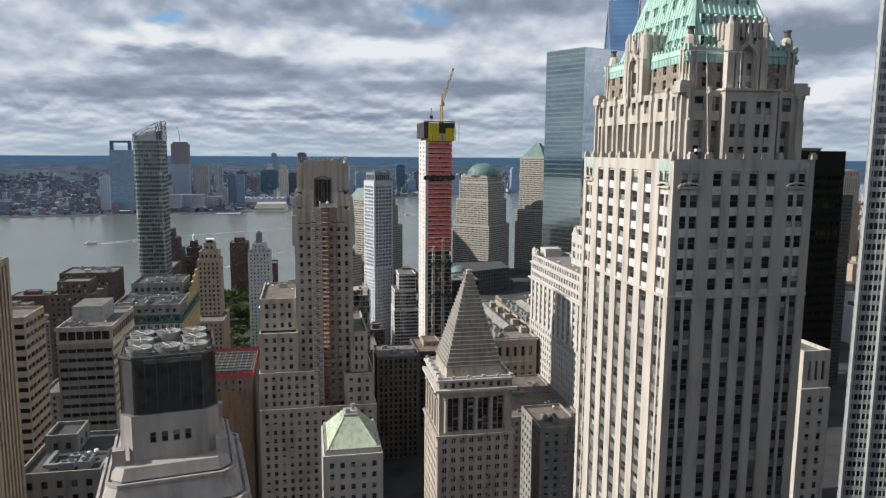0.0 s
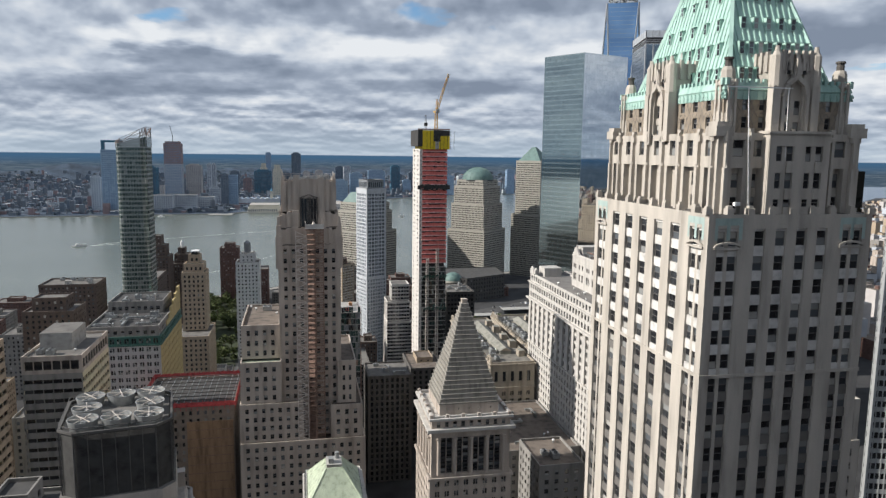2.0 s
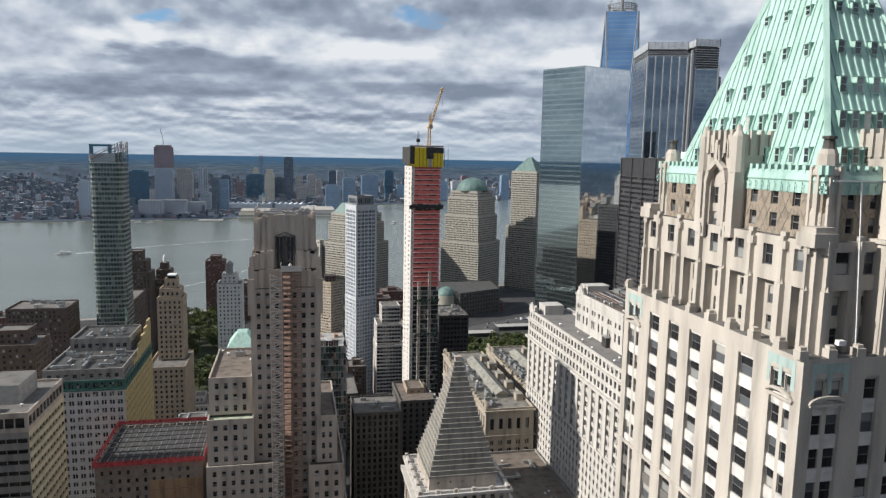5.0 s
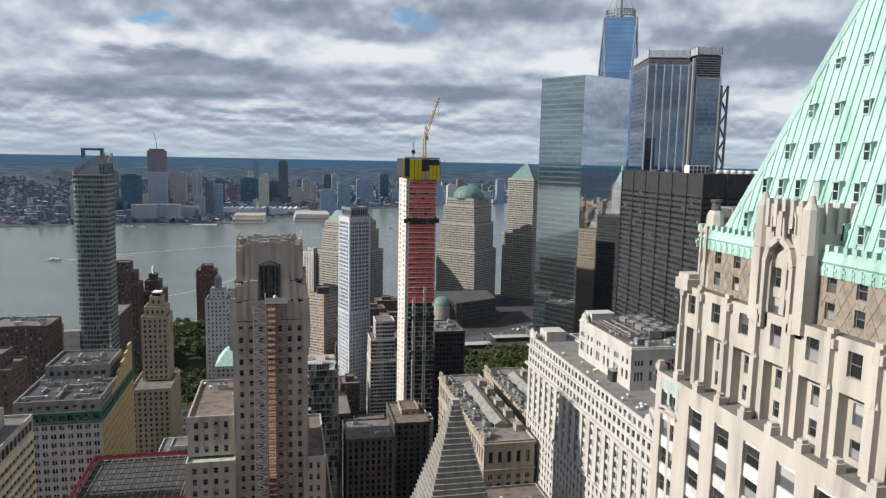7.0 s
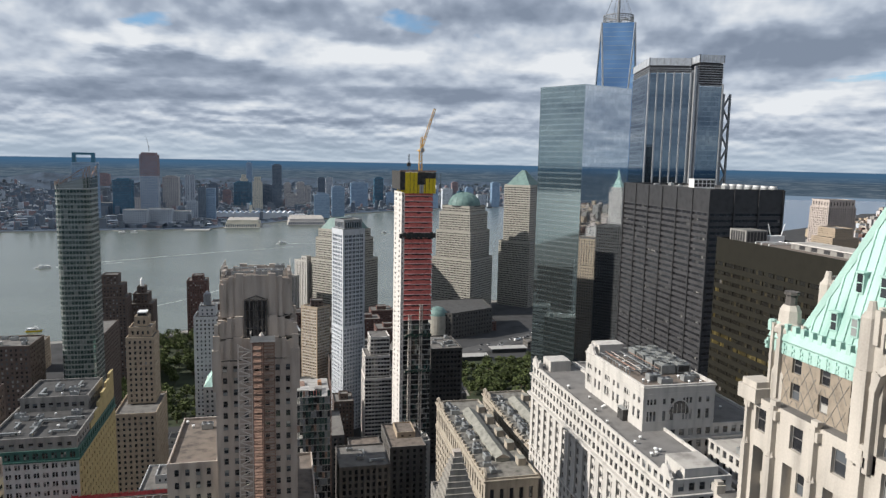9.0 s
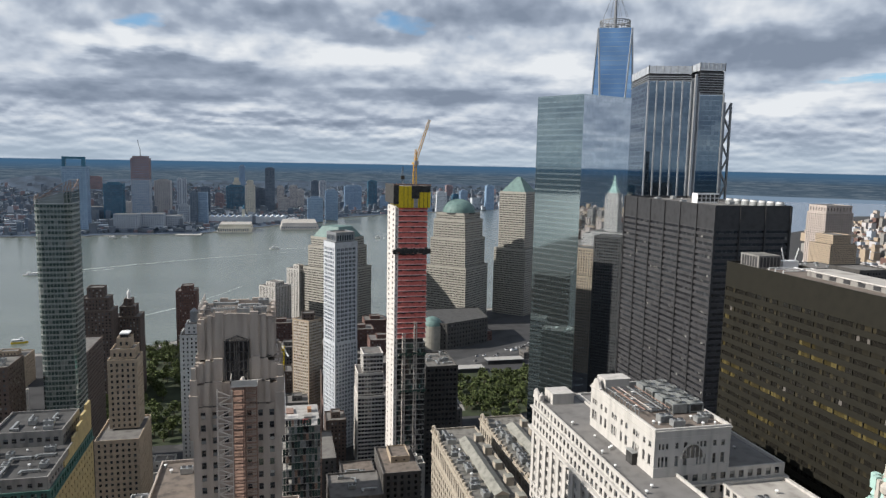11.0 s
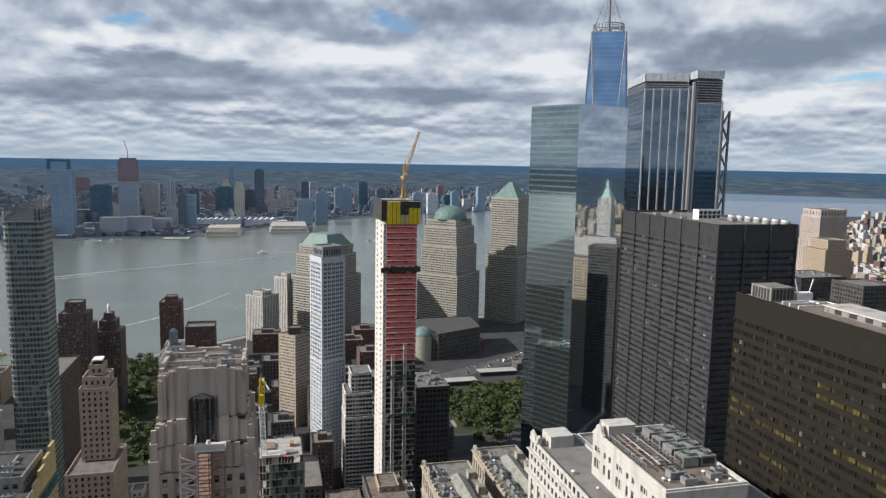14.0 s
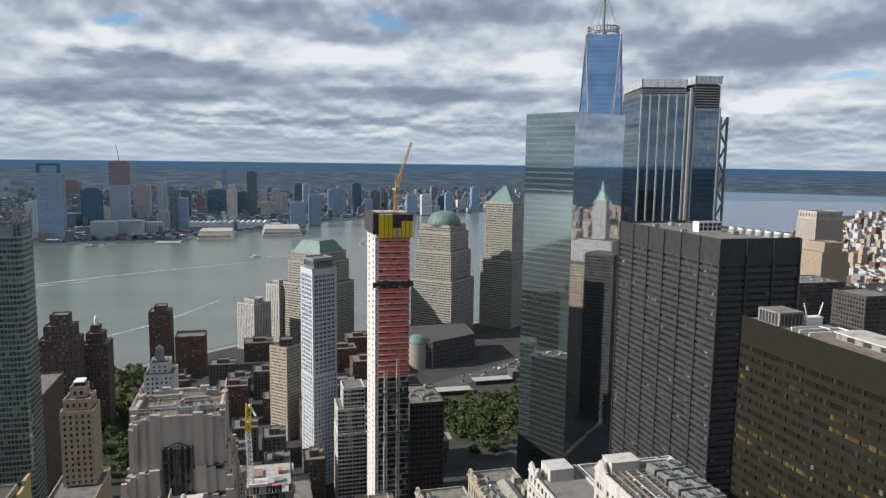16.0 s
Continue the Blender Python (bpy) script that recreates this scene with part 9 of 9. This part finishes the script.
strip("lawn", "dark lawn under park trees", [(252, 735), (254, 870)], 128, 3.03, LAWN, "lawn")
strip("lawn", "dark lawn under riverside trees", [(-108, 715), (-106, 880), (-104, 1032)], 92, 3.03, LAWN, "lawn")
strip("pavement", "paved walk along the sea wall", [(-300, 1026), (-150, 1040), (-6, 1142), (393, 1216)], 12, 3.05, PAVING, "pavement")
for x, y, w, d in ((232, 878, 40, 12), (288, 906, 44, 12)):
    th = thing("plaza_pavilion", "flat pale roofed plaza pavilion", "pavilion", "plaza pavilions", at=(x, y, 3))
    s = Shape()
    s.box(-w / 2, w / 2, -d / 2, d / 2, 0, 5, DARK_POOL)
    part("walls", s, th)
    s = Shape()
    s.box(-w / 2 - 1.5, w / 2 + 1.5, -d / 2 - 1.5, d / 2 + 1.5, 5, 5.6, CONCRETE)
    part("roof", s, th, "pale overhanging roof")

# parked and standing traffic on the road
CAR = material("car_paint", (0.42, 0.42, 0.43), 0.35, vary=0.05, piece=0.9, bump=0)


def parked_car(x, y, a, big):
    th = thing("parked_car", "pale car standing on the riverside road" if not big else "white bus standing on the riverside road", "car" if not big else "bus", "road traffic", at=(x, y, 3.06))
    th.rotation_euler = (0, 0, a)
    L, W, H = (4.4, 1.8, 0.8) if not big else (11, 2.5, 2.6)
    s = Shape()
    s.box(-L / 2, L / 2, -W / 2, W / 2, 0.35, 0.35 + H, CAR if not big else WHITE_PAINT)
    part("body", s, th)
    s = Shape()
    s.box(-L * 0.25, L * 0.22, -W * 0.42, W * 0.42, 0.35 + H, 0.35 + H + 0.55, PANE_DARK)
    part("cabin", s, th)
    for dx in (-L * 0.32, L * 0.32):
        for dy in (-W / 2, W / 2):
            s = Shape()
            s.box(dx - 0.33, dx + 0.33, dy - 0.1, dy + 0.1, 0, 0.66, BLACK)
            part("wheel", s, th)


rc = random.Random(9)
ROADLINE = [(60, 820), (203, 893), (345, 975), (520, 1090)]
for i in range(46):
    k = rc.randrange(3)
    a, b = Vector(ROADLINE[k]), Vector(ROADLINE[k + 1])
    d = (b - a).normalized()
    p = a.lerp(b, rc.random()) + Vector((-d.y, d.x)) * rc.choice([-9, -5.5, -2, 2, 5.5, 9])
    parked_car(p.x, p.y, math.atan2(d.y, d.x), rc.random() < 0.12)

FOAM = material("wake_foam", (0.36, 0.40, 0.38), 0.8, vary=0.3, scale=0.05, bump=0)


def wake(label, pts, w0, w1):
    rn = random.Random(int(pts[0][0]))
    out, wid = [], []
    n = 40
    for i in range(n + 1):
        f = i / n * (len(pts) - 1)
        k = min(int(f), len(pts) - 2)
        p = Vector(pts[k]).lerp(Vector(pts[k + 1]), f - k)
        out.append((p.x + rn.uniform(-1, 1), p.y + rn.uniform(-1.5, 1.5)))
        wid.append((w0 + (w1 - w0) * i / n) * rn.uniform(0.5, 1.3))
    strip("wake", label, out, wid, 0.06, FOAM, "wake", kind="stuff")


wake("white foam wake across the river", [(-440, 1705), (-300, 1800), (-150, 1893), (40, 1990)], 7, 2)
wake("short white wake behind the ferry", [(18, 2060), (60, 2066), (115, 2074)], 6, 2)
wake("thin foam line near the bank", [(-200, 1235), (-148, 1298), (-100, 1380), (-48, 1494)], 4, 1.5)
wake("white wake behind the boat", [(-448, 1680), (-400, 1700), (-330, 1740)], 8, 3)
wake("short wake behind the small yacht", [(330, 2312), (420, 2330)], 4, 1)


def ferry(label, x, y, a, L, paint):
    th = thing("ferry", label, "boat", "river boats", at=(x, y, 0))
    th.rotation_euler = (0, 0, radians(a))
    W = L * 0.28
    hull = Shape()
    deck = [(-L / 2, -W / 2), (L * 0.3, -W / 2), (L / 2, 0), (L * 0.3, W / 2), (-L / 2, W / 2)]
    low = [(px * 0.93, py * 0.8) for px, py in deck]
    for i in range(5):
        k = (i + 1) % 5
        hull.face([(*low[i], -0.4), (*low[k], -0.4), (*deck[k], 2.2), (*deck[i], 2.2)], paint)
    hull.face([(*p, 2.2) for p in deck], CONCRETE)
    part("hull", hull, th)
    c = Shape()
    c.box(-L * 0.42, L * 0.24, -W * 0.4, W * 0.4, 2.2, 5.0, WHITE_PAINT)
    c.box(-L * 0.40, L * 0.22, -W * 0.41, W * 0.41, 3.2, 4.2, PANE_DARK)
    part("cabin", c, th, "white cabin with dark windows")
    c = Shape()
    c.box(L * 0.02, L * 0.18, -W * 0.25, W * 0.25, 5.0, 7.2, WHITE_PAINT)
    part("bridge", c, th)


ferry("white river ferry with dark windows", -470, 1668, 200, 30, WHITE_PAINT)
ferry("white ferry crossing the river", 8, 2058, 185, 28, WHITE_PAINT)
ferry("yellow river taxi boat", -312, 1105, 10, 20, SITE_YELLOW)
ferry("small white yacht on the river", 326, 2312, 180, 16, WHITE_PAINT)
ferry("grey boat moored by the far bank", -456, 2345, 0, 26, ALUMINIUM)
ferry("white boat moored by the far bank", -425, 2352, 0, 22, WHITE_PAINT)


# far bank: piers and the long terminal
def pier(label, x0, x1, y0, y1, h, roofed):
    th = thing("pier", label, "pier", "far bank piers", at=(x0, y0, 0))
    s = Shape()
    s.box(0, x1 - x0, 0, y1 - y0, -4, 2.4, CONCRETE)
    part("deck", s, th)
    if roofed:
        s = Shape()
        W, D = x1 - x0, y1 - y0
        s.box(4, W - 4, 8, D - 3, 2.4, h * 0.6, FAR_CREAM if roofed == 2 else FAR_TAN, top=ROOF_PALE)
        s.box(8, W - 8, 14, D - 12, h * 0.6, h, FAR_CREAM if roofed == 2 else FAR_TAN, top=ROOF_PALE)
        p = part("shed", s, th, "pale pier building")
        s = Shape()
        k = 0
        while 10 + k * 7 < W - 8:
            s.box(6 + k * 7, 9.5 + k * 7, 7.6, 7.95, 4, h * 0.45, FAR_PANE_DARK)
            k += 1
        part("openings", s, p, kind="stuff")


pier("pale pier with cream restaurant building", -176, -60, 2486, 2620, 26, 2)
pier("long white pier building by the far bank", 26, 160, 2578, 2770, 22, 1)
pier("low timber pier by the far bank", -290, -215, 2400, 2470, 6, 0)
term = thing("ferry_terminal", "long pale terminal with gabled roofs", "terminal", at=(-250, 2800, 3))
s = Shape()
s.box(0, 300, 0, 60, -1, 22, FAR_WHITE)
for k in range(15):
    x = 20 * k
    s.face([(x, -0.5, 22), (x + 20, -0.5, 22), (x + 10, -0.5, 28)], FAR_WHITE)
    s.face([(x, -0.5, 22), (x + 10, -0.5, 28), (x + 10, 60, 28), (x, 60, 22)], FAR_WHITE)
    s.face([(x + 10, -0.5, 28), (x + 20, -0.5, 22), (x + 20, 60, 22), (x + 10, 60, 28)], FAR_BLUE)
part("hall", s, term)
s = Shape()
s.box(140, 150, 10, 20, 22, 52, FAR_CREAM)
s.drum(145, 15, 52, 66, 6, 0.2, FAR_TEAL, 8)
part("clock_tower", s, term)


# ---- rooftop plant ----
def proto_unit():
    th = thing("air_handler", "grey metal rooftop air handler with louvres", "air handler", "rooftop plant", at=(40, 0, -40))
    s = Shape()
    s.box(-2, 2, -1.25, 1.25, 0.3, 2.1, DUCT)
    part("casing", s, th)
    s = Shape()
    for k in range(6):
        s.box(-1.8, 1.8, -1.32, -1.26, 0.5 + 0.25 * k, 0.6 + 0.25 * k, STEEL_GREY)
    part("louvre", s, th)
    for x in (-1, 1):
        s = Shape()
        s.drum(x, 0, 2.1, 2.5, 0.75, 0.75, STEEL_GREY, 12, top=BLACK)
        part("fan", s, th)
    s = Shape()
    s.box(-1.9, 1.9, -1.1, -0.9, 0, 0.3, STEEL_GREY)
    s.box(-1.9, 1.9, 0.9, 1.1, 0, 0.3, STEEL_GREY)
    part("skid", s, th)
    return th


def proto_duct():
    th = thing("roof_duct", "bent galvanised roof duct on stands", "duct", "rooftop plant", at=(50, 0, -40))
    s = Shape()
    s.box(-4, 4, -0.45, 0.45, 0.6, 1.4, DUCT)
    s.box(3.1, 4, -0.45, 2.6, 0.6, 1.4, DUCT)
    s.box(-4, -3.1, -0.45, 0.45, 0, 1.4, DUCT)
    part("run", s, th)
    s = Shape()
    for x in (-1.5, 1.5):
        s.box(x - 0.08, x + 0.08, -0.5, 0.5, 0, 0.6, STEEL_GREY)
    part("stand", s, th)
    return th


def proto_house():
    th = thing("stair_house", "pale rooftop stair house with door", "stair house", "rooftop plant", at=(60, 0, -40))
    s = Shape()
    s.box(-2.4, 2.4, -1.8, 1.8, 0, 3.0, PALE_STONE, top=ROOF_GREY)
    s.box(-2.6, 2.6, -2.0, 2.0, 3.0, 3.25, CONCRETE)
    part("walls", s, th)
    s = Shape()
    s.box(-0.5, 0.5, -1.86, -1.8, 0, 2.05, STEEL_GREY)
    part("door", s, th)
    return th


def proto_tank():
    th = thing("water_tank", "round timber water tank on steel legs", "water tank", "rooftop plant", at=(70, 0, -40))
    s = Shape()
    s.drum(0, 0, 2.0, 5.6, 1.9, 1.8, BROWN_BRICK, 16)
    part("barrel", s, th)
    s = Shape()
    s.drum(0, 0, 5.6, 6.9, 2.05, 0.1, STEEL_GREY, 16)
    part("cap", s, th)
    for x in (-1.2, 1.2):
        for y in (-1.2, 1.2):
            s = Shape()
            s.box(x - 0.12, x + 0.12, y - 0.12, y + 0.12, 0, 2.0, STEEL_GREY)
            part("leg", s, th)
    return th


def proto_vent():
    th = thing("roof_vent", "small round rooftop vent", "vent", "rooftop plant", at=(80, 0, -40))
    s = Shape()
    s.drum(0, 0, 0, 0.9, 0.35, 0.35, DUCT, 10)
    part("pipe", s, th)
    s = Shape()
    s.drum(0, 0, 0.9, 1.25, 0.62, 0.45, WHITE_PAINT, 10)
    part("cowl", s, th)
    return th


def proto_white_fan():
    th = thing("cooling_drum", "white round cooling tower drum", "fan", "rooftop plant", at=(90, 0, -40))
    s = Shape()
    s.drum(0, 0, 0, 2.2, 2.6, 2.6, DUCT, 18)
    part("base", s, th)
    s = Shape()
    s.drum(0, 0, 2.2, 3.3, 2.0, 2.2, WHITE_PAINT, 18, top=BLACK)
    part("stack", s, th)
    return th


UNIT, DUCTS, HOUSE, TANK, VENT, DRUM = proto_unit(), proto_duct(), proto_house(), proto_tank(), proto_vent(), proto_white_fan()
used = set()


def put(proto, x, y, z, a=0.0, k=1.0):
    """Sets a copy on a roof; the first call moves the pattern itself."""
    m = pose(x, y, z, 0, 0, a) @ Matrix.Diagonal((k, k, k, 1))
    if proto not in used:
        used.add(proto)
        proto.matrix_basis = m
    else:
        c = copy_thing(proto, pose(x, y, z, 0, 0, a))
        c.scale = (k, k, k)


rp = random.Random(21)


def clutter(x0, x1, y0, y1, z, n, kinds="uuddvvh"):
    taken = []
    for i in range(n):
        kind = kinds[rp.randrange(len(kinds))]
        r = {"u": 2.4, "d": 4.3, "v": 0.8, "h": 3.0, "t": 2.4, "w": 3.0}[kind]
        for _ in range(30):
            x, y = rp.uniform(x0 + r, max(x0 + r, x1 - r)), rp.uniform(y0 + r, max(y0 + r, y1 - r))
            if all((x - a) ** 2 + (y - b) ** 2 > (r + c) ** 2 * 0.72 for a, b, c in taken):
                taken.append((x, y, r))
                put({"u": UNIT, "d": DUCTS, "v": VENT, "h": HOUSE, "t": TANK, "w": DRUM}[kind], x, y, z, rp.choice([0, 90, 180, 270]), rp.uniform(0.8, 1.15))
                break


UNIT_GREEN = material("grey_green_casing", (0.235, 0.245, 0.24), 0.5, metal=0.3, vary=0.18, scale=0.5, dirt=(0.14, 0.147, 0.143))


def cooling_unit(x, y, z):
    th = thing("cooling_unit", "large grey-green cooling unit with round fan", "cooling unit", "penthouse cooling units", at=(x, y, z))
    s = Shape()
    s.box(-2.6, 2.6, -2.6, 2.6, 0.4, 3.4, UNIT_GREEN)
    part("casing", s, th)
    s = Shape()
    s.drum(0, 0, 3.4, 4.1, 1.9, 2.0, UNIT_GREEN, 20, cap=False)
    part("fan_ring", s, th)
    s = Shape()
    s.drum(0, 0, 3.4, 3.5, 1.85, 1.85, BLACK, 20)
    part("fan_well", s, th)
    for k in range(4):
        a = math.pi * k / 4
        s = Shape()
        s.beam((-1.9 * math.cos(a), -1.9 * math.sin(a), 4.05), (1.9 * math.cos(a), 1.9 * math.sin(a), 4.05), 0.06, UNIT_GREEN)
        part("guard_bar", s, th)
    for sx in (-2.62, 2.54):
        s = Shape()
        s.box(sx, sx + 0.08, -2.1, 2.1, 0.8, 2.9, SITE_DARK)
        part("louvre", s, th)
    for lx in (-2.2, 2.2):
        for ly in (-2.2, 2.2):
            s = Shape()
            s.box(lx - 0.2, lx + 0.2, ly - 0.2, ly + 0.2, 0, 0.4, STEEL_GREY)
            part("foot", s, th)
    return th


big = cooling_unit(147.0, 303.0, 167.3)
for i in range(2):
    for j in range(4):
        if i or j:
            copy_thing(big, pose(147.0 + 6.0 * i, 303.0 + 6.6 * j, 167.3, 0, 0, 90 * ((i + j) % 2)))
clutter(145, 155.5, 288, 299, 167.3, 6, "uudv")
clutter(132, 143, 288.5, 299, 167.3, 6, "uuvv")
clutter(133, 142.5, 300, 323, 167.3, 9, "uvvv")
clutter(121.5, 129.5, 264, 350, 153.0, 12, "v")
clutter(157, 177, 290, 362, 152.9, 10, "uudv")
clutter(157, 176, 253, 285, 148.6, 4, "uv")
clutter(-97, -66, 377, 406, 128.5, 18, "uuddv")
clutter(-94, -70, 410, 434, 134.0, 12, "uuddv")
clutter(-100, -81, 306, 316, 135.0, 3, "uv")
clutter(-69, -52, 179, 191, 129.0, 7, "uudv")
clutter(78, 118, 290, 343, 91.0, 14, "uudvvv")
clutter(93, 109, 264, 286, 96.0, 3, "uv")
clutter(96.8, 104, 350, 436, 111.0, 20, "uuuv")
clutter(128.8, 136, 384, 458, 107.0, 16, "uuv")
clutter(-2.5, 17, 308.5, 327.5, 202.8, 16, "uuddud")
clutter(201, 209.5, 268, 322, 205.6, 6, "uudv")
clutter(127, 149, 602, 638, 95.0, 8, "uud")
clutter(58, 76, 508, 538, 53.0, 4, "uudv")
clutter(46, 70, 452, 478, 73.0, 4, "uud")
clutter(-188, -152, 592, 618, 111.0, 6, "uuh")
clutter(-20, -5.5, 308, 345, 144.0, 4, "uv")
clutter(-47, -33, 622, 636, 128.0, 2, "v")
for i in range(7):
    put(DRUM, 296.5 + 1.2 * i, 494 - 6.2 * i, 225.0, 0, 1.0)
clutter(262, 296, 470, 550, 225.0, 8, "uudv")
clutter(624, 672, 806, 844, 130.0, 8, "uud")
